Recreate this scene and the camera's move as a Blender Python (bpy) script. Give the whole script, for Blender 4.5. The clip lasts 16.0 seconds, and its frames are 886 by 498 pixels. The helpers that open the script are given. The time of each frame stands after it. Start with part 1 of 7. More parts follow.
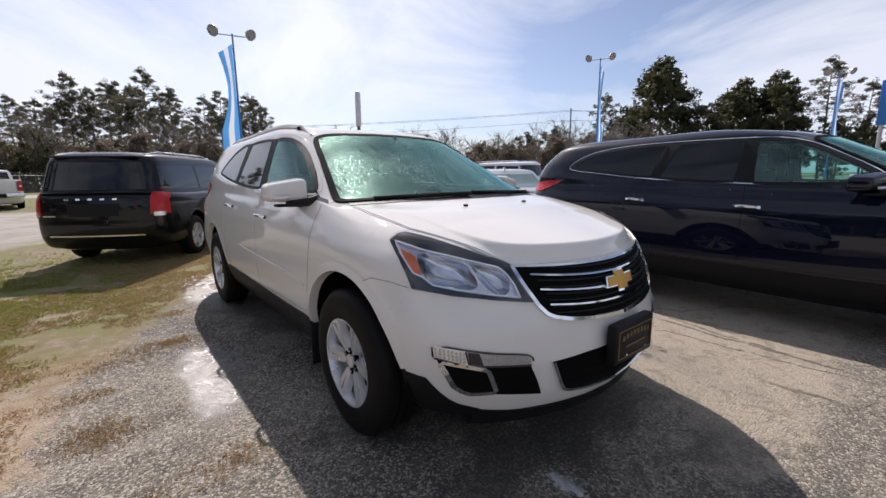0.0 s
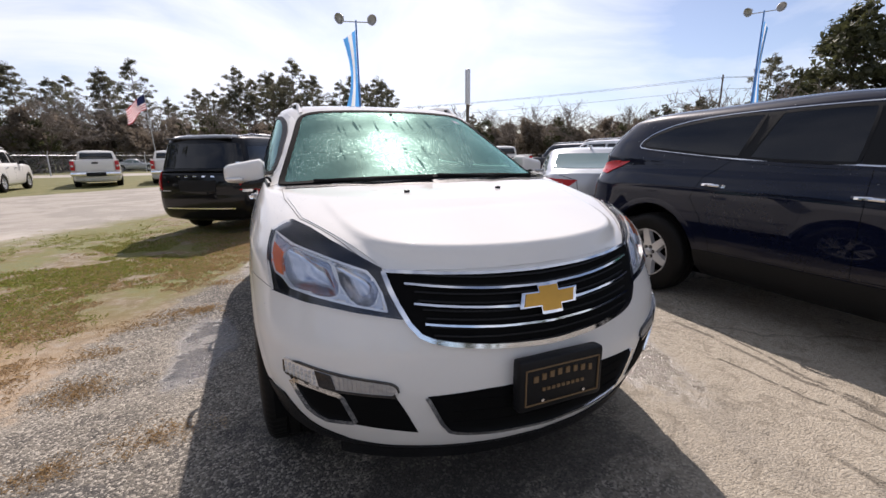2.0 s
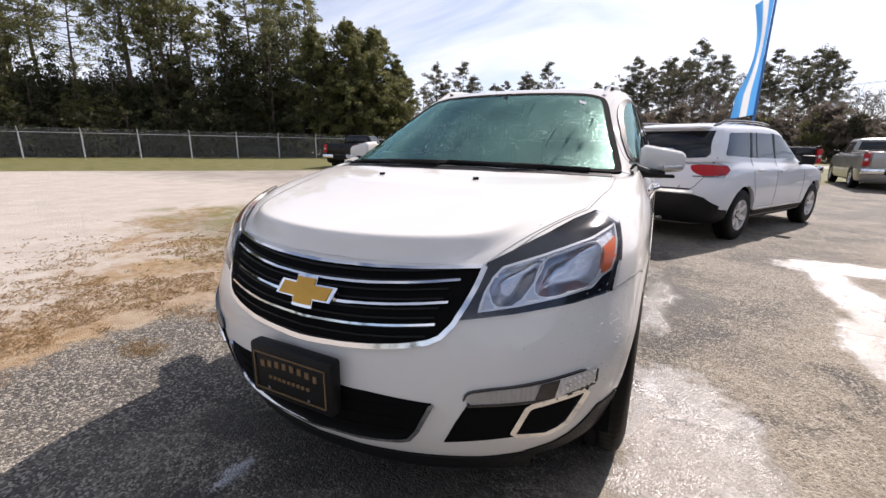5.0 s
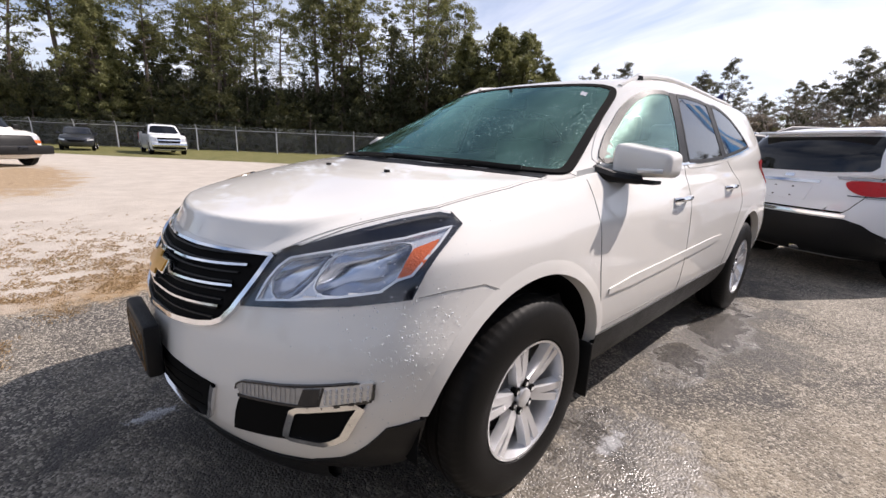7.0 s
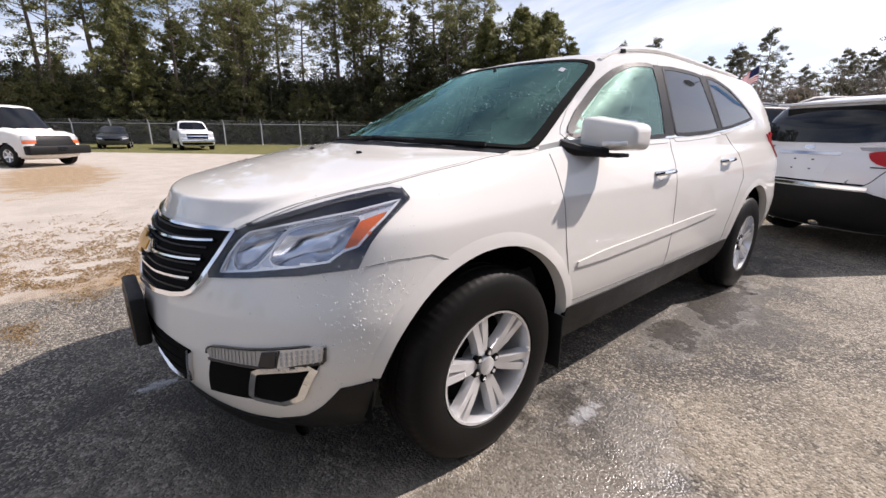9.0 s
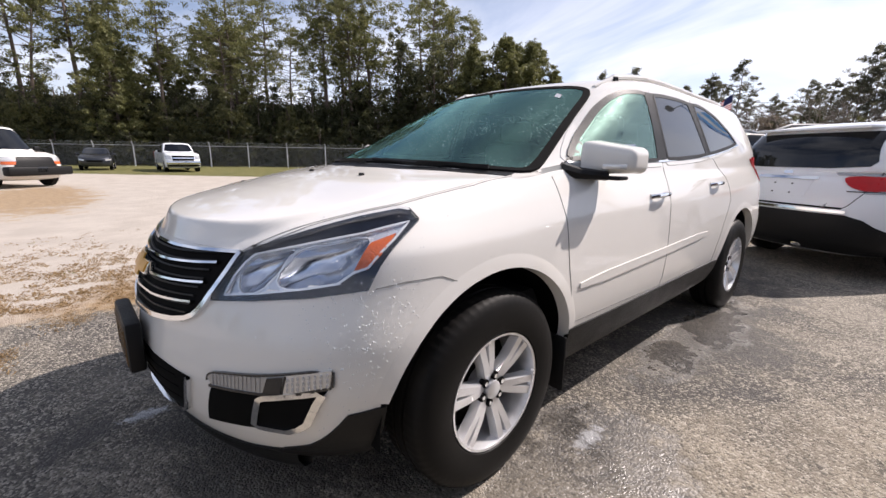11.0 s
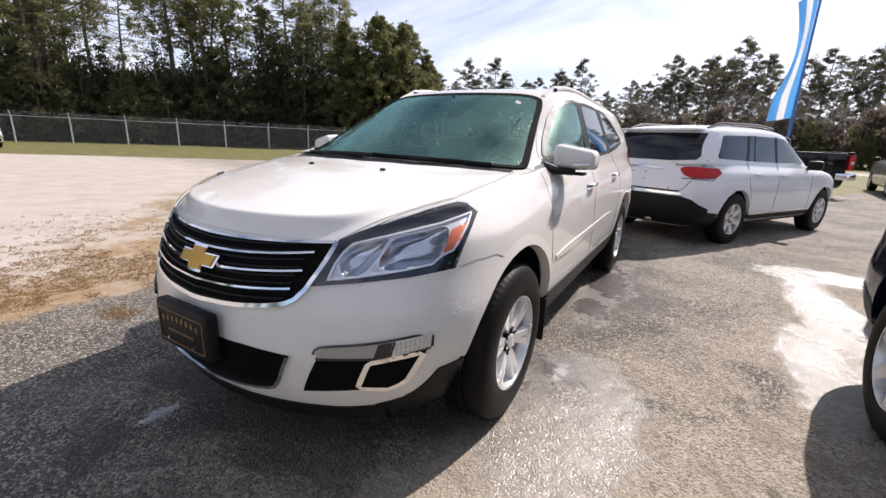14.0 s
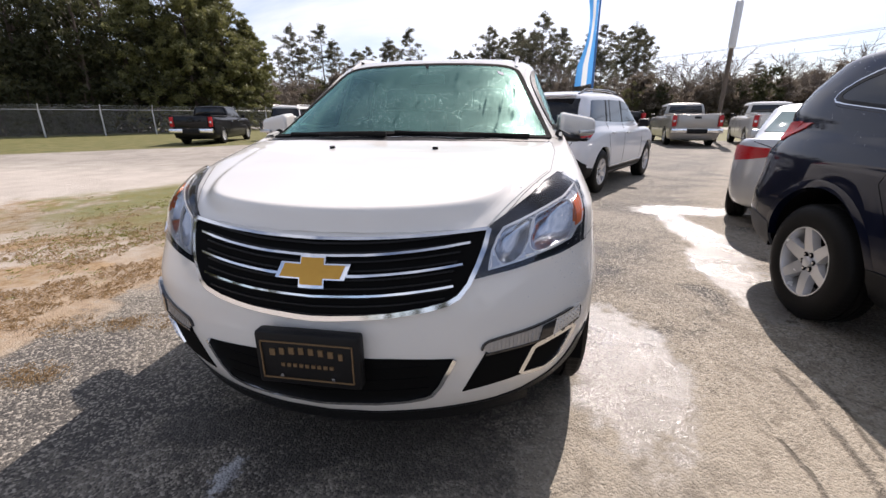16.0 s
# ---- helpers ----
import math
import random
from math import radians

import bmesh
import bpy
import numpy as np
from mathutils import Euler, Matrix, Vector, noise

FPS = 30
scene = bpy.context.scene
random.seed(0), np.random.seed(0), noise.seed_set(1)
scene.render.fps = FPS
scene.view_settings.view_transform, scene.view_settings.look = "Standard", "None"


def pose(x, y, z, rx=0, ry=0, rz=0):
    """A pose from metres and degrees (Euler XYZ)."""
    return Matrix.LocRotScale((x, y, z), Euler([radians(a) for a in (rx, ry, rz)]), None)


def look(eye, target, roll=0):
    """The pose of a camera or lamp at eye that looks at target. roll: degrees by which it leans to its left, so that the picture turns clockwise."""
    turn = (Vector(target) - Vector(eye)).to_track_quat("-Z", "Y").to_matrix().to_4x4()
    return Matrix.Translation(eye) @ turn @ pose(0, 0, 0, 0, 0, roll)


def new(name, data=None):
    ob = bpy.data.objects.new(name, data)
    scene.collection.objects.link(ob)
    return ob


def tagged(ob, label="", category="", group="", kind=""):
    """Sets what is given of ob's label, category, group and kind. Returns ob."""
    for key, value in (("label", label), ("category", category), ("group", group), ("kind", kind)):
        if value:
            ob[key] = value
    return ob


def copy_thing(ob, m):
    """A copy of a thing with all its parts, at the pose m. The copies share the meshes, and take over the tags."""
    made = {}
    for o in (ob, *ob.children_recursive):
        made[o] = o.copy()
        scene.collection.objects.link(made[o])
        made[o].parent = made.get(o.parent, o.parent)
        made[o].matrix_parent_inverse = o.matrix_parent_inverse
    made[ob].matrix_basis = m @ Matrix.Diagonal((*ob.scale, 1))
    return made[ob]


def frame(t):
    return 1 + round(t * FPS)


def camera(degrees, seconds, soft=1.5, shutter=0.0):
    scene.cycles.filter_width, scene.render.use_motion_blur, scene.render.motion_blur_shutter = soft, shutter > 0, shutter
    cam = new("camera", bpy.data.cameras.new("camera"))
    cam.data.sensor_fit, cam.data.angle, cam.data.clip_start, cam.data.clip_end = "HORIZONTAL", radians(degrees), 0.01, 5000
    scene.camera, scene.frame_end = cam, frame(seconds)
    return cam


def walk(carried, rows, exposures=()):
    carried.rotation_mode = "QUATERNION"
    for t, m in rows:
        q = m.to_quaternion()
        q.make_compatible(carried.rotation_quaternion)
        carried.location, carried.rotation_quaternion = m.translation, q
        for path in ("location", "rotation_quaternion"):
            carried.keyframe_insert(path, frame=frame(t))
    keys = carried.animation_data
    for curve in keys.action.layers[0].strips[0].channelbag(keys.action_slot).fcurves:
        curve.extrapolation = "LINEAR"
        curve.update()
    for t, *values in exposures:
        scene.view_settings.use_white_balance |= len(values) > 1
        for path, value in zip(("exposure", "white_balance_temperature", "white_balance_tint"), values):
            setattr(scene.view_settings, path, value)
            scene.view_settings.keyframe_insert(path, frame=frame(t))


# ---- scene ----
cam = camera(93.6, 16.0)
PATH = [
    (0, (-1.839, -1.886, 1.329), (-0.6, -0.355, 0.982), -0.6),
    (0.5, (-1.611, -1.902, 1.345), (-0.428, -0.328, 0.993), -1.9),
    (1, (-1.368, -2.046, 1.344), (-0.4, -0.337, 0.966), -0.2),
    (1.5, (-1.121, -2.108, 1.332), (-0.244, -0.354, 0.942), -2.0),
    (2, (-0.867, -2.057, 1.326), (-0.117, -0.255, 0.89), -0.7),
    (2.5, (-0.599, -2.091, 1.314), (0.013, -0.22, 0.962), -2.8),
    (3, (-0.289, -2.188, 1.34), (0.088, -0.262, 0.956), -2.1),
    (3.5, (0.041, -2.084, 1.321), (0.213, -0.132, 0.92), -1.0),
    (4, (0.321, -2.004, 1.321), (0.265, -0.048, 0.91), -2.0),
    (4.2, (0.444, -1.992, 1.309), (0.184, -0.065, 0.841), -1.3),
    (6.3, (1.548, -1.433, 1.295), (0.383, 0.135, 0.87), 2.0),
    (6.5, (1.583, -1.353, 1.291), (0.41, 0.209, 0.859), 2.2),
    (7, (1.709, -1.178, 1.276), (0.305, 0.162, 0.795), 2.5),
    (7.5, (1.886, -1.078, 1.269), (0.428, 0.179, 0.726), 3.0),
    (8, (1.925, -1.048, 1.254), (0.474, 0.216, 0.708), 1.7),
    (8.5, (1.942, -1.054, 1.254), (0.467, 0.184, 0.713), 0.6),
    (9, (1.922, -1.05, 1.25), (0.448, 0.189, 0.71), 0.5),
    (9.2, (1.888, -1.02, 1.229), (0.399, 0.214, 0.718), 0.1),
    (11.3, (1.863, -1.105, 1.247), (0.422, 0.214, 0.818), 0.4),
    (11.5, (1.841, -1.101, 1.239), (0.402, 0.214, 0.79), -0.8),
    (12, (1.727, -1.154, 1.223), (0.357, 0.215, 0.725), -0.3),
    (12.5, (1.649, -1.231, 1.235), (0.382, 0.221, 0.701), 0.5),
    (13, (1.66, -1.382, 1.266), (0.456, 0.121, 0.727), -0.4),
    (13.5, (1.693, -1.565, 1.29), (0.484, -0.079, 0.716), 1.7),
    (14, (1.579, -1.771, 1.313), (0.598, -0.103, 0.809), 2.4),
    (14.5, (1.365, -1.943, 1.308), (0.498, -0.21, 0.813), 0.7),
    (15, (1.101, -1.962, 1.275), (0.319, -0.208, 0.715), -0.6),
    (15.5, (0.845, -2.026, 1.28), (0.319, -0.197, 0.665), 1.8),
    (16, (0.599, -2.069, 1.305), (0.294, -0.189, 0.695), -0.2),
]
walk(cam, [(t, look(eye, target, roll)) for t, eye, target, roll in PATH], [(0, 0.04, 6450, 20), (1.5, 0.17, 6500, 20), (3.5, 0.27, 6550, 20), (7, 0.36, 6530, 20), (9, 0.36, 6530, 20), (14.5, 0.36, 6530, 20), (16, 0.34, 6530, 20)])

# ---- world, sun, sky ----
SUN_EL, SUN_AZ = radians(43), radians(19)      # azimuth from +y towards +x


def node_tree(owner):
    owner.use_nodes = True
    nt = owner.node_tree
    nt.nodes.clear()
    return nt, nt.nodes, nt.links


def sky_world():
    w = bpy.data.worlds.new("sky")
    nt, N, L = node_tree(w)
    out, bg = N.new("ShaderNodeOutputWorld"), N.new("ShaderNodeBackground")
    sky = N.new("ShaderNodeTexSky")
    sky.sky_type, sky.sun_disc = "NISHITA", False
    sky.sun_elevation, sky.sun_rotation = SUN_EL, SUN_AZ
    sky.air_density, sky.dust_density, sky.ozone_density = 1.0, 0.9, 2.0
    co, mp, nz = N.new("ShaderNodeTexCoord"), N.new("ShaderNodeMapping"), N.new("ShaderNodeTexNoise")
    mp.inputs["Scale"].default_value = (1.0, 1.0, 2.4)
    nz.inputs["Scale"].default_value, nz.inputs["Detail"].default_value = 1.7, 8
    nz.inputs["Roughness"].default_value = 0.56
    nz.inputs["Distortion"].default_value = 0.7
    ramp = N.new("ShaderNodeValToRGB")
    ramp.color_ramp.elements[0].position, ramp.color_ramp.elements[1].position = 0.40, 0.64
    ramp.color_ramp.elements[0].color, ramp.color_ramp.elements[1].color = (0.10, 0.10, 0.10, 1), (0.95, 0.95, 0.95, 1)
    mix = N.new("ShaderNodeMix")
    mix.data_type = "RGBA"
    # thin cloud, brightest round the sun
    dot, pw, glow = N.new("ShaderNodeVectorMath"), N.new("ShaderNodeMath"), N.new("ShaderNodeMapRange")
    nrm, cc = N.new("ShaderNodeVectorMath"), N.new("ShaderNodeVectorMath")
    nrm.operation, dot.operation, cc.operation = "NORMALIZE", "DOT_PRODUCT", "SCALE"
    L.new(co.outputs["Generated"], nrm.inputs[0])
    L.new(nrm.outputs[0], dot.inputs[0])
    dot.inputs[1].default_value = (math.sin(SUN_AZ) * math.cos(SUN_EL), math.cos(SUN_AZ) * math.cos(SUN_EL), math.sin(SUN_EL))
    glow.inputs["From Min"].default_value, glow.inputs["From Max"].default_value = 0.0, 1.0
    glow.inputs["To Min"].default_value, glow.inputs["To Max"].default_value = 0.92, 1.32
    pw.operation = "POWER"
    pw.inputs[1].default_value = 4.5
    pw.use_clamp = True
    L.new(dot.outputs["Value"], pw.inputs[0])
    L.new(pw.outputs[0], glow.inputs["Value"])
    cc.inputs[0].default_value = (9.7, 10.6, 11.5)
    L.new(glow.outputs[0], cc.inputs["Scale"])
    L.new(cc.outputs[0], mix.inputs["B"])
    L.new(co.outputs["Generated"], mp.inputs["Vector"])
    L.new(mp.outputs["Vector"], nz.inputs["Vector"])
    L.new(nz.outputs["Fac"], ramp.inputs["Fac"])
    L.new(ramp.outputs["Color"], mix.inputs["Factor"])
    clear = N.new("ShaderNodeVectorMath")
    clear.operation = "MULTIPLY"
    clear.inputs[1].default_value = (1.06, 1.12, 1.20)
    L.new(sky.outputs["Color"], clear.inputs[0])
    L.new(clear.outputs[0], mix.inputs["A"])
    # brighter haze low over the horizon
    up, low, hz, fin = N.new("ShaderNodeSeparateXYZ"), N.new("ShaderNodeMath"), N.new("ShaderNodeMapRange"), N.new("ShaderNodeVectorMath")
    L.new(nrm.outputs[0], up.inputs[0])
    low.operation = "ABSOLUTE"
    L.new(up.outputs["Z"], low.inputs[0])
    hz.interpolation_type = "SMOOTHSTEP"
    hz.inputs["From Min"].default_value, hz.inputs["From Max"].default_value = 0.05, 0.75
    hz.inputs["To Min"].default_value, hz.inputs["To Max"].default_value = 1.20, 0.86
    L.new(low.outputs[0], hz.inputs["Value"])
    fin.operation = "SCALE"
    L.new(mix.outputs["Result"], fin.inputs[0])
    L.new(hz.outputs[0], fin.inputs["Scale"])
    L.new(fin.outputs[0], bg.inputs["Color"])
    bg.inputs["Strength"].default_value = 0.073
    L.new(bg.outputs["Background"], out.inputs["Surface"])
    scene.world = w


sky_world()
sun_data = bpy.data.lights.new("sun", "SUN")
sun_data.energy, sun_data.angle, sun_data.color = 5.0, radians(0.55), (1.0, 0.95, 0.86)
sun = new("sun", sun_data)
SUN_DIR = Vector((math.sin(SUN_AZ) * math.cos(SUN_EL), math.cos(SUN_AZ) * math.cos(SUN_EL), math.sin(SUN_EL)))
sun.matrix_world = look(SUN_DIR * 60, (0, 0, 0))

# ---- materials ----
MATS = {}


def principled(name, base, rough=0.5, metal=0.0, coat=0.0, spec=0.5, var=0.12, scale=6.0, bump=0.0, bump_scale=60.0,
               trans=0.0, emit=None, dirt=None, rough_var=0.1):
    """A node material with two scales of variation in colour and gloss, and fine relief."""
    if name in MATS:
        return MATS[name]
    m = bpy.data.materials.new(name)
    nt, N, L = node_tree(m)
    out, p = N.new("ShaderNodeOutputMaterial"), N.new("ShaderNodeBsdfPrincipled")
    L.new(p.outputs[0], out.inputs["Surface"])
    co = N.new("ShaderNodeTexCoord")
    n1, n2 = N.new("ShaderNodeTexNoise"), N.new("ShaderNodeTexNoise")
    n1.inputs["Scale"].default_value, n1.inputs["Detail"].default_value = scale, 5
    n2.inputs["Scale"].default_value, n2.inputs["Detail"].default_value = bump_scale, 4
    L.new(co.outputs["Object"], n1.inputs["Vector"])
    L.new(co.outputs["Object"], n2.inputs["Vector"])
    mix = N.new("ShaderNodeMix")
    mix.data_type = "RGBA"
    dark = dirt if dirt else tuple(c * (1 - var) for c in base)
    lite = tuple(min(1, c * (1 + var * 0.6)) for c in base)
    mix.inputs["A"].default_value, mix.inputs["B"].default_value = (*lite, 1), (*dark, 1)
    add = N.new("ShaderNodeMath")
    add.operation = "MULTIPLY_ADD"
    L.new(n1.outputs["Fac"], add.inputs[0])
    add.inputs[1].default_value = 0.75
    sc = N.new("ShaderNodeMath")
    sc.operation = "MULTIPLY"
    sc.inputs[1].default_value = 0.25
    L.new(n2.outputs["Fac"], sc.inputs[0])
    L.new(sc.outputs[0], add.inputs[2])
    L.new(add.outputs[0], mix.inputs["Factor"])
    L.new(mix.outputs["Result"], p.inputs["Base Color"])
    rr = N.new("ShaderNodeMapRange")
    rr.inputs["To Min"].default_value, rr.inputs["To Max"].default_value = max(0, rough - rough_var), min(1, rough + rough_var)
    L.new(n1.outputs["Fac"], rr.inputs["Value"])
    L.new(rr.outputs[0], p.inputs["Roughness"])
    p.inputs["Metallic"].default_value = metal
    p.inputs["Coat Weight"].default_value = coat
    p.inputs["Coat Roughness"].default_value = 0.02
    p.inputs["Specular IOR Level"].default_value = spec
    p.inputs["Transmission Weight"].default_value = trans
    if emit:
        p.inputs["Emission Color"].default_value, p.inputs["Emission Strength"].default_value = (*emit[0], 1), emit[1]
    if bump:
        b = N.new("ShaderNodeBump")
        b.inputs["Strength"].default_value, b.inputs["Distance"].default_value = bump, 0.01
        L.new(n2.outputs["Fac"], b.inputs["Height"])
        L.new(b.outputs[0], p.inputs["Normal"])
    MATS[name] = m
    return m


def paint(name, base, flake=0.0, coat=1.0):
    return principled(name, base, rough=0.38, metal=flake, coat=coat, spec=0.0 if base[0] > 0.2 and not flake else 0.05, var=0.035, scale=3.0, bump=0.0, rough_var=0.06)


def glass_mat(name, tint, see=0.55, fog=0.0, drops=True, rough=0.0, ior=1.6, bead=1.0):
    """Car glass: a tinted clear pane that mirrors the sky at a slant, with dew on it."""
    if name in MATS:
        return MATS[name]
    m = bpy.data.materials.new(name)
    nt, N, L = node_tree(m)
    out = N.new("ShaderNodeOutputMaterial")
    tr, gl, df = N.new("ShaderNodeBsdfTransparent"), N.new("ShaderNodeBsdfGlossy"), N.new("ShaderNodeBsdfGlossy")
    tr.inputs["Color"].default_value = (*[c * see for c in tint], 1)
    gl.inputs["Roughness"].default_value = rough
    gl.inputs["Color"].default_value = (*[0.15 + 0.85 * c for c in tint], 1)
    df.inputs["Color"].default_value, df.inputs["Roughness"].default_value = (0.66, 0.98, 0.87, 1), 0.48
    fr = N.new("ShaderNodeFresnel")
    fr.inputs["IOR"].default_value = ior
    a, b = N.new("ShaderNodeMixShader"), N.new("ShaderNodeMixShader")
    co = N.new("ShaderNodeTexCoord")
    bumpn = N.new("ShaderNodeBump")
    vo = N.new("ShaderNodeTexVoronoi")
    vo.inputs["Scale"].default_value = 80
    L.new(co.outputs["Object"], vo.inputs["Vector"])
    cut = N.new("ShaderNodeMapRange")
    cut.inputs["From Min"].default_value, cut.inputs["From Max"].default_value = 0.0, 0.34
    cut.inputs["To Min"].default_value, cut.inputs["To Max"].default_value = 1, 0
    L.new(vo.outputs["Distance"], cut.inputs["Value"])
    big = N.new("ShaderNodeTexNoise")
    big.inputs["Scale"].default_value, big.inputs["Detail"].default_value = 3.2, 6
    L.new(co.outputs["Object"], big.inputs["Vector"])
    band = N.new("ShaderNodeMapRange")
    band.inputs["From Min"].default_value, band.inputs["From Max"].default_value = 0.42, 0.60
    L.new(big.outputs["Fac"], band.inputs["Value"])
    wet = N.new("ShaderNodeMath")
    wet.operation = "MULTIPLY"
    size = N.new("ShaderNodeSeparateColor")
    L.new(vo.outputs["Color"], size.inputs[0])
    some = N.new("ShaderNodeMath")
    some.operation = "MULTIPLY"
    L.new(cut.outputs[0], some.inputs[0])
    L.new(size.outputs[0], some.inputs[1])
    L.new(some.outputs[0], wet.inputs[0])
    L.new(band.outputs[0], wet.inputs[1])
    run, mp, lines, haze = N.new("ShaderNodeTexNoise"), N.new("ShaderNodeMapping"), N.new("ShaderNodeMapRange"), N.new("ShaderNodeMath")
    mp.inputs["Scale"].default_value = (42, 3.2, 3.2)
    L.new(co.outputs["Object"], mp.inputs["Vector"])
    L.new(mp.outputs[0], run.inputs["Vector"])
    run.inputs["Scale"].default_value, run.inputs["Detail"].default_value = 1.0, 3
    lines.inputs["From Min"].default_value, lines.inputs["From Max"].default_value = 0.31, 0.40
    lines.inputs["To Min"].default_value, lines.inputs["To Max"].default_value = 0.15 * fog, 1.9 * fog
    L.new(run.outputs["Fac"], lines.inputs["Value"])
    haze.operation = "MULTIPLY"
    L.new(lines.outputs[0], haze.inputs[0])
    L.new(big.outputs["Fac"], haze.inputs[1])
    bumpn.inputs["Strength"].default_value = 0.55 if drops else 0.0
    bumpn.inputs["Distance"].default_value = 0.002
    L.new(wet.outputs[0], bumpn.inputs["Height"])
    L.new(bumpn.outputs[0], gl.inputs["Normal"])
    fo = N.new("ShaderNodeMath")
    fo.operation = "MULTIPLY_ADD"
    L.new(wet.outputs[0], fo.inputs[0])
    fo.inputs[1].default_value = bead if drops else 0.0
    L.new(haze.outputs[0], fo.inputs[2])
    L.new(fo.outputs[0], a.inputs[0])
    L.new(tr.outputs[0], a.inputs[1])
    L.new(df.outputs[0], a.inputs[2])
    L.new(fr.outputs[0], b.inputs[0])
    L.new(a.outputs[0], b.inputs[1])
    L.new(gl.outputs[0], b.inputs[2])
    L.new(b.outputs[0], out.inputs["Surface"])
    MATS[name] = m
    return m


WHITE = paint("white_paint", (0.76, 0.735, 0.69))
WHITE2 = paint("white_paint_cool", (0.80, 0.81, 0.83))
NAVY = paint("navy_paint", (0.002, 0.004, 0.015), 0.0, 0.8)
BLACKP = paint("black_paint", (0.005, 0.005, 0.006), 0.0, 0.55)
SILVER = paint("silver_paint", (0.55, 0.56, 0.57), 0.55)
PEWTER = paint("pewter_paint", (0.42, 0.40, 0.37), 0.5)
DKGREY = paint("dark_grey_paint", (0.035, 0.038, 0.045), 0.3)
CHROME = principled("chrome", (0.80, 0.81, 0.83), 0.09, 1.0, var=0.05, scale=14, rough_var=0.05)
ALLOY = principled("alloy", (0.72, 0.72, 0.73), 0.24, 0.6, var=0.07, scale=12)
PLASTIC = principled("black_plastic", (0.009, 0.009, 0.0095), 0.5, spec=0.22, var=0.25, scale=8, bump=0.15, bump_scale=400)
DKPLASTIC = principled("grey_plastic", (0.07, 0.07, 0.072), 0.6, spec=0.3, var=0.2, scale=8, bump=0.15, bump_scale=400)
GLOSSBLK = principled("gloss_black", (0.009, 0.010, 0.014), 0.12, coat=0.5, var=0.1)
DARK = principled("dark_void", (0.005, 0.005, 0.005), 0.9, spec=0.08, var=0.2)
RUBBER = principled("tyre_rubber", (0.007, 0.0068, 0.0065), 0.5, spec=0.10, var=0.35, scale=9, bump=0.08, bump_scale=300, dirt=(0.013, 0.012, 0.011))
TINT = principled("tinted_glass", (0.006, 0.007, 0.009), 0.04, spec=0.5, var=0.15, scale=4, rough_var=0.03)
SIDETINT = principled("tinted_side_glass", (0.012, 0.014, 0.017), 0.03, spec=0.55, coat=0.08, var=0.15, scale=4, rough_var=0.03)
SKYGLASS = principled("car_glass", (0.16, 0.23, 0.23), 0.04, spec=0.35, var=0.15, scale=4, rough_var=0.03)
WSHIELD = glass_mat("windshield_glass", (0.42, 0.95, 0.83), see=0.66, fog=0.06, ior=1.48, bead=1.3)
DOORGLASS = glass_mat("door_glass", (0.62, 0.96, 0.90), see=0.8, fog=0.05, bead=0.5)
LENS = glass_mat("lamp_lens", (0.97, 0.98, 1.0), see=0.97, fog=0.0, drops=False, ior=1.32)
REFLECT = principled("lamp_reflector", (0.64, 0.68, 0.75), 0.21, 1.0, var=0.15, scale=26, bump=0.06, bump_scale=30)
LAMPGREY = principled("lamp_inner_grey", (0.56, 0.60, 0.66), 0.28, 0.45, var=0.1, scale=20)
AMBER = principled("amber_lens", (0.62, 0.13, 0.03), 0.2, coat=0.8, var=0.2, scale=30, bump=0.3, bump_scale=150)
REDLENS = principled("red_lens", (0.50, 0.010, 0.012), 0.30, spec=0.3, coat=0.25, var=0.35, scale=25, bump=0.2, bump_scale=120)
CLEARLENS = principled("clear_lens", (0.66, 0.66, 0.66), 0.12, 0.45, coat=0.8, var=0.12, scale=25, bump=0.10, bump_scale=60)
RIBLENS = principled("ribbed_lens", (0.40, 0.40, 0.40), 0.18, 0.4, coat=0.8, var=0.15, scale=90, bump=0.4, bump_scale=60)
WARMLENS = principled("warm_lens", (0.74, 0.70, 0.64), 0.18, 0.3, coat=0.8, var=0.15, scale=90, bump=0.4, bump_scale=60)
SATIN = principled("satin_chrome", (0.86, 0.87, 0.88), 0.22, 0.45, coat=0.4, var=0.05)
GOLD = principled("gold_badge", (0.62, 0.33, 0.055), 0.32, 0.55, var=0.1, scale=30)
SEATS = principled("grey_upholstery", (0.20, 0.21, 0.21), 0.85, var=0.15, scale=20, bump=0.2, bump_scale=300)
LINING = principled("cabin_lining", (0.34, 0.35, 0.34), 0.9, var=0.1)
DASH = principled("dark_dashboard", (0.035, 0.036, 0.038), 0.6, var=0.2, scale=12)
GOLDINK = principled("gold_ink", (0.20, 0.125, 0.06), 0.5, 0.2, var=0.2, scale=40)


# ---- mesh helpers ----
def mesh_of(name, bm, mat, smooth=True):
    me = bpy.data.meshes.new(name)
    bmesh.ops.recalc_face_normals(bm, faces=bm.faces)
    if name == "body" and max(bm.faces, key=lambda f: f.calc_center_median().z).normal.z < 0:
        bmesh.ops.reverse_faces(bm, faces=bm.faces[:])
    bm.to_mesh(me)
    bm.free()
    for m in (mat if isinstance(mat, (list, tuple)) else [mat]):
        me.materials.append(m)
    if smooth:
        me.polygons.foreach_set("use_smooth", [True] * len(me.polygons))
        me.set_sharp_from_angle(angle=radians(38))
    return me


def part(name, bm, mat, parent, label="", smooth=True):
    ob = new(name, bm if isinstance(bm, bpy.types.Mesh) else mesh_of(name, bm, mat, smooth))
    ob.parent = parent
    if label:
        ob["label"] = label
    return ob


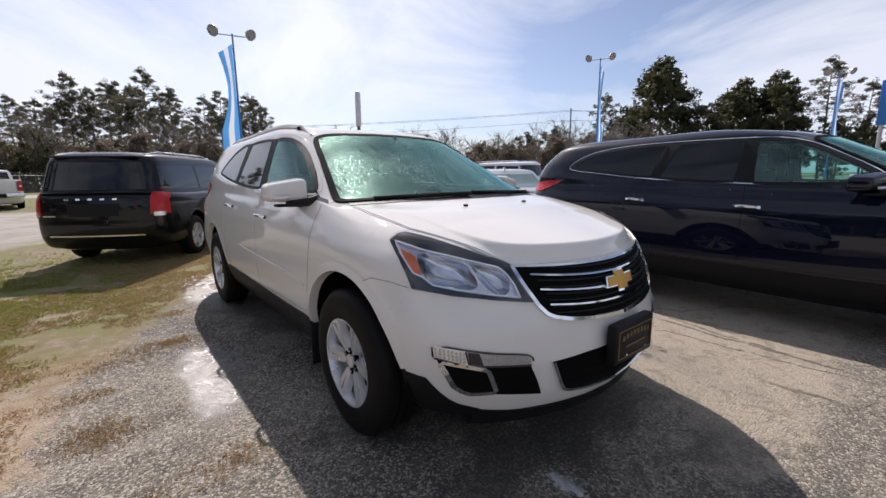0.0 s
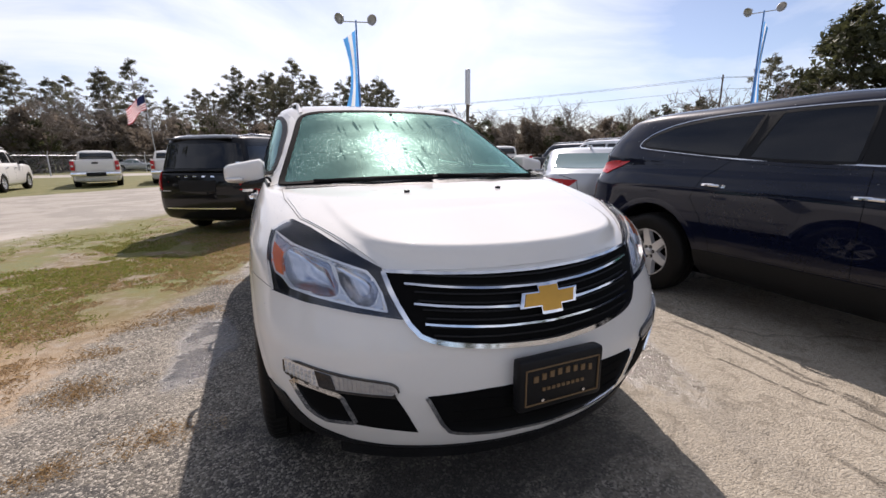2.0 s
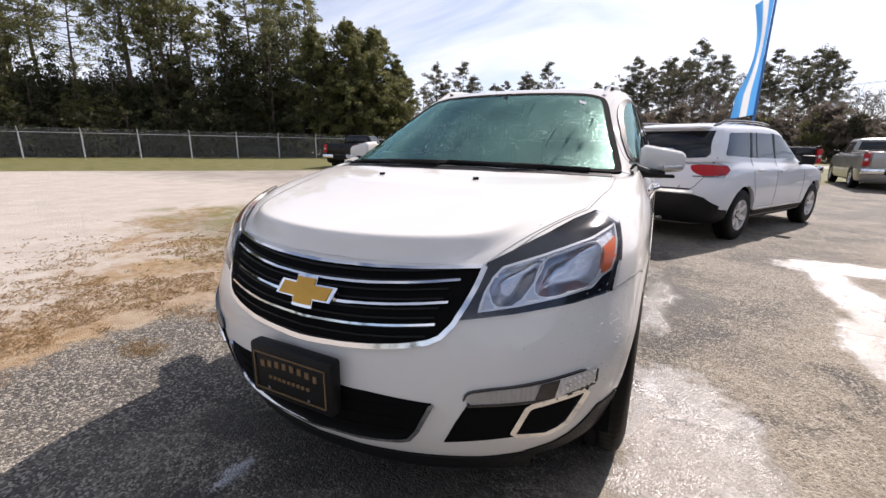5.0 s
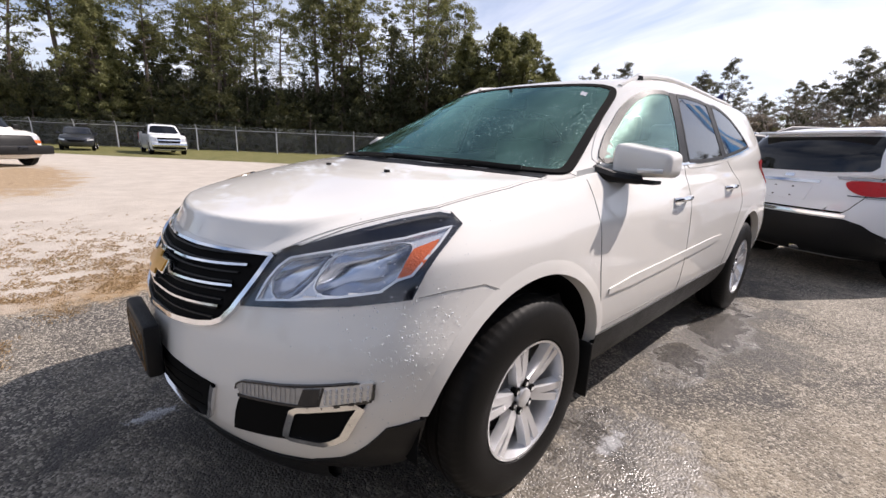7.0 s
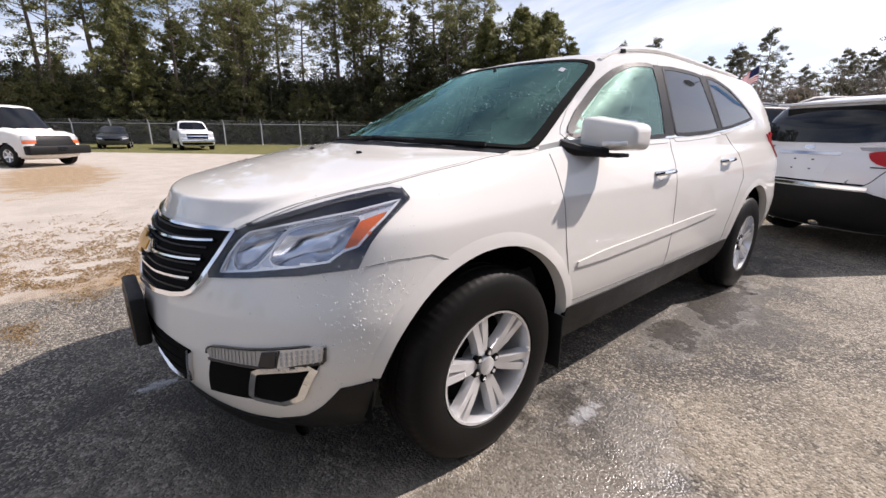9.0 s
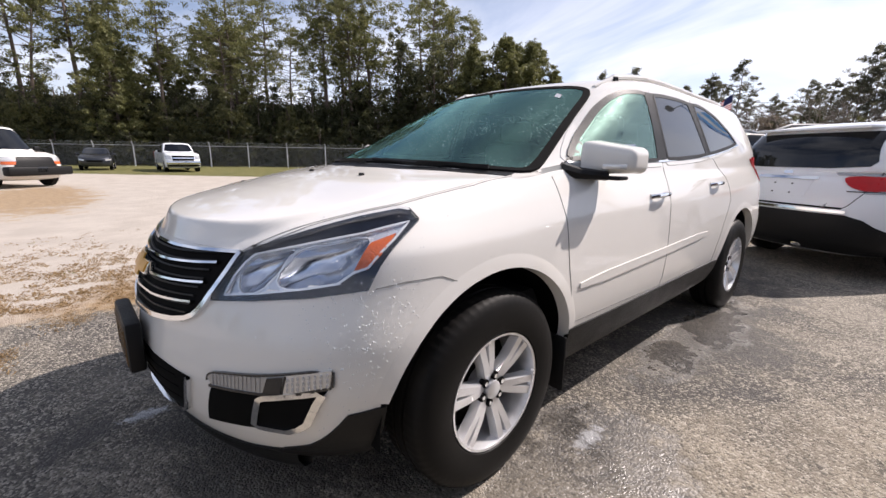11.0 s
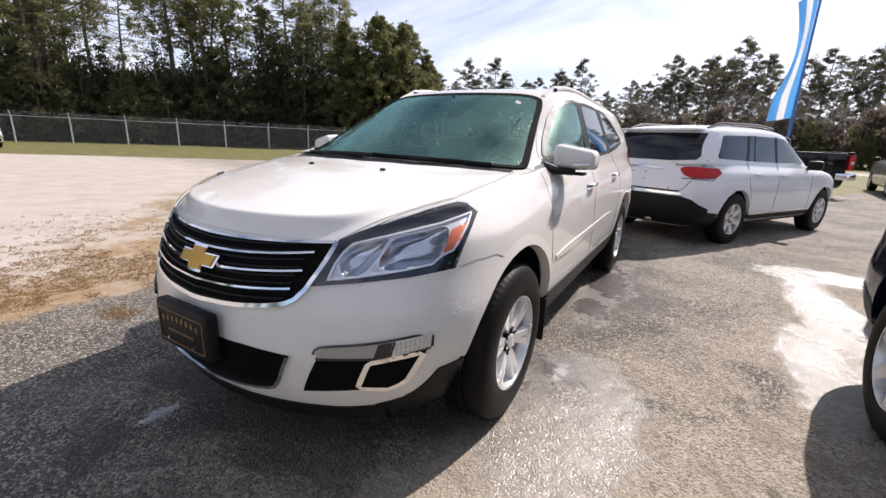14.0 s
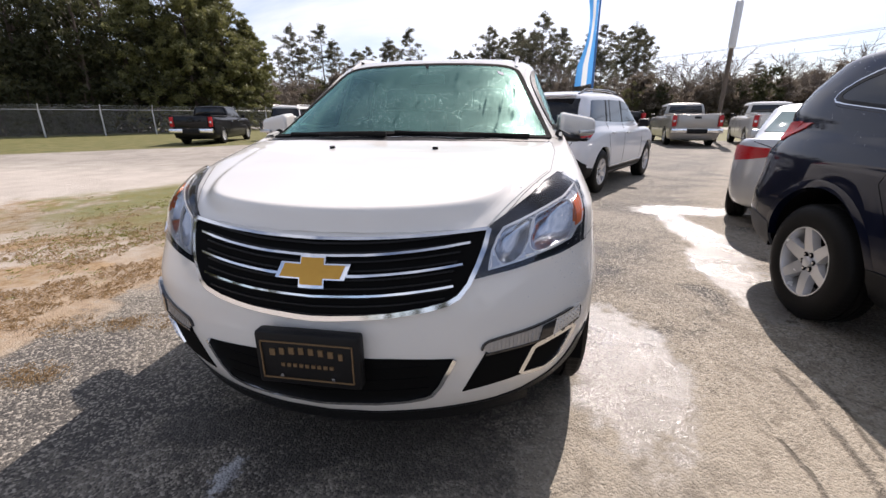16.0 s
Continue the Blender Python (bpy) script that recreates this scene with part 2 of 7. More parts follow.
def thing(name, label, category, group="", m=None, kind=""):
    ob = new(name)
    ob.empty_display_size = 0.2
    if m is not None:
        ob.matrix_basis = m
    return tagged(ob, label, category, group, kind)


def box(bm, c, s, bevel=0.0, m=None):
    """A box with centre c and sizes s; rounded edges by bevel."""
    r = bmesh.ops.create_cube(bm, size=1, matrix=(m or Matrix()) @ Matrix.Translation(c) @ Matrix.Diagonal((*s, 1)))
    if bevel:
        eds = {e for v in r["verts"] for e in v.link_edges}
        bmesh.ops.bevel(bm, geom=list(eds), offset=bevel, segments=2, affect="EDGES", profile=0.5)
    return bm


def tube(bm, pts, r, n=8, r2=None):
    """A round bar along pts, r to r2 thick."""
    pts = [Vector(p) for p in pts]
    rings = []
    for i, p in enumerate(pts):
        d = (pts[min(i + 1, len(pts) - 1)] - pts[max(i - 1, 0)]).normalized()
        a = d.orthogonal().normalized()
        b = d.cross(a)
        k = r + ((r2 if r2 is not None else r) - r) * i / max(1, len(pts) - 1)
        rings.append([bm.verts.new(p + k * (math.cos(2 * math.pi * j / n) * a + math.sin(2 * math.pi * j / n) * b)) for j in range(n)])
    for q, s in zip(rings, rings[1:]):
        best = min(range(n), key=lambda o: (q[0].co - s[o].co).length)
        s[:] = s[best:] + s[:best]
        if (q[1].co - s[1].co).length > (q[1].co - s[-1].co).length:
            s[:] = [s[0]] + s[:0:-1]
        for j in range(n):
            bm.faces.new((q[j], q[(j + 1) % n], s[(j + 1) % n], s[j]))
    bm.faces.new(rings[0])
    bm.faces.new(rings[-1])
    return bm


def lathe(bm, prof, n=40, axis="x"):
    """Turns a profile of (along, radius) about the x axis."""
    rings = []
    for x, r in prof:
        rings.append([bm.verts.new((x, r * math.cos(2 * math.pi * j / n), r * math.sin(2 * math.pi * j / n))) for j in range(n)])
    for q, s in zip(rings, rings[1:]):
        for j in range(n):
            bm.faces.new((q[j], q[(j + 1) % n], s[(j + 1) % n], s[j]))
    return rings


def mirror_x(bm):
    for v in bm.verts:
        v.co.x = -v.co.x
    bmesh.ops.reverse_faces(bm, faces=bm.faces)
    return bm


def chaikin(loop, times=2, closed=True):
    """Rounds the corners of an outline."""
    for _ in range(times):
        out = []
        for a, b in zip(loop, loop[1:] + (loop[:1] if closed else [])):
            a, b = Vector(a), Vector(b)
            out += [a * 0.75 + b * 0.25, a * 0.25 + b * 0.75]
        loop = out if closed else [Vector(loop[0])] + out + [Vector(loop[-1])]
    return [Vector(p) for p in loop]


# ---- vehicles: shell and panels ----
from mathutils.bvhtree import BVHTree
from mathutils.geometry import delaunay_2d_cdt


def rounded(loop, r=0.028):
    """A closed outline in the plane with each corner cut and softened."""
    out = []
    for i, p in enumerate(loop):
        p = Vector(p)
        for q in (Vector(loop[i - 1]), Vector(loop[(i + 1) % len(loop)])):
            out.append(p + (q - p) * min(0.4, r / (q - p).length))
    return [(p.x, p.y) for p in chaikin(out, 1)]


def interp(pts, y):
    """Smooth value at y of a short table of (y, value)."""
    if y <= pts[0][0]:
        return pts[0][1]
    for (a, p), (b, q) in zip(pts, pts[1:]):
        if y <= b:
            t = (y - a) / (b - a)
            return p + (q - p) * t * t * (3 - 2 * t)
    return pts[-1][1]


class Shell:
    """A body skin lofted through closed plan rings, sill to roof. A ring: front y, rear y, half width, front bow, rear bow,
    squareness, and its height along the car."""

    def __init__(self, rings, k=120, sub=5):
        self.rows = []
        keys = [self.ring(r, k) for r in rings]
        keys = np.array(keys)                                   # rings x points x 3
        n = len(keys)
        for i in range(n - 1):
            p0, p1, p2, p3 = keys[max(i - 1, 0)], keys[i], keys[i + 1], keys[min(i + 2, n - 1)]
            for j in range(sub):
                t = j / sub
                a = p1 + (p2 - p1) * t
                m1, m2 = (p2 - p0) * 0.5, (p3 - p1) * 0.5
                h = (2 * t**3 - 3 * t**2 + 1) * p1 + (t**3 - 2 * t**2 + t) * m1 + (-2 * t**3 + 3 * t**2) * p2 + (t**3 - t**2) * m2
                self.rows.append(0.35 * a + 0.65 * h)
        self.rows.append(keys[-1])
        self.cols = keys.shape[1]
        self.verts = [Vector(p) for row in self.rows for p in row]
        c = self.cols
        self.faces = [(i * c + j, i * c + (j + 1) % c, (i + 1) * c + (j + 1) % c, (i + 1) * c + j) for i in range(len(self.rows) - 1) for j in range(c)]
        self.faces.append(tuple(range(c))[::-1])
        last = (len(self.rows) - 1) * c
        half = c // 2
        self.faces += [(last, last + 1, last + c - 1), (last + half - 1, last + half, last + half + 1)]
        self.faces += [(last + j, last + j + 1, last + c - 1 - j, last + c - j) for j in range(1, half - 1)]
        self.tree = BVHTree.FromPolygons(self.verts, self.faces)

    @staticmethod
    def ring(r, k):
        yf, yr, w, bf, br, n, zp = r
        yc, a = (yf + yr) / 2, (yr - yf) / 2
        th = np.linspace(0, math.pi, 4001)
        s, c = np.sin(th), np.cos(th)
        x = w * np.abs(s) ** (2 / n)
        t = -np.sign(c) * np.abs(c) ** (2 / n)
        y = yc + a * t
        u = (x / w) ** 2
        y = y + bf * u * np.maximum(0, -t) ** 5 - br * u * np.maximum(0, t) ** 5
        d = np.concatenate([[0], np.cumsum(np.hypot(np.diff(x), np.diff(y)))])
        q = np.linspace(0, d[-1], k + 1)
        xs, ys = np.interp(q, d, x), np.interp(q, d, y)
        xs[0] = xs[-1] = 0
        z = np.array([interp(zp, v) for v in ys])
        # a little crown across the ends
        right = np.stack([xs, ys, z], 1)
        left = right[-2:0:-1] * np.array([-1, 1, 1])
        return np.concatenate([right, left])

    def body(self, holes=()):
        """The skin as a bmesh, less the faces whose middle one of holes() accepts."""
        bm = bmesh.new()
        vs = [bm.verts.new(v) for v in self.verts]
        for f in self.faces:
            c = sum((self.verts[i] for i in f), Vector()) / len(f)
            if not any(h(c) for h in holes):
                if len(set(f)) == len(f):
                    try:
                        bm.faces.new([vs[i] for i in f])
                    except ValueError:
                        pass
        bmesh.ops.delete(bm, geom=[v for v in bm.verts if not v.link_faces], context="VERTS")
        return bm

    def hit(self, p, d, off):
        o = p - d * 6
        loc, nor, *_ = self.tree.ray_cast(o, d)
        if loc is None:
            loc, nor, *_ = self.tree.find_nearest(p)
            if loc is None:
                return p, -d
        if nor.dot(d) > 0:
            nor = -nor
        return loc + nor * off, nor

    def panel(self, loop, d, off=0.004, h=0.04, skirt=0.012):
        """A sheet cut to an outline (3D points), laid on the skin along d, off proud of it, with turned-in edges."""
        d = Vector(d).normalized()
        e1 = d.cross(Vector((0, 0, 1)) if abs(d.z) < 0.9 else Vector((0, 1, 0))).normalized()
        e2 = e1.cross(d).normalized()
        flat = [Vector((Vector(p).dot(e1), Vector(p).dot(e2))) for p in loop]
        base = Vector(loop[0])
        depth = base.dot(d)
        edge = []
        for a, b in zip(flat, flat[1:] + flat[:1]):
            m = max(1, int((b - a).length / h))
            edge += [a + (b - a) * (i / m) for i in range(m)]
        lo = Vector((min(p.x for p in flat), min(p.y for p in flat)))
        hi = Vector((max(p.x for p in flat), max(p.y for p in flat)))
        pts = list(edge)
        nx, ny = int((hi.x - lo.x) / h) + 1, int((hi.y - lo.y) / h) + 1
        if nx * ny < 20000:
            pts += [Vector((lo.x + (i + 0.5 * (j % 2)) * h, lo.y + j * h)) for i in range(nx + 1) for j in range(ny + 1)]
        ne = len(edge)
        rv, re, rf, *_ = delaunay_2d_cdt(pts, [], [list(range(ne))], 1, 1e-5)
        bm = bmesh.new()
        made, nors = [], []
        for p in rv:
            loc, nor = self.hit(e1 * p.x + e2 * p.y + d * depth, d, off)
            made.append(bm.verts.new(loc))
            nors.append(nor)
        for f in rf:
            try:
                bm.faces.new([made[i] for i in f])
            except ValueError:
                pass
        bmesh.ops.delete(bm, geom=[v for v in bm.verts if not v.link_faces], context="VERTS")
        bm.verts.index_update()
        if skirt:
            keep = {v: n for v, n in zip(made, nors) if v.is_valid}
            rim = [e for e in bm.edges if e.is_boundary]
            low = {}
            for e in rim:
                for v in e.verts:
                    if v not in low:
                        low[v] = bm.verts.new(v.co - keep[v] * (off + skirt))
            for e in rim:
                a, b = e.verts
                bm.faces.new((a, b, low[b], low[a]))
        return bm

    def strip(self, line, d, width, off=0.003, h=0.03, skirt=0.008, thick=None):
        """A band of the given width along a line of 3D points, laid on the skin along d."""
        d = Vector(d).normalized()
        raw = [Vector(p) for p in line]
        pts = []
        for a, b in zip(raw, raw[1:]):
            m = max(1, int((b - a).length / h))
            pts += [a + (b - a) * (i / m) for i in range(m)]
        pts.append(raw[-1])
        closed = (raw[0] - raw[-1]).length < 1e-6
        bm = bmesh.new()
        rows = []
        for i, p in enumerate(pts):
            if closed:
                t = pts[(i + 1) % (len(pts) - 1)] - pts[i - 1 if i else -2]
            else:
                t = pts[min(i + 1, len(pts) - 1)] - pts[max(i - 1, 0)]
            t = t - d * t.dot(d)
            side = d.cross(t.normalized()).normalized() * (width / 2)
            row = []
            for q, o in ((p + side, -skirt), (p + side * 0.8, off), (p - side * 0.8, off), (p - side, -skirt)):
                loc, nor = self.hit(q, d, o)
                row.append(bm.verts.new(loc))
            rows.append(row)
        for q, t in zip(rows, rows[1:]):
            for i in range(3):
                bm.faces.new((q[i], q[i + 1], t[i + 1], t[i]))
        return bm


SIDE_L, SIDE_R, FRONT, REAR, DOWN = (-1, 0, 0), (1, 0, 0), (0, 1, 0), (0, -1, 0), (0, 0, -1)


def inside(poly, a, b):
    c = False
    for (x1, y1), (x2, y2) in zip(poly, poly[1:] + poly[:1]):
        if (y1 > b) != (y2 > b) and a < (x2 - x1) * (b - y1) / (y2 - y1) + x1:
            c = not c
    return c


def side_loop(pts, x=1.0):
    return [Vector((x, y, z)) for y, z in pts]


def front_loop(pts, y=-1.0):
    return [Vector((x, y, z)) for x, z in pts]


def both(sh, name, loop, d, mat, parent, label="", **kw):
    """The same panel on both flanks."""
    out = []
    for s in (1, -1):
        lp = [Vector((s * p[0], p[1], p[2])) for p in loop]
        out.append(part(name, sh.panel(lp, (s * d[0], d[1], d[2]), **kw), mat, parent, label))
    return out


def both_strip(sh, name, line, d, width, mat, parent, label="", **kw):
    for s in (1, -1):
        part(name, sh.strip([Vector((s * p[0], p[1], p[2])) for p in line], (s * d[0], d[1], d[2]), width, **kw), mat, parent, label)


# ---- wheels ----
WHEEL_MESH = {}


def wheel_meshes(style, R, rim_r, wd):
    key = (style, R, rim_r, wd)
    if key in WHEEL_MESH:
        return WHEEL_MESH[key]
    n = 210 if style in ("split", "six") and R < 0.39 else 32
    bm = bmesh.new()                                               # tyre, outside face towards +x
    prof = [(-wd * 0.46, rim_r * 0.98), (-wd * 0.5, rim_r + (R - rim_r) * 0.45), (-wd * 0.43, R - 0.02), (-wd * 0.34, R),
            (-wd * 0.13, R), (-wd * 0.12, R - 0.012), (-wd * 0.08, R - 0.012), (-wd * 0.07, R), (wd * 0.07, R), (wd * 0.08, R - 0.012),
            (wd * 0.12, R - 0.012), (wd * 0.13, R), (wd * 0.34, R), (wd * 0.43, R - 0.02), (wd * 0.47, R - 0.045), (wd * 0.5, rim_r + (R - rim_r) * 0.45),
            (wd * 0.485, rim_r + 0.028), (wd * 0.47, rim_r + 0.006), (wd * 0.40, rim_r * 0.985)]
    lathe(bm, prof, n)
    if n > 100:
        for v in bm.verts:                                         # tread blocks on the shoulder
            r = math.hypot(v.co.y, v.co.z)
            j = round(math.atan2(v.co.z, v.co.y) / (2 * math.pi) * n) % 3
            if abs(v.co.x) > wd * 0.33 and r > R - 0.012 and j == 0:
                v.co.y *= 1 - 0.005 / r
                v.co.z *= 1 - 0.005 / r
    tyre = mesh_of("tyre", bm, RUBBER)
    bm = bmesh.new()                                               # rim
    lathe(bm, [(wd * 0.40, rim_r * 0.985), (wd * 0.46, rim_r * 0.995), (wd * 0.455, rim_r * 0.955), (wd * 0.37, rim_r * 0.93), (wd * 0.1, rim_r * 0.87), (-wd * 0.4, rim_r * 0.90)], 56)
    hub_x = wd * 0.30
    lathe(bm, [(hub_x - 0.06, rim_r * 0.30), (hub_x - 0.012, rim_r * 0.31), (hub_x + 0.0, rim_r * 0.26), (hub_x + 0.002, rim_r * 0.17), (hub_x + 0.018, rim_r * 0.155), (hub_x + 0.022, rim_r * 0.12), (hub_x + 0.023, 0.001)], 30)
    def spoke(ang, w0, w1, t, skew=0.0):
        m = Matrix.Rotation(ang, 4, "X")
        lo, hi = rim_r * 0.20, rim_r * 0.95
        vs = []
        for r, w, x in ((lo, w0, hub_x + 0.004), (rim_r * 0.55, (w0 + w1) / 2, hub_x + 0.022), (hi, w1, wd * 0.43)):
            k = skew * (r - lo) / (hi - lo)
            vs.append([bm.verts.new(m @ Vector(p)) for p in ((x, -w / 2 + k, r), (x, w / 2 + k, r), (x - t, w / 2 + 0.008 + k, r), (x - t, -w / 2 - 0.008 + k, r))])
        for q, s in zip(vs, vs[1:]):
            for j in range(4):
                bm.faces.new((q[j], q[(j + 1) % 4], s[(j + 1) % 4], s[j]))
    if style == "split":
        for j in range(6):
            for s in (1, -1):
                spoke(2 * math.pi * j / 6 + s * 0.16, 0.026, 0.030, 0.035, s * 0.010)
    elif style == "six":
        for j in range(6):
            spoke(2 * math.pi * j / 6, 0.088, 0.062, 0.045)
    else:
        for j in range(5):
            spoke(2 * math.pi * j / 5, 0.075, 0.06, 0.035)
    rim = mesh_of("rim", bm, ALLOY)
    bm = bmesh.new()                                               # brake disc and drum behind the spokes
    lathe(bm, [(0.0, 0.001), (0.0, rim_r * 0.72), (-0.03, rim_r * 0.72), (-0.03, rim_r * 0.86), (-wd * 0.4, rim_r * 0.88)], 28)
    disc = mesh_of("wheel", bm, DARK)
    bm = bmesh.new()
    tube(bm, [(hub_x - 0.012, 0, 0.054), (hub_x + 0.016, 0, 0.054)], 0.0095, 6)
    nuts = mesh_of("wheel_nut", bm, CHROME)
    # flat black discs round the nuts, painting the shade of sunken holes
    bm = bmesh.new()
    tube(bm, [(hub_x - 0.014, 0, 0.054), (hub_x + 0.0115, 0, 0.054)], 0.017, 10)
    holes = mesh_of("nut_recess_shade", bm, DARK)
    WHEEL_MESH[key] = (disc, tyre, rim, nuts, holes)
    return WHEEL_MESH[key]


def wheels(parent, wb, track, style="five", R=0.38, rim_r=0.218, wd=0.245, spin=0.3):
    disc, tyre, rim, nuts, holes = wheel_meshes(style, R, rim_r, wd)
    for i, (s, y) in enumerate(((1, 0), (-1, 0), (1, wb), (-1, wb))):
        w = part("wheel", disc, None, parent)
        w.matrix_basis = pose(s * track, y, R + (0.002 if style == "split" else -0.004), 0, 0, 0 if s > 0 else 180) @ Matrix.Rotation(spin * (i + 1), 4, "X")
        part("tyre", tyre, None, w, "black rubber tyre")
        part("rim", rim, None, w, "silver alloy rim")
        if style in ("split", "six") and R < 0.39:
            for j in range(6):
                turn = Matrix.Rotation(2 * math.pi * (j + 0.5) / 6, 4, "X")
                part("wheel_nut", nuts, None, w).matrix_basis = turn
                part("nut_recess_shade", holes, None, w).matrix_basis = turn


def wheel_wells(sh, parent, wb, R, paint_mat, x_in=0.55, flare=0.045, body_w=0.98, mat=None):
    """Arch lips and dark liners round the wheel openings."""
    for y0 in (0, wb):
        for s in (1, -1):
            bm = bmesh.new()
            ro = R + flare
            n = 34
            rows = []
            for j in range(n + 1):
                a = radians(4 if y0 == 0 else 8) + radians(160 if y0 == 0 else 164) * j / n
                ring = []
                for rr, off in ((ro, 0.0008), (R + flare * 0.55, 0.0035), (R + 0.002, 0.004)):
                    p = Vector((s * 1.2, y0 + rr * math.cos(a), 0.38 + rr * math.sin(a)))
                    loc, nor = sh.hit(p, Vector((-s, 0, 0)), off)
                    if abs(loc.x) < body_w * 0.8:
                        loc.x = s * body_w * 0.93
                    ring.append(bm.verts.new(loc))
                ring.append(bm.verts.new((ring[-1].co.x - s * 0.05, y0 + (R - 0.004) * math.cos(a), 0.38 + (R - 0.004) * math.sin(a))))
                rows.append(ring)
            for q, t in zip(rows, rows[1:]):
                for i in range(3):
                    bm.faces.new((q[i], q[i + 1], t[i + 1], t[i]))
            part("wheel_arch", bm, mat or paint_mat, parent)
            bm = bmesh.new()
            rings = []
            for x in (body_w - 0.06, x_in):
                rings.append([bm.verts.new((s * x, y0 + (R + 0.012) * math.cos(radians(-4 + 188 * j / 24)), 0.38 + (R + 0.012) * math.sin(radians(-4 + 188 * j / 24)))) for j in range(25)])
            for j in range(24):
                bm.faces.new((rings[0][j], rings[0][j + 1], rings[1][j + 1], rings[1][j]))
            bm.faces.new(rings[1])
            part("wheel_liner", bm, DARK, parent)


def arch_hole(wb, R):
    def f(c):
        if abs(c.x) < 0.5:
            return False
        return any((c.y - y0) ** 2 + (c.z - 0.38) ** 2 < R * R for y0 in (0, wb))
    return f


# ---- the three-row crossover ----
GAP = principled("panel_gap", (0.22, 0.215, 0.20), 0.8, var=0.2)
SUV_WB = 3.02
SUV_RINGS = [
    (-0.72, 3.90, 0.78, 0.25, 0.15, 7, [(-1, 0.24), (0.3, 0.24), (4.2, 0.26)]),
    (-0.885, 4.08, 0.880, 0.34, 0.2, 8, [(-1, 0.285), (0.3, 0.29), (4.2, 0.32)]),
    (-0.95, 4.15, 0.938, 0.38, 0.22, 9, [(-1, 0.40), (0.3, 0.40), (4.2, 0.42)]),
    (-0.972, 4.18, 0.972, 0.385, 0.22, 9, [(-1, 0.55), (0.3, 0.56), (4.2, 0.57)]),
    (-0.955, 4.18, 0.982, 0.39, 0.22, 9, [(-1, 0.69), (0.3, 0.71), (4.2, 0.72)]),
    (-0.915, 4.16, 0.978, 0.405, 0.22, 8, [(-1, 0.82), (0.3, 0.86), (4.2, 0.88)]),
    (-0.850, 4.14, 0.968, 0.40, 0.22, 8, [(-1, 0.935), (-0.3, 0.965), (0.5, 1.00), (4.2, 1.03)]),
    (-0.770, 4.10, 0.935, 0.42, 0.22, 7, [(-1, 0.985), (-0.3, 1.045), (0.5, 1.10), (4.2, 1.14)]),
    (-0.620, 4.07, 0.905, 0.40, 0.2, 7, [(-0.7, 1.045), (-0.2, 1.095), (0.5, 1.165), (4.2, 1.20)]),
    (-0.300, 4.06, 0.893, 0.36, 0.2, 7, [(-0.4, 1.125), (0.1, 1.155), (0.5, 1.20), (4.2, 1.25)]),
    (0.050, 4.05, 0.880, 0.30, 0.2, 7, [(0, 1.195), (0.4, 1.20), (1.0, 1.23), (2.4, 1.27), (4.2, 1.33)]),
    (0.560, 3.96, 0.820, 0.24, 0.2, 7, [(0.4, 1.42), (1.0, 1.425), (4.2, 1.47)]),
    (1.000, 3.80, 0.735, 0.18, 0.2, 7, [(0.9, 1.625), (1.6, 1.655), (3.0, 1.645), (4.2, 1.60)]),
    (1.130, 3.72, 0.665, 0.16, 0.2, 6, [(1.0, 1.675), (1.8, 1.715), (3.0, 1.695), (4.2, 1.64)]),
    (1.300, 3.55, 0.540, 0.12, 0.15, 5, [(1.2, 1.705), (1.9, 1.745), (3.0, 1.720), (4.2, 1.67)]),
    (1.550, 3.30, 0.280, 0.10, 0.1, 4, [(1.5, 1.725), (2.0, 1.762), (3.0, 1.735), (4.2, 1.69)]),
]
W_FRONT = [(0.565, 1.236), (0.717, 1.345), (0.955, 1.484), (1.10, 1.555), (1.237, 1.600), (1.452, 1.618), (1.43, 1.232)]
W_REAR = [(1.545, 1.620), (2.105, 1.622), (2.245, 1.275), (1.552, 1.240)]
W_QUART = [(2.205, 1.622), (2.42, 1.607), (2.64, 1.560), (2.86, 1.465), (3.02, 1.372), (2.305, 1.280)]
W_QUART_OLD = [(2.205, 1.622), (2.60, 1.612), (2.92, 1.575), (3.15, 1.51), (3.28, 1.435), (3.27, 1.395), (3.20, 1.378), (2.305, 1.280)]
SHIELD = [(0.0, 0.075), (0.30, 0.10), (0.56, 0.165), (0.73, 0.235), (0.812, 0.305), (0.800, 0.40), (0.750, 0.583), (0.690, 0.844), (0.642, 1.05), (0.60, 1.115), (0.3, 1.055), (0.0, 1.035)]


def shield_loop(inset=0.0):
    """The windshield's outline from above, with rounded corners, drawn in by inset."""
    right = [(max(0.0, x - inset * (1 if x > 0.5 else 0.5 * x)), y + inset * (1 if y < 0.6 else -1)) for x, y in SHIELD]
    return [(p.x, p.y) for p in chaikin([(x, y) for x, y in right + [(-x, y) for x, y in right[-2:0:-1]]], 2)]


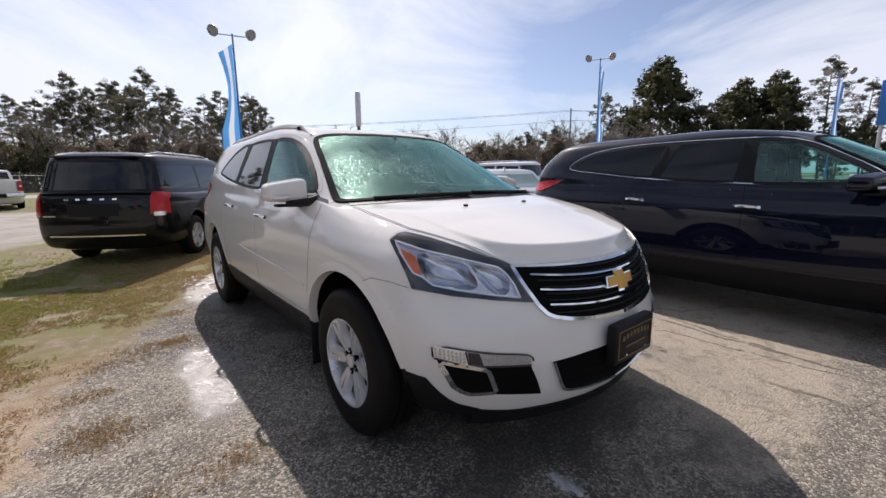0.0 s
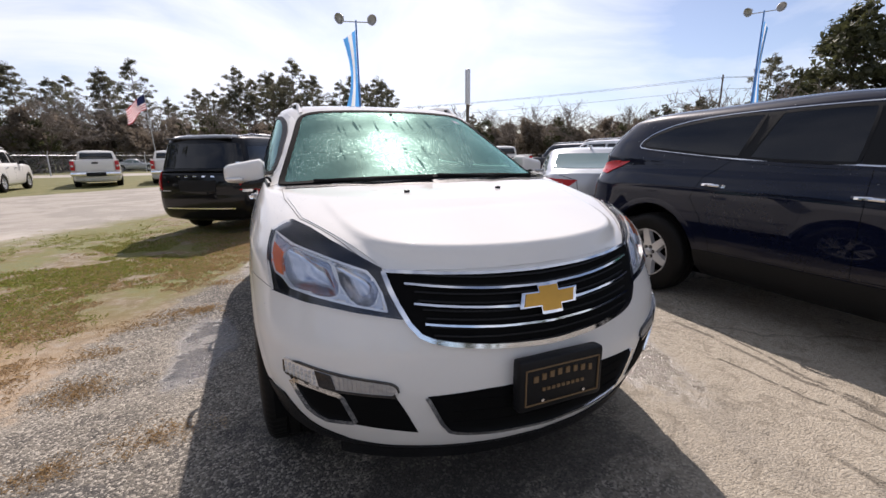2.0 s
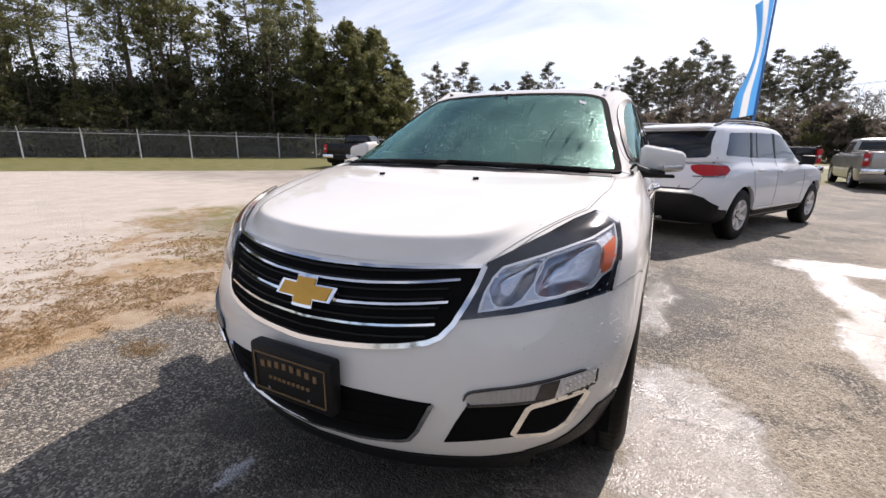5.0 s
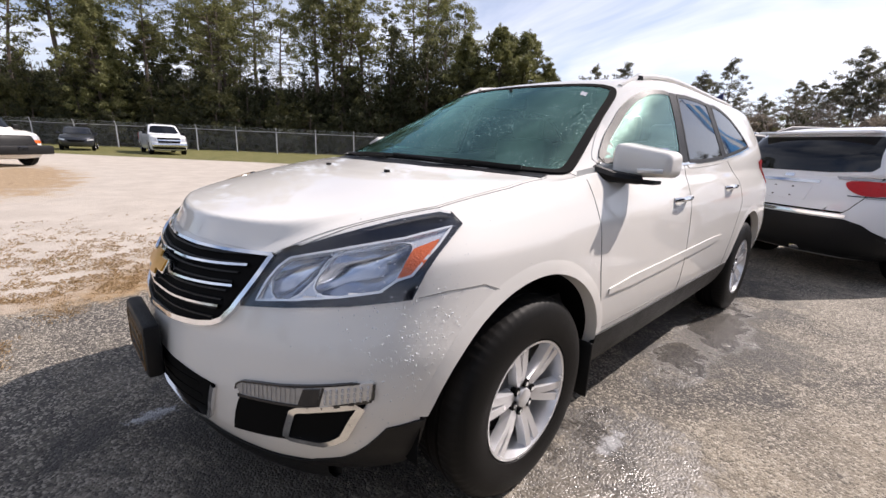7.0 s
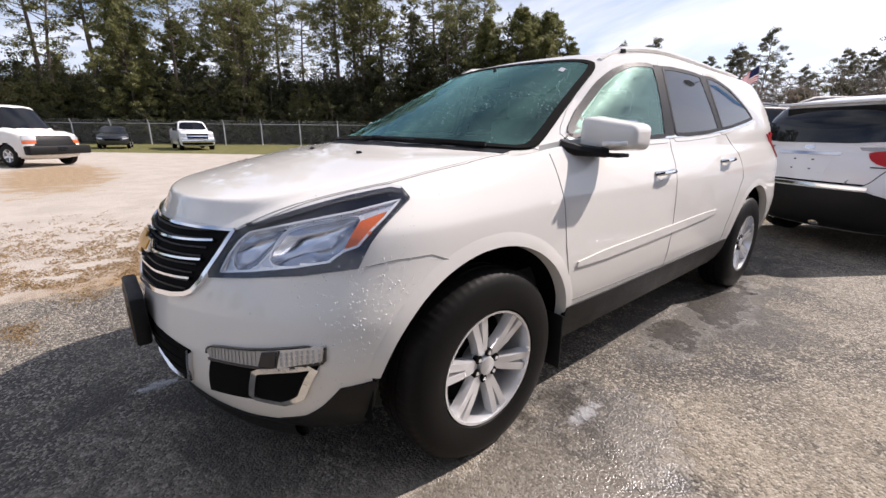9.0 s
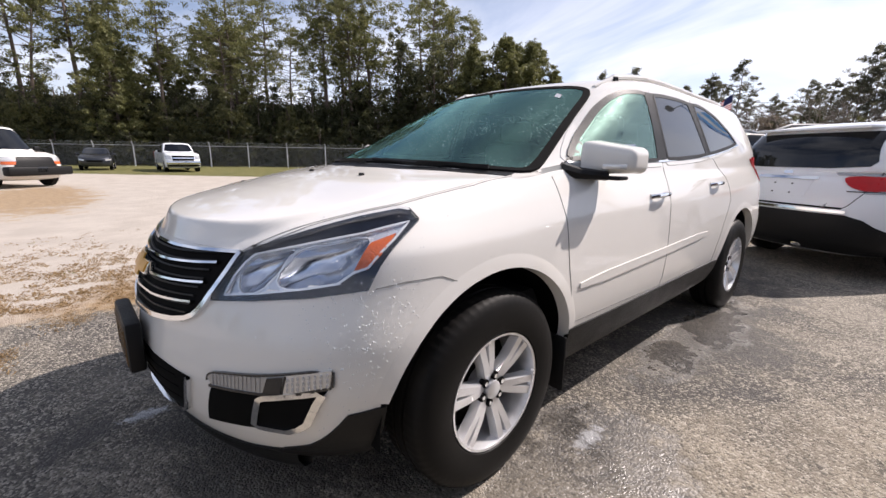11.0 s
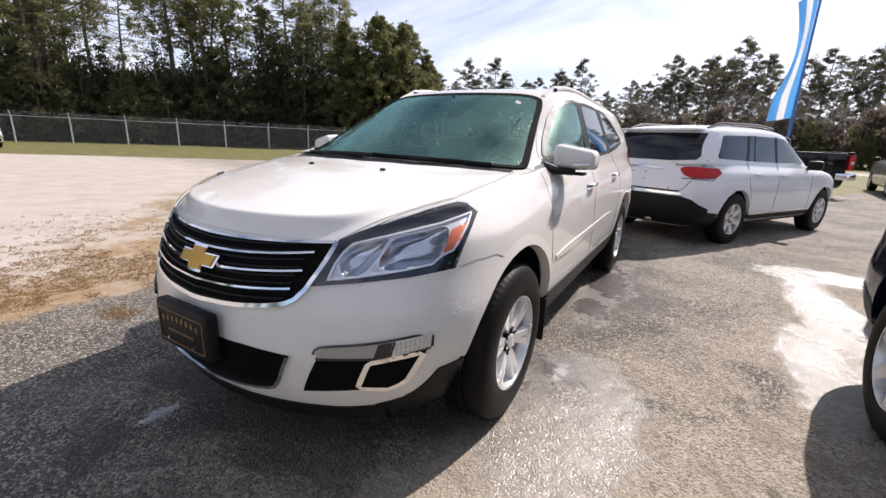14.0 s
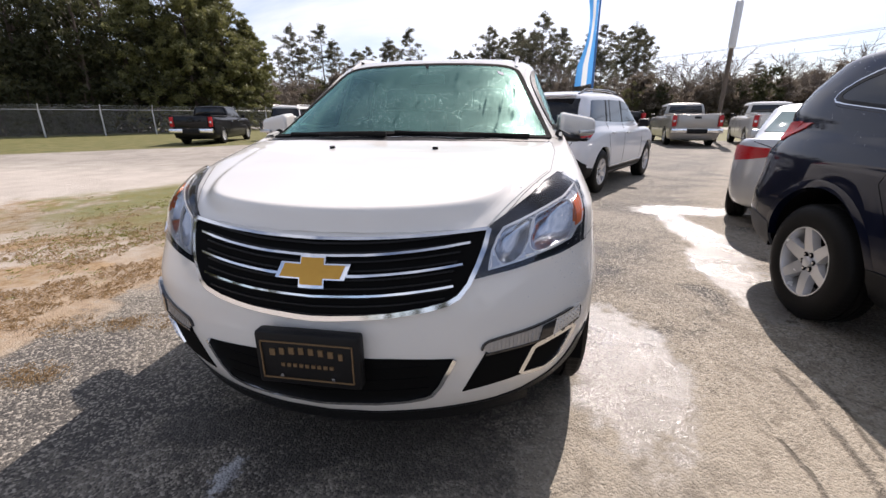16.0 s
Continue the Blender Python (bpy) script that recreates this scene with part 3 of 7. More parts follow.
def suv_mirror(parent, mat, s):
    cx, cy, cz = 0.985, 0.655, 1.25
    bm = bmesh.new()
    r = bmesh.ops.create_cube(bm, size=1, matrix=Matrix.Translation((cx, cy, cz)) @ Matrix.Diagonal((0.215, 0.15, 0.165, 1)))
    for v in r["verts"]:
        if v.co.x > cx:
            v.co.y += 0.075
            v.co.z = cz - 0.014 + (v.co.z - cz) * 0.66
        if v.co.y < cy:
            v.co.z = cz + (v.co.z - cz) * 0.86
    bmesh.ops.bevel(bm, geom=bm.edges[:], offset=0.032, segments=5, affect="EDGES", profile=0.55)
    if s < 0:
        mirror_x(bm)
    body = part("mirror", bm, mat, parent, "door mirror in body colour on a black arm")
    bm = bmesh.new()
    box(bm, (s * cx, cy + 0.108, cz), (0.17, 0.006, 0.115), 0.002, Matrix.Translation((s * cx, cy, cz)) @ Matrix.Rotation(s * 0.34, 4, "Z") @ Matrix.Translation((-s * cx, -cy, -cz)))
    part("mirror_glass", bm, CHROME, body)
    bm = bmesh.new()
    tube(bm, [(s * 0.86, 0.47, 1.20), (s * 0.91, 0.52, 1.185), (s * 0.99, 0.63, 1.172)], 0.030, 8, 0.02)
    box(bm, (s * 0.975, 0.665, 1.163), (0.15, 0.085, 0.016), 0.006)
    part("mirror_arm", bm, PLASTIC, body)
    bm = bmesh.new()
    box(bm, (s * 1.03, cy - 0.052, 1.212), (0.095, 0.022, 0.020), 0.004, Matrix.Translation((s * 1.03, cy - 0.04, 1.212)) @ Matrix.Rotation(s * 0.34, 4, "Z") @ Matrix.Translation((-s * 1.03, -cy + 0.04, -1.212)))
    part("turn_signal", bm, CLEARLENS, body)


LAMP_RIM = [(0.488, -0.82, 0.80), (0.515, -0.77, 0.885), (0.536, -0.718, 0.953), (0.64, -0.58, 1.01), (0.726, -0.42, 1.057), (0.78, -0.313, 1.078),
            (0.81, -0.294, 1.074), (0.86, -0.295, 1.046), (0.88, -0.38, 0.997), (0.884, -0.457, 0.93), (0.88, -0.496, 0.864), (0.776, -0.626, 0.841), (0.628, -0.743, 0.819)]
LAMP_BEZEL = [(0.54, -0.788, 0.826), (0.549, -0.758, 0.88), (0.564, -0.728, 0.92), (0.583, -0.702, 0.945), (0.677, -0.616, 0.974), (0.797, -0.462, 1.013),
              (0.85, -0.327, 1.044), (0.868, -0.395, 1.0), (0.86, -0.48, 0.925), (0.844, -0.52, 0.914), (0.822, -0.561, 0.883), (0.75, -0.636, 0.864), (0.639, -0.727, 0.842)]
LAMP_BOWL_IN = [(0.59, -0.751, 0.85), (0.566, -0.736, 0.905), (0.605, -0.691, 0.944), (0.677, -0.631, 0.961), (0.668, -0.673, 0.913), (0.637, -0.722, 0.855)]
LAMP_BOWL_OUT = [(0.694, -0.672, 0.881), (0.69, -0.655, 0.917), (0.696, -0.617, 0.963), (0.753, -0.548, 0.983), (0.804, -0.475, 1.0), (0.827, -0.479, 0.982), (0.833, -0.531, 0.918), (0.81, -0.571, 0.887), (0.729, -0.65, 0.872)]
LAMP_AMBER = [(0.843, -0.518, 0.92), (0.835, -0.457, 0.99), (0.858, -0.38, 1.014), (0.875, -0.448, 0.96), (0.866, -0.487, 0.923)]


def bowl(bm, d, depth):
    """Sinks a sheet along d into a smooth bowl of the depth given."""
    e1 = d.cross(Vector((0, 0, 1))).normalized()
    e2 = e1.cross(d)
    rim = [v for v in bm.verts if v.is_boundary]
    c = sum((v.co for v in rim), Vector()) / len(rim)
    polar = lambda p: (math.atan2((p - c).dot(e2), (p - c).dot(e1)), math.hypot((p - c).dot(e1), (p - c).dot(e2)))
    edge = sorted(polar(v.co) for v in rim)
    ang, rad = np.array([q[0] for q in edge]), np.array([q[1] for q in edge])
    for v in bm.verts:
        a, r = polar(v.co)
        v.co += d * depth * (1 - min(1.0, r / float(np.interp(a, ang, rad, period=2 * math.pi))) ** 2.6)
    return bm


def cut_out(bm, d, cells):
    """Takes the faces out of a sheet that lie within one of the outlines, seen along d."""
    e1 = d.cross(Vector((0, 0, 1))).normalized()
    e2 = e1.cross(d)
    polys = [[(e1.dot(p), e2.dot(p)) for p in c] for c in cells]
    gone = [f for f in bm.faces if any(inside(q, e1.dot(f.calc_center_median()), e2.dot(f.calc_center_median())) for q in polys)]
    bmesh.ops.delete(bm, geom=gone, context="FACES")
    return bm


def suv_headlight(sh, parent, s):
    d = Vector((-0.62 * s, 0.74, -0.26)).normalized()
    line = lambda pts: [Vector((s * x, y, z)) for x, y, z in pts]
    def larger(pts, k):
        c = sum(pts, Vector()) / len(pts)
        return [c + (p - c) * k for p in pts]
    cells = [chaikin(larger(line(LAMP_BOWL_IN), 1.30), 1), chaikin(larger(line(LAMP_BOWL_OUT), 1.20), 1)]
    amber = line(LAMP_AMBER)
    bezel_line = line(LAMP_BEZEL)
    lamp = part("headlight", cut_out(sh.panel(line(LAMP_RIM), d, 0.002, 0.010, 0.010), d, [bezel_line]), GLOSSBLK, parent, "clear headlight in a black housing with amber marker")
    part("bezel", cut_out(sh.panel(bezel_line, d, -0.004, 0.008, 0.012), d, cells), LAMPGREY, lamp, "pale silver lamp bezel")
    part("trim_ring", sh.strip(bezel_line + bezel_line[:1], d, 0.008, 0.006, 0.02, 0.010), SATIN, lamp)
    for cell, depth in zip(cells, (0.045, 0.065)):
        bm = sh.panel(cell, d, -0.006, 0.010, 0.0)
        part("reflector", bowl(bm, d, depth), REFLECT, lamp)
        part("cell_rim", sh.strip(cell + cell[:1], d, 0.0055, -0.002, 0.015, 0.010), SATIN, lamp)
    part("amber_marker", sh.panel(amber, d, 0.006, 0.025, 0.012), AMBER, lamp, "amber side marker")
    part("lens", sh.panel(line(LAMP_RIM), d, 0.0125, 0.03, 0.010), LENS, lamp).visible_shadow = False


def dew(sh, parent, seed, n, side=False):
    """Beads of water on the paint, thickest on the front corner."""
    rng = np.random.default_rng(seed)
    v, f = [], []
    for i in range(n):
        q = rng.random()
        if side:
            p, d = Vector((-1.2, 1.2 + 2.2 * rng.random(), 1.05 + 0.62 * rng.random() ** 0.6)), Vector((1, 0, 0))
        elif q < 0.55:
            p, d = Vector((0.90, -0.48 + rng.normal() * 0.14, 0.74 + rng.normal() * 0.13)), Vector((-0.8, 0.6, 0)).normalized()
        elif q < 0.75:
            p, d = Vector((rng.choice((-1, 1)) * (0.70 + 0.2 * rng.random()), -0.25 + 0.5 * rng.random(), 2)), Vector((0, 0, -1))
        elif q < 0.9:
            p, d = Vector((rng.normal() * 0.4, -0.66 + rng.random() * 0.55, 2)), Vector((0, 0, -1))
        else:
            p, d = Vector((-1.3, -0.3 + rng.normal() * 0.25, 0.85 + rng.normal() * 0.12)), Vector((0.8, 0.6, 0)).normalized()
        c, nor, *_ = sh.tree.ray_cast(p - d * 3, d)
        if c is None or (abs(c.x) > 0.7 and c.z < 0.95 and c.y ** 2 + (c.z - 0.38) ** 2 < 0.29):
            continue
        if nor.dot(d) > 0:
            nor = -nor
        c = c + nor * (0.004 if d.z < -0.5 else 0.001)
        r = 0.0010 + 0.0022 * rng.random() ** 3
        a = nor.orthogonal().normalized()
        b = nor.cross(a)
        k = len(v)
        v += [c + (a * math.cos(t) + b * math.sin(t)) * r for t in np.linspace(0, 5.24, 6)]
        v += [c + (a * math.cos(t) + b * math.sin(t)) * r * 0.6 + nor * r * 0.6 for t in np.linspace(0, 5.24, 6)] + [c + nor * r * 0.8]
        for j in range(6):
            f += [(k + j, k + (j + 1) % 6, k + 6 + (j + 1) % 6, k + 6 + j), (k + 6 + j, k + 6 + (j + 1) % 6, k + 12)]
    me = bpy.data.meshes.new("water_beads")
    me.from_pydata(v, [], f)
    bead = principled("water_bead", (0.86, 0.87, 0.88), 0.05, spec=1.0, var=0.05)
    for n in bead.node_tree.nodes:
        if n.type == "BSDF_PRINCIPLED":
            n.inputs["Alpha"].default_value = 0.65
    me.materials.append(bead)
    me.polygons.foreach_set("use_smooth", [True] * len(me.polygons))
    tagged(part("water_beads", me, None, parent, "beads of water"), kind="stuff")


def suv(label, mat, m, fine=True, style="split", front=True):
    """A long three-row crossover, nose towards -y, front axle at y 0."""
    car = thing("suv", label, "car", "", m)
    sh = Shell(SUV_RINGS, 200 if fine else 150, 8 if fine else 6)
    grow = lambda w, k: [(sum(p[0] for p in w) / len(w) * (1 - k) + y * k, sum(p[1] for p in w) / len(w) * (1 - k) + z * k) for y, z in w]
    def wider(w, k=0.17, most=0.05):
        cy, cz = sum(p[0] for p in w) / len(w), sum(p[1] for p in w) / len(w)
        out = []
        for y, z in w:
            d = Vector((y - cy, z - cz))
            out.append((y + d.x * min(k, most / d.length), z + d.y * min(k, most / d.length)))
        return out
    quarter = W_QUART if fine else W_QUART_OLD
    holes = [grow(w, 1.05) for w in (W_FRONT, W_REAR, quarter)]
    hole = shield_loop(0.020)
    def glass_hole(c):
        if c.z > 1.2 and abs(c.x) > 0.62:
            if any(inside(w, c.y, c.z) for w in holes):
                return True
        return c.y < 1.1 and c.z > 1.2 and inside(hole, c.x, c.y)
    lamp_axes = {}
    for sd in (1, -1):
        d = Vector((-0.62 * sd, 0.74, -0.26)).normalized()
        e1 = d.cross(Vector((0, 0, 1))).normalized()
        e2 = e1.cross(d)
        lamp_axes[sd] = (e1, e2, [(e1.dot(q), e2.dot(q)) for q in (Vector((sd * x, y, z)) for x, y, z in LAMP_BEZEL)])
    def lamp_hole(c):
        if c.y > -0.3 or c.z < 0.80 or c.z > 1.06 or abs(c.x) < 0.45:
            return False
        e1, e2, poly = lamp_axes[1 if c.x > 0 else -1]
        return inside(poly, e1.dot(c), e2.dot(c))
    part("body", sh.body((arch_hole(SUV_WB, 0.508), glass_hole, *((lamp_hole,) if front else ()))), mat, car)
    if fine:                                                  # pale lining inside the roof and pillars
        bm = sh.body((glass_hole, lambda c: c.z < 1.18))
        bm.normal_update()
        for v in bm.verts:
            out = v.normal if v.normal.dot(v.co - Vector((0, 1.9, 1.1))) > 0 else -v.normal
            v.co -= out * 0.022
        part("cabin_lining", bm, LINING, car, "pale grey cabin lining")
    wheel_wells(sh, car, SUV_WB, 0.482, mat, flare=0.052)
    # glass with its dark border
    rim = [Vector((x, y, 1.4)) for x, y in shield_loop(0.016)]
    part("windshield_border", sh.strip(rim + rim[:1], DOWN, 0.042, 0.0105, 0.03, 0.002), DARK, car, "black windshield border")
    part("windshield", sh.panel([Vector((x, y, 1.4)) for x, y in shield_loop(0.006)], DOWN, 0.008, 0.04, 0.0), WSHIELD, car, "wet greenish windshield").visible_shadow = False
    for w, gm in ((W_FRONT, DOORGLASS), (W_REAR, SIDETINT if fine else TINT), (quarter, SIDETINT if fine else TINT)):
        edge, rim = rounded(w), rounded(wider(w, 0.12, 0.030))
        both_strip(sh, "window_surround", side_loop(rim + rim[:1]), SIDE_L, 0.050, mat, car, "", off=0.003, skirt=0.004)
        both_strip(sh, "window_seal", side_loop(edge + edge[:1]), SIDE_L, 0.026, PLASTIC, car, "", off=0.0075, skirt=0.010)
        for ob in both(sh, "window", side_loop(edge), SIDE_L, gm, car, "", off=0.005, h=0.03, skirt=0.0):
            ob.visible_shadow = False
    both(sh, "pillar_trim", side_loop([(1.455, 1.62), (1.565, 1.622), (1.54, 1.245), (1.425, 1.24)]), SIDE_L, PLASTIC, car, "", off=0.006, h=0.05)
    both_strip(sh, "belt_trim", side_loop([(0.56, 1.226), (1.45, 1.232), (2.3, 1.272), (2.75, 1.318), (3.04, 1.366) if fine else (3.20, 1.368)]), SIDE_L, 0.012, CHROME, car, "", off=0.006)
    both(sh, "pillar_trim", side_loop([(2.085, 1.624), (2.225, 1.624), (2.325, 1.280), (2.225, 1.270)]), SIDE_L, PLASTIC, car, "", off=0.0062, h=0.05)
    if not fine:
        both_strip(sh, "window_trim", side_loop(chaikin([(3.20, 1.368), (3.32, 1.385), (3.31, 1.445), (3.17, 1.53), (2.94, 1.597), (2.60, 1.634), (2.1, 1.645), (1.452, 1.640), (1.237, 1.622), (1.08, 1.574), (0.94, 1.504), (0.70, 1.366), (0.56, 1.262)], 1, False)), SIDE_L, 0.009, CHROME, car, "", off=0.005)
    both(sh, "mirror_sail", side_loop([(0.545, 1.228), (0.70, 1.236), (0.72, 1.343), (0.60, 1.258)]), SIDE_L, PLASTIC, car, "", off=0.005)
    # panel gaps and doors
    gap = dict(off=0.0015, skirt=0.001)
    for ln in ([(0.36, 1.20), (0.375, 1.05), (0.41, 0.80), (0.45, 0.63), (0.485, 0.52)], [(1.475, 1.23), (1.455, 1.0), (1.455, 0.5)],
               [(2.36, 1.26), (2.55, 1.12), (2.62, 0.95), (2.52, 0.80), (2.42, 0.62), (2.40, 0.5)], [(0.485, 0.533), (1.45, 0.515), (2.41, 0.52)],
               [(-0.478, 0.868), (-0.396, 0.882), (-0.278, 0.884), (-0.215, 0.858)]):
        both_strip(sh, "panel_gap", side_loop(ln), SIDE_L, 0.003, GAP if fine else DARK, car, "", **gap)
    for s in (1, -1):
        ln = [(s * 0.545, -0.735, 1), (s * 0.62, -0.60, 1), (s * 0.76, -0.30, 1), (s * 0.80, 0.0, 1), (s * 0.80, 0.22, 1), (s * 0.76, 0.28, 1)]
        part("panel_gap", sh.strip(ln, DOWN, 0.0035, 0.0015, 0.03, 0.001), GAP if fine else DARK, car)
    # hood with raised side creases
    edge = [(0.0, -0.855), (0.15, -0.845), (0.30, -0.815), (0.45, -0.765), (0.525, -0.735)]
    top = [(0.63, -0.555), (0.75, -0.30), (0.787, 0.0), (0.785, 0.19), (0.62, 0.125), (0.3, 0.035), (0, 0.008)]
    loop = [Vector((x, y, 0.958)) for x, y in edge] + [sh.hit(Vector((x, y, 2)), Vector(DOWN), 0)[0] for x, y in top]
    loop += [Vector((-p.x, p.y, p.z)) for p in loop[-2:0:-1]]
    bm = sh.panel(loop, (0, 0.55, -0.83), 0.003, 0.012, 0.006)
    top_z = lambda x, y: sh.hit(Vector((x, y, 2)), Vector(DOWN), 0)[0].z
    drop = (top_z(0, -0.25) - top_z(0.55, -0.25)) / 0.55 ** 2
    for v in bm.verts:                                        # a flat raised middle behind a crease
        w = 0.60 + 0.12 * (v.co.y + 0.45)
        f = ((abs(v.co.x) / w) ** 10 + (max(0.0, 0.1 - v.co.y + 0.50 * v.co.x ** 2) / 0.905) ** 10) ** 0.1
        k = min(1.0, max(0.0, (1.05 - f) / 0.05)) * min(1.0, max(0.0, (0.0 - v.co.y) / 0.30))
        flat = 1.193 + 0.205 * v.co.y - drop * v.co.x ** 2 - 0.02 * max(0.0, -0.45 - v.co.y)
        v.co.z += (max(flat, v.co.z + 0.004) - v.co.z) * k * k * (3 - 2 * k)
    part("hood", bm, mat, car)
    part("cowl", sh.panel([Vector((x, y, 1)) for x, y in [(0, 0.008), (0.3, 0.033), (0.62, 0.135), (0.785, 0.21), (0.77, 0.31), (0.55, 0.15), (0.3, 0.085), (0, 0.065),
                  (-0.3, 0.085), (-0.55, 0.15), (-0.77, 0.31), (-0.785, 0.21), (-0.62, 0.135), (-0.3, 0.033)]], DOWN, 0.003, 0.03, 0.004), PLASTIC, car)
    for x in (0.25, -0.25):
        bm = bmesh.new()
        c, nor = sh.hit(Vector((x, -0.13, 1.3)), Vector(DOWN), 0.010)
        box(bm, c, (0.025, 0.017, 0.012), 0.003)
        part("washer_nozzle", bm, PLASTIC, car)
    for pts in ([(0.68, 0.22), (0.35, 0.105), (0.0, 0.095)], [(-0.04, 0.07), (-0.35, 0.105), (-0.64, 0.22)]):
        bm = bmesh.new()
        on = [sh.hit(Vector((x, y, 1.6)), Vector(DOWN), 0.016)[0] for x, y in pts]
        tube(bm, on, 0.011, 6, 0.007)
        part("wiper", bm, PLASTIC, car)
    # handles, mouldings, cladding
    for s in (1, -1):
        for y, z in ((1.30, 1.055), (2.27, 1.085)) if fine else ((1.425, 1.035), (2.435, 1.062)):
            c, nor = sh.hit(Vector((s * 1.2, y, z)), Vector((-s, 0, 0)), 0.0)
            bm = bmesh.new()
            tube(bm, [c + Vector((0, -0.095, -0.004)), c + Vector((s * 0.030, -0.07, 0)), c + Vector((s * 0.036, 0, 0.003)), c + Vector((s * 0.030, 0.07, 0.004)), c + Vector((0, 0.095, 0.004))], 0.013, 8)
            part("door_handle", bm, CHROME, car, "chrome door handle")
    both(sh, "side_moulding", side_loop(chaikin([(0.50, 0.682), (1.42, 0.707), (2.14, 0.735), (2.14, 0.775), (1.42, 0.752), (0.50, 0.728)], 1)), SIDE_L, mat, car, "", off=0.006, h=0.05, skirt=0.008)
    both(sh, "sill_cladding", side_loop([(0.472, 0.505), (0.8, 0.500), (2.45, 0.505), (2.545, 0.5), (2.535, 0.27), (0.478, 0.25)]), SIDE_L, PLASTIC, car, "", off=0.008, h=0.06)
    for s in (1, -1):
        bm = bmesh.new()
        box(bm, (s * 0.86, 0.45, 0.34), (0.22, 0.012, 0.26), 0.004)
        part("mud_flap", bm, PLASTIC, car)
        suv_mirror(car, mat, s)
        if not fine:
            continue
        bm = bmesh.new()                                        # roof rail
        pts = []
        for t in range(13):
            y = 1.15 + 2.35 * t / 12
            c, _ = sh.hit(Vector((s * (0.60 + 0.02 * math.sin(t / 12 * math.pi)), y, 2)), Vector(DOWN), 0)
            pts.append(c + Vector((0, 0, -0.008 if t in (0, 12) else 0.016)))
        tube(bm, pts, 0.017, 8)
        part("roof_rail", bm, mat, car)
        for t in (1, 11):
            bm = bmesh.new()
            tube(bm, [pts[t], pts[t] - Vector((0, 0, 0.06))], 0.03, 8, 0.035)
            part("rail_foot", bm, PLASTIC, car)
    # tail lamps and rear glass
    for s in (1, -1):
        lp = [(3.46, 1.275), (3.80, 1.26), (3.86, 1.06), (3.74, 1.06), (3.58, 1.17)] if fine else [(3.50, 1.262), (3.66, 1.255), (3.78, 1.235), (3.79, 1.125), (3.70, 1.135), (3.60, 1.185)]
        lp = [(s * 0.99, y, z) for y, z in (lp if fine else rounded(lp, 0.03))]
        part("tail_light", sh.panel([Vector(p) for p in lp], (-s, 0, 0), 0.010, 0.03), REDLENS, car, "red tail light")
        lp = [(s * x, 4.3, z) for x, z in ([(0.88, 1.26), (0.60, 1.19), (0.62, 1.08), (0.88, 1.05)] if fine else [(0.88, 1.25), (0.70, 1.22), (0.72, 1.14), (0.88, 1.12)])]
        part("tail_light", sh.panel([Vector(p) for p in lp], REAR, 0.010, 0.03), REDLENS, car, "red tail light")
    part("rear_window", sh.panel([Vector((x, 4.3, z)) for x, z in [(0.70, 1.58), (0.80, 1.30), (0, 1.27), (-0.80, 1.30), (-0.70, 1.58)]], REAR, 0.004, 0.06), TINT, car)
    if not fine:
        both(sh, "bumper_cladding", side_loop([(3.50, 0.53), (3.70, 0.575), (4.02, 0.60), (4.02, 0.32), (3.50, 0.30)]), SIDE_L, DKPLASTIC, car, "dark grey lower bumper", off=0.007, h=0.05)
    if front:
        # grille
        gl = [(0.0, 0.925), (0.30, 0.932), (0.535, 0.948), (0.525, 0.90), (0.47, 0.775), (0.445, 0.745), (0.30, 0.712), (0.0, 0.69)]
        gl = gl + [(-x, z) for x, z in gl[-2:0:-1]]
        g = part("grille", sh.panel(front_loop(gl), FRONT, 0.003, 0.03), DARK, car, "black grille with chrome bars")
        part("grille_frame", sh.strip(front_loop(chaikin([(-0.53, 0.945), (-0.30, 0.932), (0, 0.925), (0.30, 0.932), (0.53, 0.945)], 1, False)), FRONT, 0.010, 0.013, 0.025, 0.014), CHROME, g)
        part("grille_frame", sh.strip(front_loop(chaikin([(-0.533, 0.945), (-0.515, 0.87), (-0.465, 0.76), (-0.40, 0.727), (-0.2, 0.702), (0, 0.693), (0.2, 0.702), (0.40, 0.727), (0.465, 0.76), (0.515, 0.87), (0.533, 0.945)], 1, False)),
             FRONT, 0.019, 0.015, 0.025, 0.016), CHROME, g)
        for z0, hw in ((0.878, 0.475), (0.820, 0.455), (0.762, 0.43)):
            pts = [(x, z0 + 0.034 * (x / 0.5) ** 2) for x in np.linspace(-hw, hw, 13)]
            part("grille_bar", sh.strip(front_loop(pts), FRONT, 0.0085, 0.018, 0.03, 0.018), CHROME, g)
        bm = bmesh.new()                                            # mesh behind the bars
        for j in range(9):
            z = 0.705 + 0.026 * j
            hw = 0.40 + 0.008 * j
            pts = [(x, z + 0.03 * (x / 0.5) ** 2) for x in np.linspace(-hw, hw, 9)]
            b2 = sh.strip(front_loop(pts), FRONT, 0.006, 0.010, 0.05, 0.006)
            me = bpy.data.meshes.new("tmp")
            b2.to_mesh(me)
            b2.free()
            bm.from_mesh(me)
            bpy.data.meshes.remove(me)
        part("grille_mesh", bm, PLASTIC, g)
        badge = [(-0.122, -0.022), (-0.040, -0.022), (-0.040, -0.046), (0.040, -0.046), (0.040, -0.022), (0.104, -0.022), (0.122, 0.022), (0.040, 0.022), (0.040, 0.046), (-0.040, 0.046), (-0.040, 0.022), (-0.104, 0.022)]
        part("badge", sh.panel(front_loop([(x, 0.832 + z) for x, z in badge]), FRONT, 0.032, 0.03, 0.014), CHROME, g, "gold badge with chrome edge")
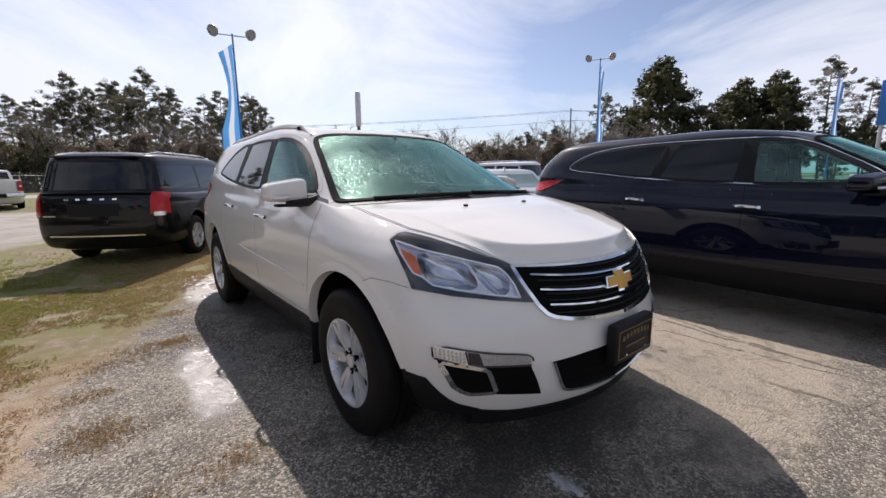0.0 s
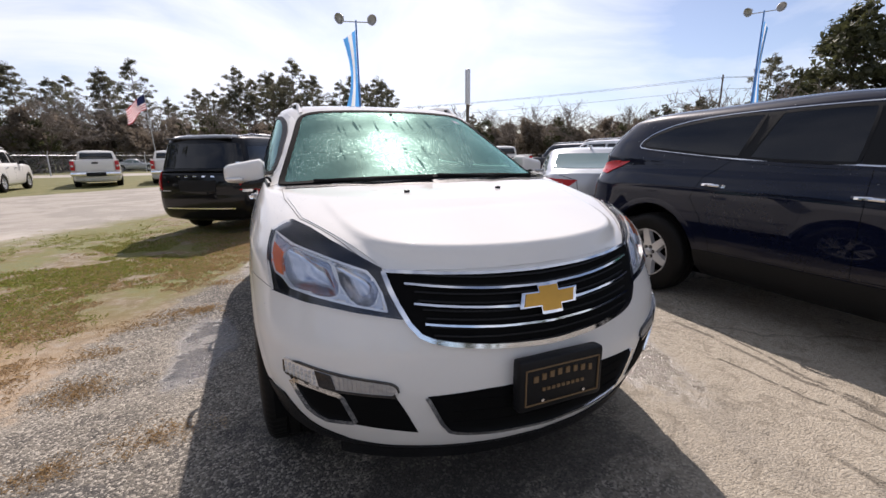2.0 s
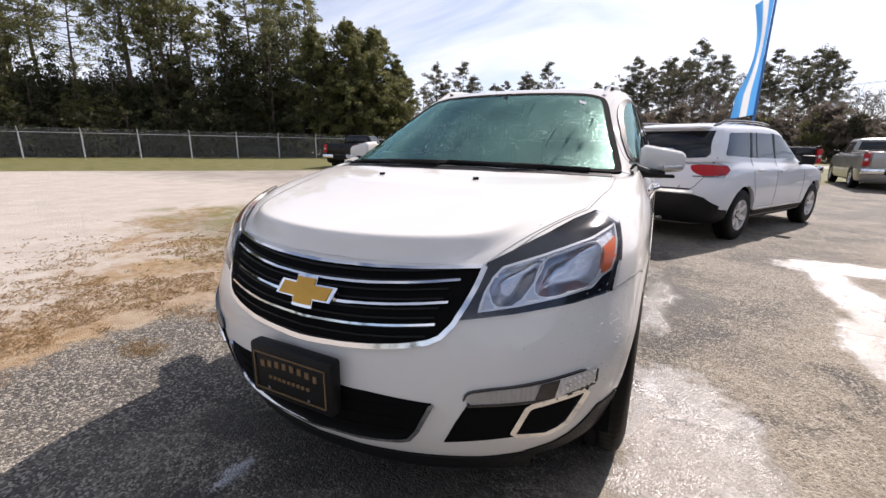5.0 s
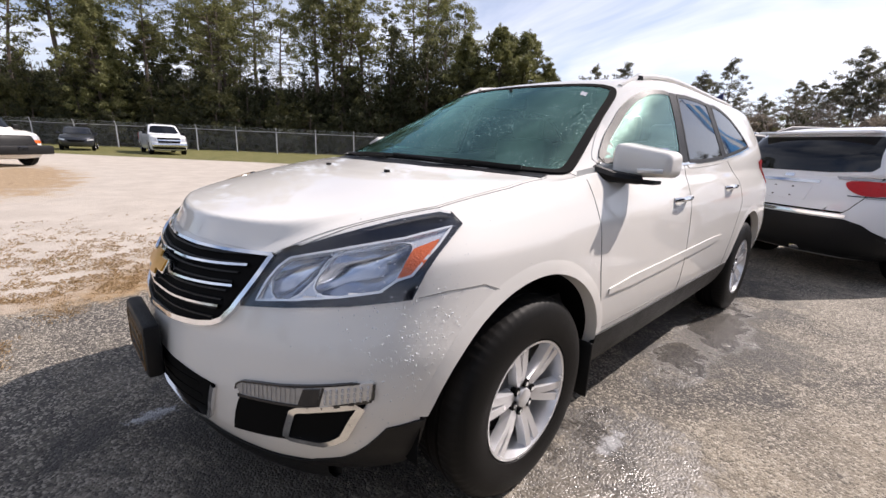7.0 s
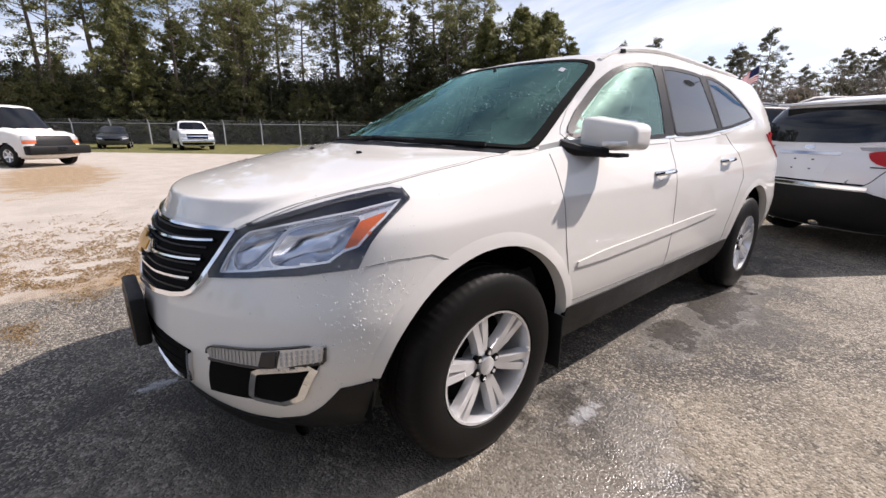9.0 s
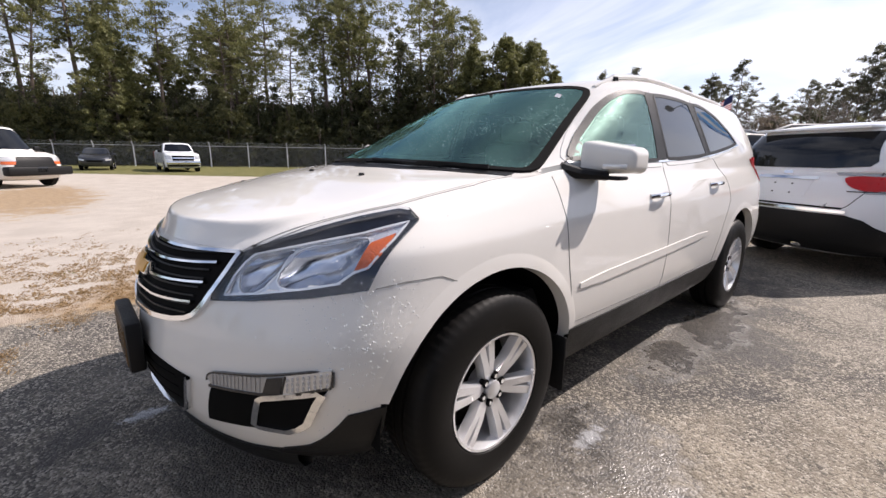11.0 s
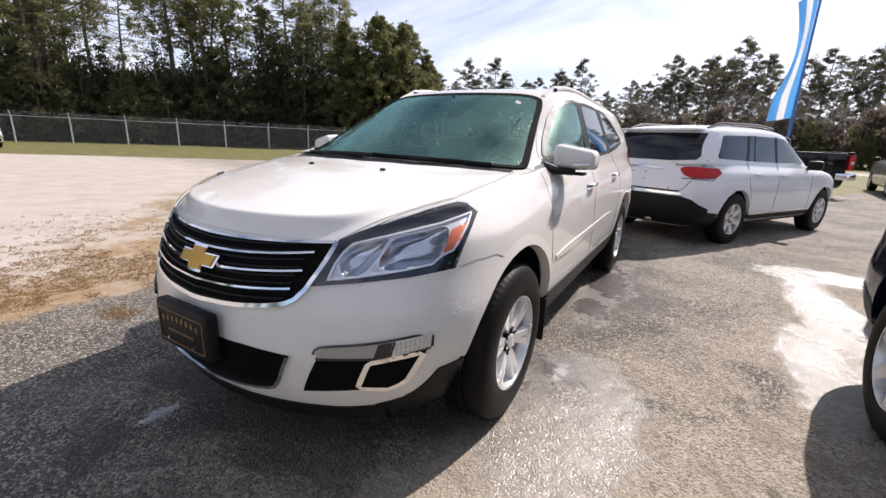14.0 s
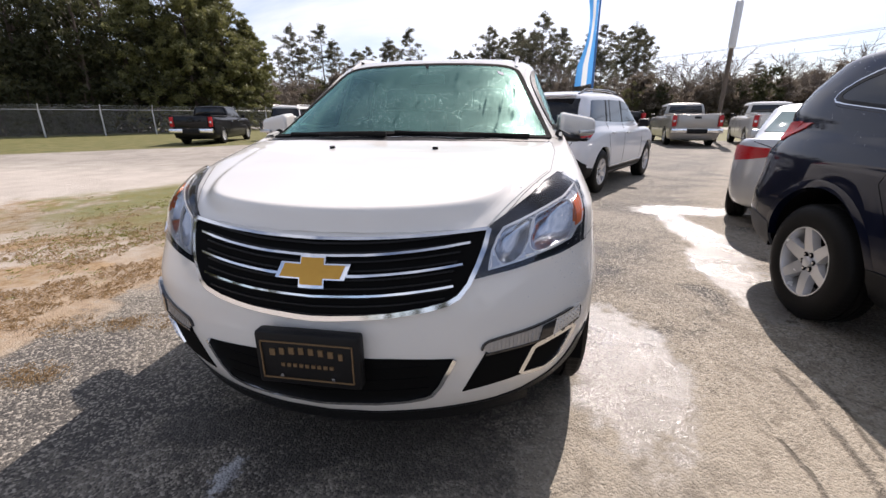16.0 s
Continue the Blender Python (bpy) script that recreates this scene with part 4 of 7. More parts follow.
        part("badge_face", sh.panel(front_loop([(x * 0.86, 0.832 + z * 0.80) for x, z in badge]), FRONT, 0.036, 0.03, 0.004), GOLD, g, "gold badge")
        # lower intake, fog lamps
        li = [(0, 0.566), (0.25, 0.562), (0.442, 0.548), (0.415, 0.49), (0.375, 0.415), (0.34, 0.398), (0.2, 0.384), (0, 0.376)]
        li = li + [(-x, z) for x, z in li[-2:0:-1]]
        g = part("lower_grille", sh.panel(front_loop(li), FRONT, 0.003, 0.03), DARK, car)
        for z in (0.425, 0.47, 0.515):
            part("intake_slat", sh.strip(front_loop([(-0.36, z + 0.012), (0, z), (0.36, z + 0.012)]), FRONT, 0.012, 0.006, 0.03, 0.004), DARK, g)
        part("intake_trim", sh.strip(front_loop(chaikin([(-0.442, 0.548), (-0.378, 0.412), (-0.33, 0.393), (-0.2, 0.380), (0, 0.372), (0.2, 0.380), (0.33, 0.393), (0.378, 0.412), (0.442, 0.548)], 1, False)), FRONT, 0.016, 0.014, 0.03, 0.014), CHROME, g)
        both(sh, "fog_bezel", front_loop([(0.545, 0.558), (0.77, 0.572), (0.862, 0.600), (0.845, 0.56), (0.80, 0.475), (0.755, 0.434), (0.66, 0.425), (0.56, 0.412), (0.468, 0.400), (0.505, 0.48)]), FRONT, DARK, car, "", off=0.004, h=0.03)
        both(sh, "fog_lamp", front_loop([(0.530, 0.580), (0.56, 0.598), (0.70, 0.614), (0.770, 0.629), (0.762, 0.570), (0.55, 0.556)]), FRONT, RIBLENS, car, "clear ribbed running lamp", off=0.009, h=0.025)
        both(sh, "turn_lamp", front_loop([(0.770, 0.629), (0.865, 0.650), (0.862, 0.602), (0.762, 0.570)]), FRONT, WARMLENS, car, "clear turn lamp with amber bulb", off=0.010, h=0.025)
        for sd in (1, -1):                                          # upright ribs of the lamp's glass
            ribs = bmesh.new()
            for i in range(13):
                x = 0.556 + 0.0125 * i
                lo, hi = 0.562 + 0.053 * (x - 0.55), 0.594 + 0.13 * (x - 0.55)
                b2 = sh.strip(front_loop([(sd * x, lo), (sd * x, hi)]), FRONT, 0.006, 0.0115, 0.03, 0.0)
                me = bpy.data.meshes.new("tmp")
                b2.to_mesh(me)
                b2.free()
                ribs.from_mesh(me)
                bpy.data.meshes.remove(me)
            tagged(part("lens_rib", ribs, RIBLENS, car), kind="stuff")
            outer = bmesh.new()                                     # brighter prisms of the turn lamp
            for i in range(8):
                for j in range(3):
                    x, z = 0.777 + 0.0115 * i, 0.583 + 0.0155 * j
                    c, nor = sh.hit(Vector((sd * x, -1.2, z + 0.24 * (x - 0.765))), Vector(FRONT), 0.011)
                    box(outer, c, (0.009, 0.005, 0.012), 0.0015)
            tagged(part("lens_prism", outer, CLEARLENS, car), kind="stuff")
            part("lamp_shade", sh.panel(front_loop([(sd * 0.728, 0.617), (sd * 0.766, 0.625), (sd * 0.760, 0.573), (sd * 0.716, 0.570)]), FRONT, 0.0135, 0.02, 0.002), GLOSSBLK, car, "dark gap between the two lamp bulbs")
        both_strip(sh, "lamp_edge", front_loop(chaikin([(0.530, 0.568), (0.535, 0.588), (0.56, 0.600), (0.70, 0.617), (0.868, 0.653), (0.866, 0.60)], 1, False)), FRONT, 0.006, GLOSSBLK, car, "", off=0.010, h=0.025, skirt=0.005)
        both_strip(sh, "fog_trim", front_loop([(0.823, 0.522), (0.845, 0.572), (0.835, 0.580), (0.712, 0.551), (0.698, 0.542), (0.660, 0.448), (0.668, 0.438), (0.745, 0.434), (0.775, 0.450), (0.80, 0.472), (0.8225, 0.521)]), FRONT, 0.020, CHROME, car, "", off=0.012, h=0.02, skirt=0.006)
        both_strip(sh, "lamp_line", front_loop([(0.54, 0.553), (0.77, 0.567), (0.863, 0.598)]), FRONT, 0.009, GLOSSBLK, car, "", off=0.012, h=0.03, skirt=0.004)
        both_strip(sh, "lamp_divider", front_loop([(0.772, 0.628), (0.762, 0.572)]), FRONT, 0.007, GLOSSBLK, car, "", off=0.011, h=0.02, skirt=0.004)
        # black chin and corners
        part("chin_spoiler", sh.panel(front_loop([(-0.79, 0.350), (-0.57, 0.318), (0, 0.308), (0.57, 0.318), (0.79, 0.350), (0.74, 0.25), (0, 0.24), (-0.74, 0.25)]), FRONT, 0.006, 0.04), PLASTIC, car)
        bm = bmesh.new()                                            # black air dam under the bumper
        rows = []
        for x in np.linspace(-0.70, 0.70, 29):
            c, nor = sh.hit(Vector((x, -2, 0.318)), Vector(FRONT), 0.0)
            rows.append([bm.verts.new(q) for q in (c + Vector((0, 0.004, 0)), Vector((x, c.y + 0.012, 0.275)), Vector((x, c.y + 0.030, 0.245)), Vector((x, c.y + 0.055, 0.245)), Vector((x, c.y + 0.06, 0.30)))])
        for a, b in zip(rows, rows[1:]):
            for i in range(4):
                bm.faces.new((a[i], a[i + 1], b[i + 1], b[i]))
        part("air_dam", bm, PLASTIC, car, "black air dam")
        both(sh, "corner_cladding", side_loop([(-0.470, 0.506), (-0.50, 0.507), (-0.575, 0.497), (-0.612, 0.43), (-0.65, 0.372), (-0.70, 0.342), (-0.72, 0.25), (-0.478, 0.25)]), SIDE_L, PLASTIC, car, "", off=0.006, h=0.03)
        for s in (1, -1):
            suv_headlight(sh, car, s)
        # plate holder; its lettering is reduced to bars
        bm = bmesh.new()
        box(bm, (0, -1.0, 0.578), (0.345, 0.05, 0.185), 0.012)
        pl = part("plate_holder", bm, PLASTIC, car, "black dealer plate with gold lettering bars")
        bm = bmesh.new()
        for c, s in (((0, -1.027, 0.640), (0.30, 0.004, 0.004)), ((0, -1.027, 0.512), (0.30, 0.004, 0.004)), ((-0.15, -1.027, 0.576), (0.004, 0.004, 0.13)), ((0.15, -1.027, 0.576), (0.004, 0.004, 0.13))):
            box(bm, c, s)
        part("plate_border", bm, GOLDINK, pl)
        bm = bmesh.new()
        for i, w in enumerate((0.030, 0.026, 0.028, 0.026, 0.026, 0.026, 0.028, 0.022)):
            x = -0.112 + 0.032 * i
            box(bm, (x, -1.027, 0.604 + 0.010 * (1 - ((i - 3.5) / 3.5) ** 2)), (w * 0.60, 0.004, 0.022))
        part("lettering_bar", bm, GOLDINK, pl)
        bm = bmesh.new()
        for i in range(9):
            box(bm, (-0.080 + 0.020 * i, -1.027, 0.562), (0.012, 0.004, 0.011))
        part("lettering_bar", bm, GOLDINK, pl)
        for x in (-0.085, 0.085):
            bm = bmesh.new()
            tube(bm, [(x, -1.02, 0.525), (x, -1.032, 0.525)], 0.006, 8)
            part("screw", bm, CHROME, pl)
    if fine:
        dew(sh, car, 8, 1100)
    else:
        dew(sh, car, 9, 420, True)
    wheels(car, SUV_WB, 0.855, style, 0.382, 0.232, 0.245)
    if fine:
        part("sticker", sh.panel([Vector((x, y, 1.6)) for x, y in [(0.475, 0.985), (0.515, 0.975), (0.525, 0.935), (0.485, 0.945)]], DOWN, 0.010, 0.03, 0.0), CLEARLENS, car, "small pale windshield sticker")
        bm = bmesh.new()
        box(bm, (0, 0.98, 1.545), (0.24, 0.03, 0.065), 0.014)
        tube(bm, [(0, 0.985, 1.55), (0, 0.97, 1.63)], 0.012, 6)
        part("rear_view_mirror", bm, DASH, car)
    # cabin
    bm = bmesh.new()
    box(bm, (0, 1.9, 0.62), (1.62, 3.2, 0.10))
    part("cabin_floor", bm, DASH, car)
    bm = bmesh.new()
    box(bm, (0, 0.62, 1.02), (1.56, 0.50, 0.22), 0.07)
    box(bm, (0.38, 0.74, 1.14), (0.42, 0.22, 0.10), 0.04)
    part("dashboard", bm, DASH, car)
    bm = bmesh.new()
    ringp = [(0.38 + 0.18 * math.cos(a), 0.98 + 0.07 * math.sin(a), 1.06 + 0.17 * math.sin(a)) for a in np.linspace(0, 2 * math.pi, 25)]
    tube(bm, ringp, 0.016, 6)
    box(bm, (0.38, 0.97, 1.05), (0.30, 0.03, 0.05), 0.01)
    part("steering_wheel", bm, DASH, car)
    for x, y in ((0.38, 1.55), (-0.38, 1.55), (0.36, 2.45), (-0.36, 2.45)):
        bm = bmesh.new()
        box(bm, (x, y - 0.20, 0.80), (0.50, 0.52, 0.16), 0.05)
        box(bm, (x, y + 0.12, 1.08), (0.50, 0.16, 0.56), 0.05)
        box(bm, (x, y + 0.16, 1.44), (0.27, 0.10, 0.17), 0.04)
        part("seat", bm, SEATS, car)
    return car


# ---- other vehicles, from one loft with their own measures ----
def loft(fo, wb, ro, w, H, lip, hood, belt, deck, cowl, rf, rr, gr, sq=8, bow=0.28, k=90, sub=4):
    """Overhangs, wheelbase, half width, height; heights of hood lip, cowl, belt and rear deck; cowl, roof front, roof rear, rear glass foot."""
    e = wb + ro
    mid = (cowl - fo) / 2
    return Shell([
        (-fo + 0.22, e - 0.20, 0.80 * w, 0.2, 0.1, 7, [(0, 0.25)]),
        (-fo + 0.07, e - 0.07, 0.94 * w, bow, 0.12, sq, [(0, 0.31)]),
        (-fo + 0.01, e - 0.01, 0.985 * w, bow, 0.12, sq, [(0, 0.44)]),
        (-fo, e, w, bow, 0.12, sq, [(0, 0.60)]),
        (-fo + 0.02, e - 0.005, w, bow, 0.12, sq, [(0, 0.74)]),
        (-fo + 0.06, e - 0.01, 0.99 * w, bow, 0.12, sq, [(-fo, lip - 0.12), (cowl, belt - 0.20), (e, deck - 0.18)]),
        (-fo + 0.14, e - 0.03, 0.965 * w, bow, 0.12, sq, [(-fo, lip), (cowl, belt - 0.08), (wb - 0.3, belt - 0.06), (e, deck - 0.05)]),
        (-fo + 0.34, e - 0.06, 0.93 * w, bow, 0.12, sq, [(-fo + 0.3, lip + 0.05), (cowl, belt - 0.03), (wb - 0.3, belt - 0.02), (e, deck)]),
        (mid, (gr + e) / 2, 0.91 * w, 0.25, 0.1, sq, [(mid, (lip + hood) / 2 + 0.04), (cowl, belt - 0.012), (gr - 0.3, belt - 0.01), (e, deck + 0.01)]),
        (cowl, gr, 0.895 * w, 0.22, 0.12, sq, [(cowl, hood), (cowl + 0.5, belt), (gr - 0.4, belt), (gr, deck + 0.015)]),
        ((cowl + rf) / 2, (gr + rr) / 2, 0.835 * w, 0.2, 0.12, sq, [(0, (hood + H - 0.1) / 2), (cowl + 0.6, (belt + H - 0.1) / 2)]),
        (rf, rr, 0.75 * w, 0.15, 0.12, sq, [(0, H - 0.10)]),
        (rf + 0.12, rr - 0.10, 0.68 * w, 0.12, 0.1, 6, [(0, H - 0.045)]),
        (rf + 0.30, rr - 0.25, 0.52 * w, 0.1, 0.1, 5, [(0, H - 0.015)]),
        (rf + 0.60, rr - 0.50, 0.25 * w, 0.1, 0.1, 4, [(0, H)]),
    ], k, sub)


def heading(x, y, deg, back=0.0):
    """The pose of a vehicle whose front axle is at x, y, with its nose deg right of +y."""
    return pose(x, y, 0, 0, 0, 180 - deg)


def axle_from_rear(x, y, deg, ro, wb):
    a = radians(deg)
    return heading(x + (ro + wb) * math.sin(a), y + (ro + wb) * math.cos(a), deg)


def axle_from_nose(x, y, deg, fo):
    a = radians(deg)
    return heading(x - fo * math.sin(a), y - fo * math.cos(a), deg)


def rear_panel(sh, name, pts, mat, car, label="", off=0.008, e=6.0, skirt=0.012):
    return part(name, sh.panel([Vector((x, e, z)) for x, z in pts], REAR, off, 0.06, skirt), mat, car, label)


def rear_pair(sh, name, pts, mat, car, label="", off=0.01):
    for s in (1, -1):
        rear_panel(sh, name, [(s * x, z) for x, z in pts], mat, car, label, off)


def glaze(sh, car, wins, mat=None, label=""):
    for w in wins:
        both(sh, "window", side_loop(w, 1.2), SIDE_L, mat or TINT, car, label, off=0.004, h=0.08, skirt=0.008)


def windshield(sh, car, cowl, rf, w, mat=None):
    part("windshield", sh.panel([Vector((x, y, 1.5)) for x, y in [(0, cowl + 0.06), (0.5 * w, cowl + 0.12), (0.80 * w, cowl + 0.30), (0.66 * w, rf + 0.06), (0, rf - 0.02), (-0.66 * w, rf + 0.06), (-0.80 * w, cowl + 0.30), (-0.5 * w, cowl + 0.12)]],
         DOWN, 0.004, 0.08), mat or TINT, car)


def mirrors(car, y, z, w, mat):
    for s in (1, -1):
        bm = bmesh.new()
        box(bm, (s * (w + 0.08), y, z), (0.20, 0.11, 0.15), 0.03)
        tube(bm, [(s * (w - 0.12), y - 0.05, z - 0.07), (s * (w + 0.05), y, z - 0.05)], 0.025, 6)
        part("mirror", bm, mat, car)


def side_gaps(sh, car, lines):
    for ln in lines:
        both_strip(sh, "panel_gap", side_loop(ln, 1.2), SIDE_L, 0.008, DARK, car, "", off=0.002, h=0.08, skirt=0.001)


def handles(sh, car, pts, mat):
    for s in (1, -1):
        for y, z in pts:
            c, _ = sh.hit(Vector((s * 1.4, y, z)), Vector((-s, 0, 0)), 0.02)
            bm = bmesh.new()
            box(bm, c, (0.03, 0.19, 0.03), 0.01)
            part("door_handle", bm, mat, car)


def wagon(m):
    car = thing("suv", "white midsize wagon with roof rails and black lower bumper", "car", "", m)
    sh = Shell([
        (-0.72, 3.70, 0.780, 0.22, 0.12, 7, [(0, 0.25)]),
        (-0.86, 3.86, 0.900, 0.32, 0.16, 8, [(0, 0.33)]),
        (-0.93, 3.91, 0.945, 0.34, 0.18, 8, [(0, 0.48)]),
        (-0.95, 3.92, 0.958, 0.34, 0.18, 8, [(0, 0.62)]),
        (-0.94, 3.91, 0.960, 0.36, 0.18, 8, [(0, 0.76)]),
        (-0.90, 3.88, 0.955, 0.36, 0.18, 8, [(-1, 0.86), (0.4, 0.92), (4, 0.92)]),
        (-0.80, 3.85, 0.938, 0.38, 0.18, 7, [(-1, 0.95), (0.4, 1.02), (4, 1.03)]),
        (-0.55, 3.82, 0.908, 0.36, 0.18, 7, [(-0.6, 1.00), (0.3, 1.07), (4, 1.09)]),
        (-0.10, 3.81, 0.886, 0.30, 0.18, 7, [(0, 1.09), (0.5, 1.10), (4, 1.13)]),
        (0.32, 3.80, 0.872, 0.24, 0.14, 8, [(0.3, 1.13), (0.8, 1.15), (4, 1.165)]),
        (0.75, 3.74, 0.815, 0.20, 0.10, 9, [(0.6, 1.36), (4, 1.40)]),
        (1.15, 3.59, 0.755, 0.16, 0.10, 9, [(1.1, 1.57), (2.0, 1.60), (4, 1.585)]),
        (1.28, 3.49, 0.690, 0.14, 0.10, 7, [(1.2, 1.625), (2.0, 1.665), (4, 1.635)]),
        (1.50, 3.30, 0.520, 0.12, 0.14, 5, [(1.4, 1.655), (2.2, 1.700), (4, 1.665)]),
        (1.80, 2.90, 0.260, 0.10, 0.10, 4, [(1.7, 1.68), (2.3, 1.715), (4, 1.69)]),
    ], 110, 5)
    part("body", sh.body((arch_hole(2.90, 0.42),)), WHITE2, car)
    wheel_wells(sh, car, 2.90, 0.42, WHITE2, body_w=0.95)
    wheels(car, 2.90, 0.83, "six", 0.375, 0.225, 0.245)
    glaze(sh, car, ([(0.88, 1.185), (1.02, 1.315), (1.26, 1.47), (1.48, 1.545), (1.73, 1.56), (1.76, 1.185)], [(1.83, 1.56), (2.40, 1.56), (2.46, 1.20), (1.83, 1.188)],
                    [(2.42, 1.56), (2.56, 1.557), (2.64, 1.205), (2.48, 1.20)], [(2.62, 1.555), (3.22, 1.54), (3.27, 1.525), (3.41, 1.26), (3.39, 1.225), (2.70, 1.205)]), SIDETINT)
    for pts in ([(1.745, 1.562), (1.825, 1.564), (1.825, 1.184), (1.77, 1.182)], [(2.385, 1.565), (2.425, 1.565), (2.49, 1.195), (2.45, 1.195)], [(2.55, 1.56), (2.625, 1.557), (2.71, 1.20), (2.63, 1.20)]):
        both(sh, "pillar_trim", side_loop(pts, 1.2), SIDE_L, PLASTIC, car, "", off=0.005, h=0.08)
    rear_panel(sh, "rear_window", [(-0.69, 1.555), (0.69, 1.555), (0.735, 1.25), (0.70, 1.20), (0.40, 1.175), (-0.40, 1.175), (-0.70, 1.20), (-0.735, 1.25)], TINT, car, "dark rear window")
    rear_pair(sh, "tail_light", [(0.90, 1.100), (0.775, 1.100), (0.750, 0.958), (0.90, 0.958)], REDLENS, car, "red tail light with clear bands", 0.012)
    rear_pair(sh, "lamp_band", [(0.90, 1.138), (0.785, 1.138), (0.777, 1.103), (0.90, 1.103)], RIBLENS, car, "", 0.012)
    rear_pair(sh, "reverse_lamp", [(0.90, 0.955), (0.748, 0.955), (0.742, 0.925), (0.90, 0.925)], RIBLENS, car, "", 0.012)
    both(sh, "tail_light", side_loop(rounded([(3.45, 1.088), (3.76, 1.105), (3.78, 0.950), (3.62, 0.950), (3.52, 0.99)], 0.04), 1.2), SIDE_L, REDLENS, car, "red tail light", off=0.012, h=0.03)
    both(sh, "lamp_band", side_loop([(3.39, 1.083), (3.52, 1.130), (3.76, 1.138), (3.76, 1.104), (3.47, 1.088)], 1.2), SIDE_L, RIBLENS, car, "", off=0.012, h=0.03)
    both_strip(sh, "lamp_edge", side_loop([(3.52, 0.984), (3.61, 0.944), (3.79, 0.943)], 1.2), SIDE_L, 0.010, GLOSSBLK, car, "", off=0.013, h=0.03)
    for s in (1, -1):
        part("panel_gap", sh.strip([Vector((s * x, 6, z)) for x, z in ((0.80, 1.20), (0.775, 1.14), (0.735, 0.93), (0.66, 0.80), (0.62, 0.765))], REAR, 0.008, 0.003, 0.05, 0.001), DARK, car)
    rear_panel(sh, "chrome_bar", [(-0.34, 1.075), (0.34, 1.075), (0.34, 1.045), (-0.34, 1.045)], CHROME, car, "", 0.018)
    rear_panel(sh, "badge", [(-0.05, 1.14), (0.05, 1.14), (0.05, 1.105), (-0.05, 1.105)], CHROME, car, "", 0.012)
    rear_panel(sh, "plate_recess", [(-0.30, 1.04), (0.30, 1.04), (0.26, 0.86), (-0.26, 0.86)], WHITE2, car, "", 0.004)
    for x in (-0.10, 0.10):
        for z in (0.90, 1.0):
            rear_panel(sh, "screw", [(x - 0.01, z), (x + 0.01, z), (x + 0.01, z - 0.012), (x - 0.01, z - 0.012)], DARK, car, "", 0.01)
    rear_panel(sh, "tailgate_gap", [(-0.62, 0.775), (0.62, 0.775), (0.62, 0.755), (-0.62, 0.755)], DARK, car, "", 0.004)
    rear_panel(sh, "bumper_trim", [(-0.66, 0.745), (0.66, 0.745), (0.66, 0.715), (-0.66, 0.715)], CHROME, car, "", 0.02)
    rear_panel(sh, "rear_bumper", [(-0.90, 0.54), (-0.78, 0.66), (-0.66, 0.70), (0.66, 0.70), (0.78, 0.66), (0.90, 0.54), (0.86, 0.29), (-0.86, 0.29)], PLASTIC, car, "black lower bumper", 0.014)
    both(sh, "bumper_side", side_loop([(3.33, 0.47), (3.50, 0.49), (3.78, 0.56), (3.80, 0.29), (3.30, 0.27)], 1.2), SIDE_L, PLASTIC, car, "", off=0.012, h=0.06)
    both(sh, "sill_cladding", side_loop([(0.42, 0.41), (2.48, 0.41), (2.48, 0.27), (0.42, 0.27)], 1.2), SIDE_L, PLASTIC, car, "", off=0.01, h=0.08)
    both_strip(sh, "sill_trim", side_loop([(0.45, 0.435), (2.45, 0.435)], 1.2), SIDE_L, 0.025, CHROME, car, "", off=0.012, h=0.1)
    side_gaps(sh, car, ([(1.79, 1.16), (1.79, 0.45)], [(2.67, 1.18), (2.66, 0.90), (2.50, 0.60), (2.46, 0.45)], [(0.62, 1.10), (0.60, 0.45)]))
    handles(sh, car, ((1.62, 0.99), (2.46, 1.01)), WHITE2)
    mirrors(car, 0.78, 1.16, 0.93, PLASTIC)
    windshield(sh, car, 0.33, 1.15, 0.945)
    for s in (1, -1):
        bm = bmesh.new()
        pts = [sh.hit(Vector((s * 0.62, 1.35 + 2.05 * t / 8, 3)), Vector(DOWN), 0.0 if t in (0, 8) else 0.045)[0] for t in range(9)]
        tube(bm, pts, 0.02, 6)
        part("roof_rail", bm, DKGREY, car, "dark roof rail")
    bm = bmesh.new()
    box(bm, (0, 3.54, 1.605), (1.26, 0.26, 0.032), 0.012)
    part("roof_spoiler", bm, WHITE2, car)
    bm = bmesh.new()
    box(bm, (-0.25, 3.74, 0.33), (0.09, 0.25, 0.07), 0.015)
    part("tow_hitch", bm, CHROME, car)
    return car


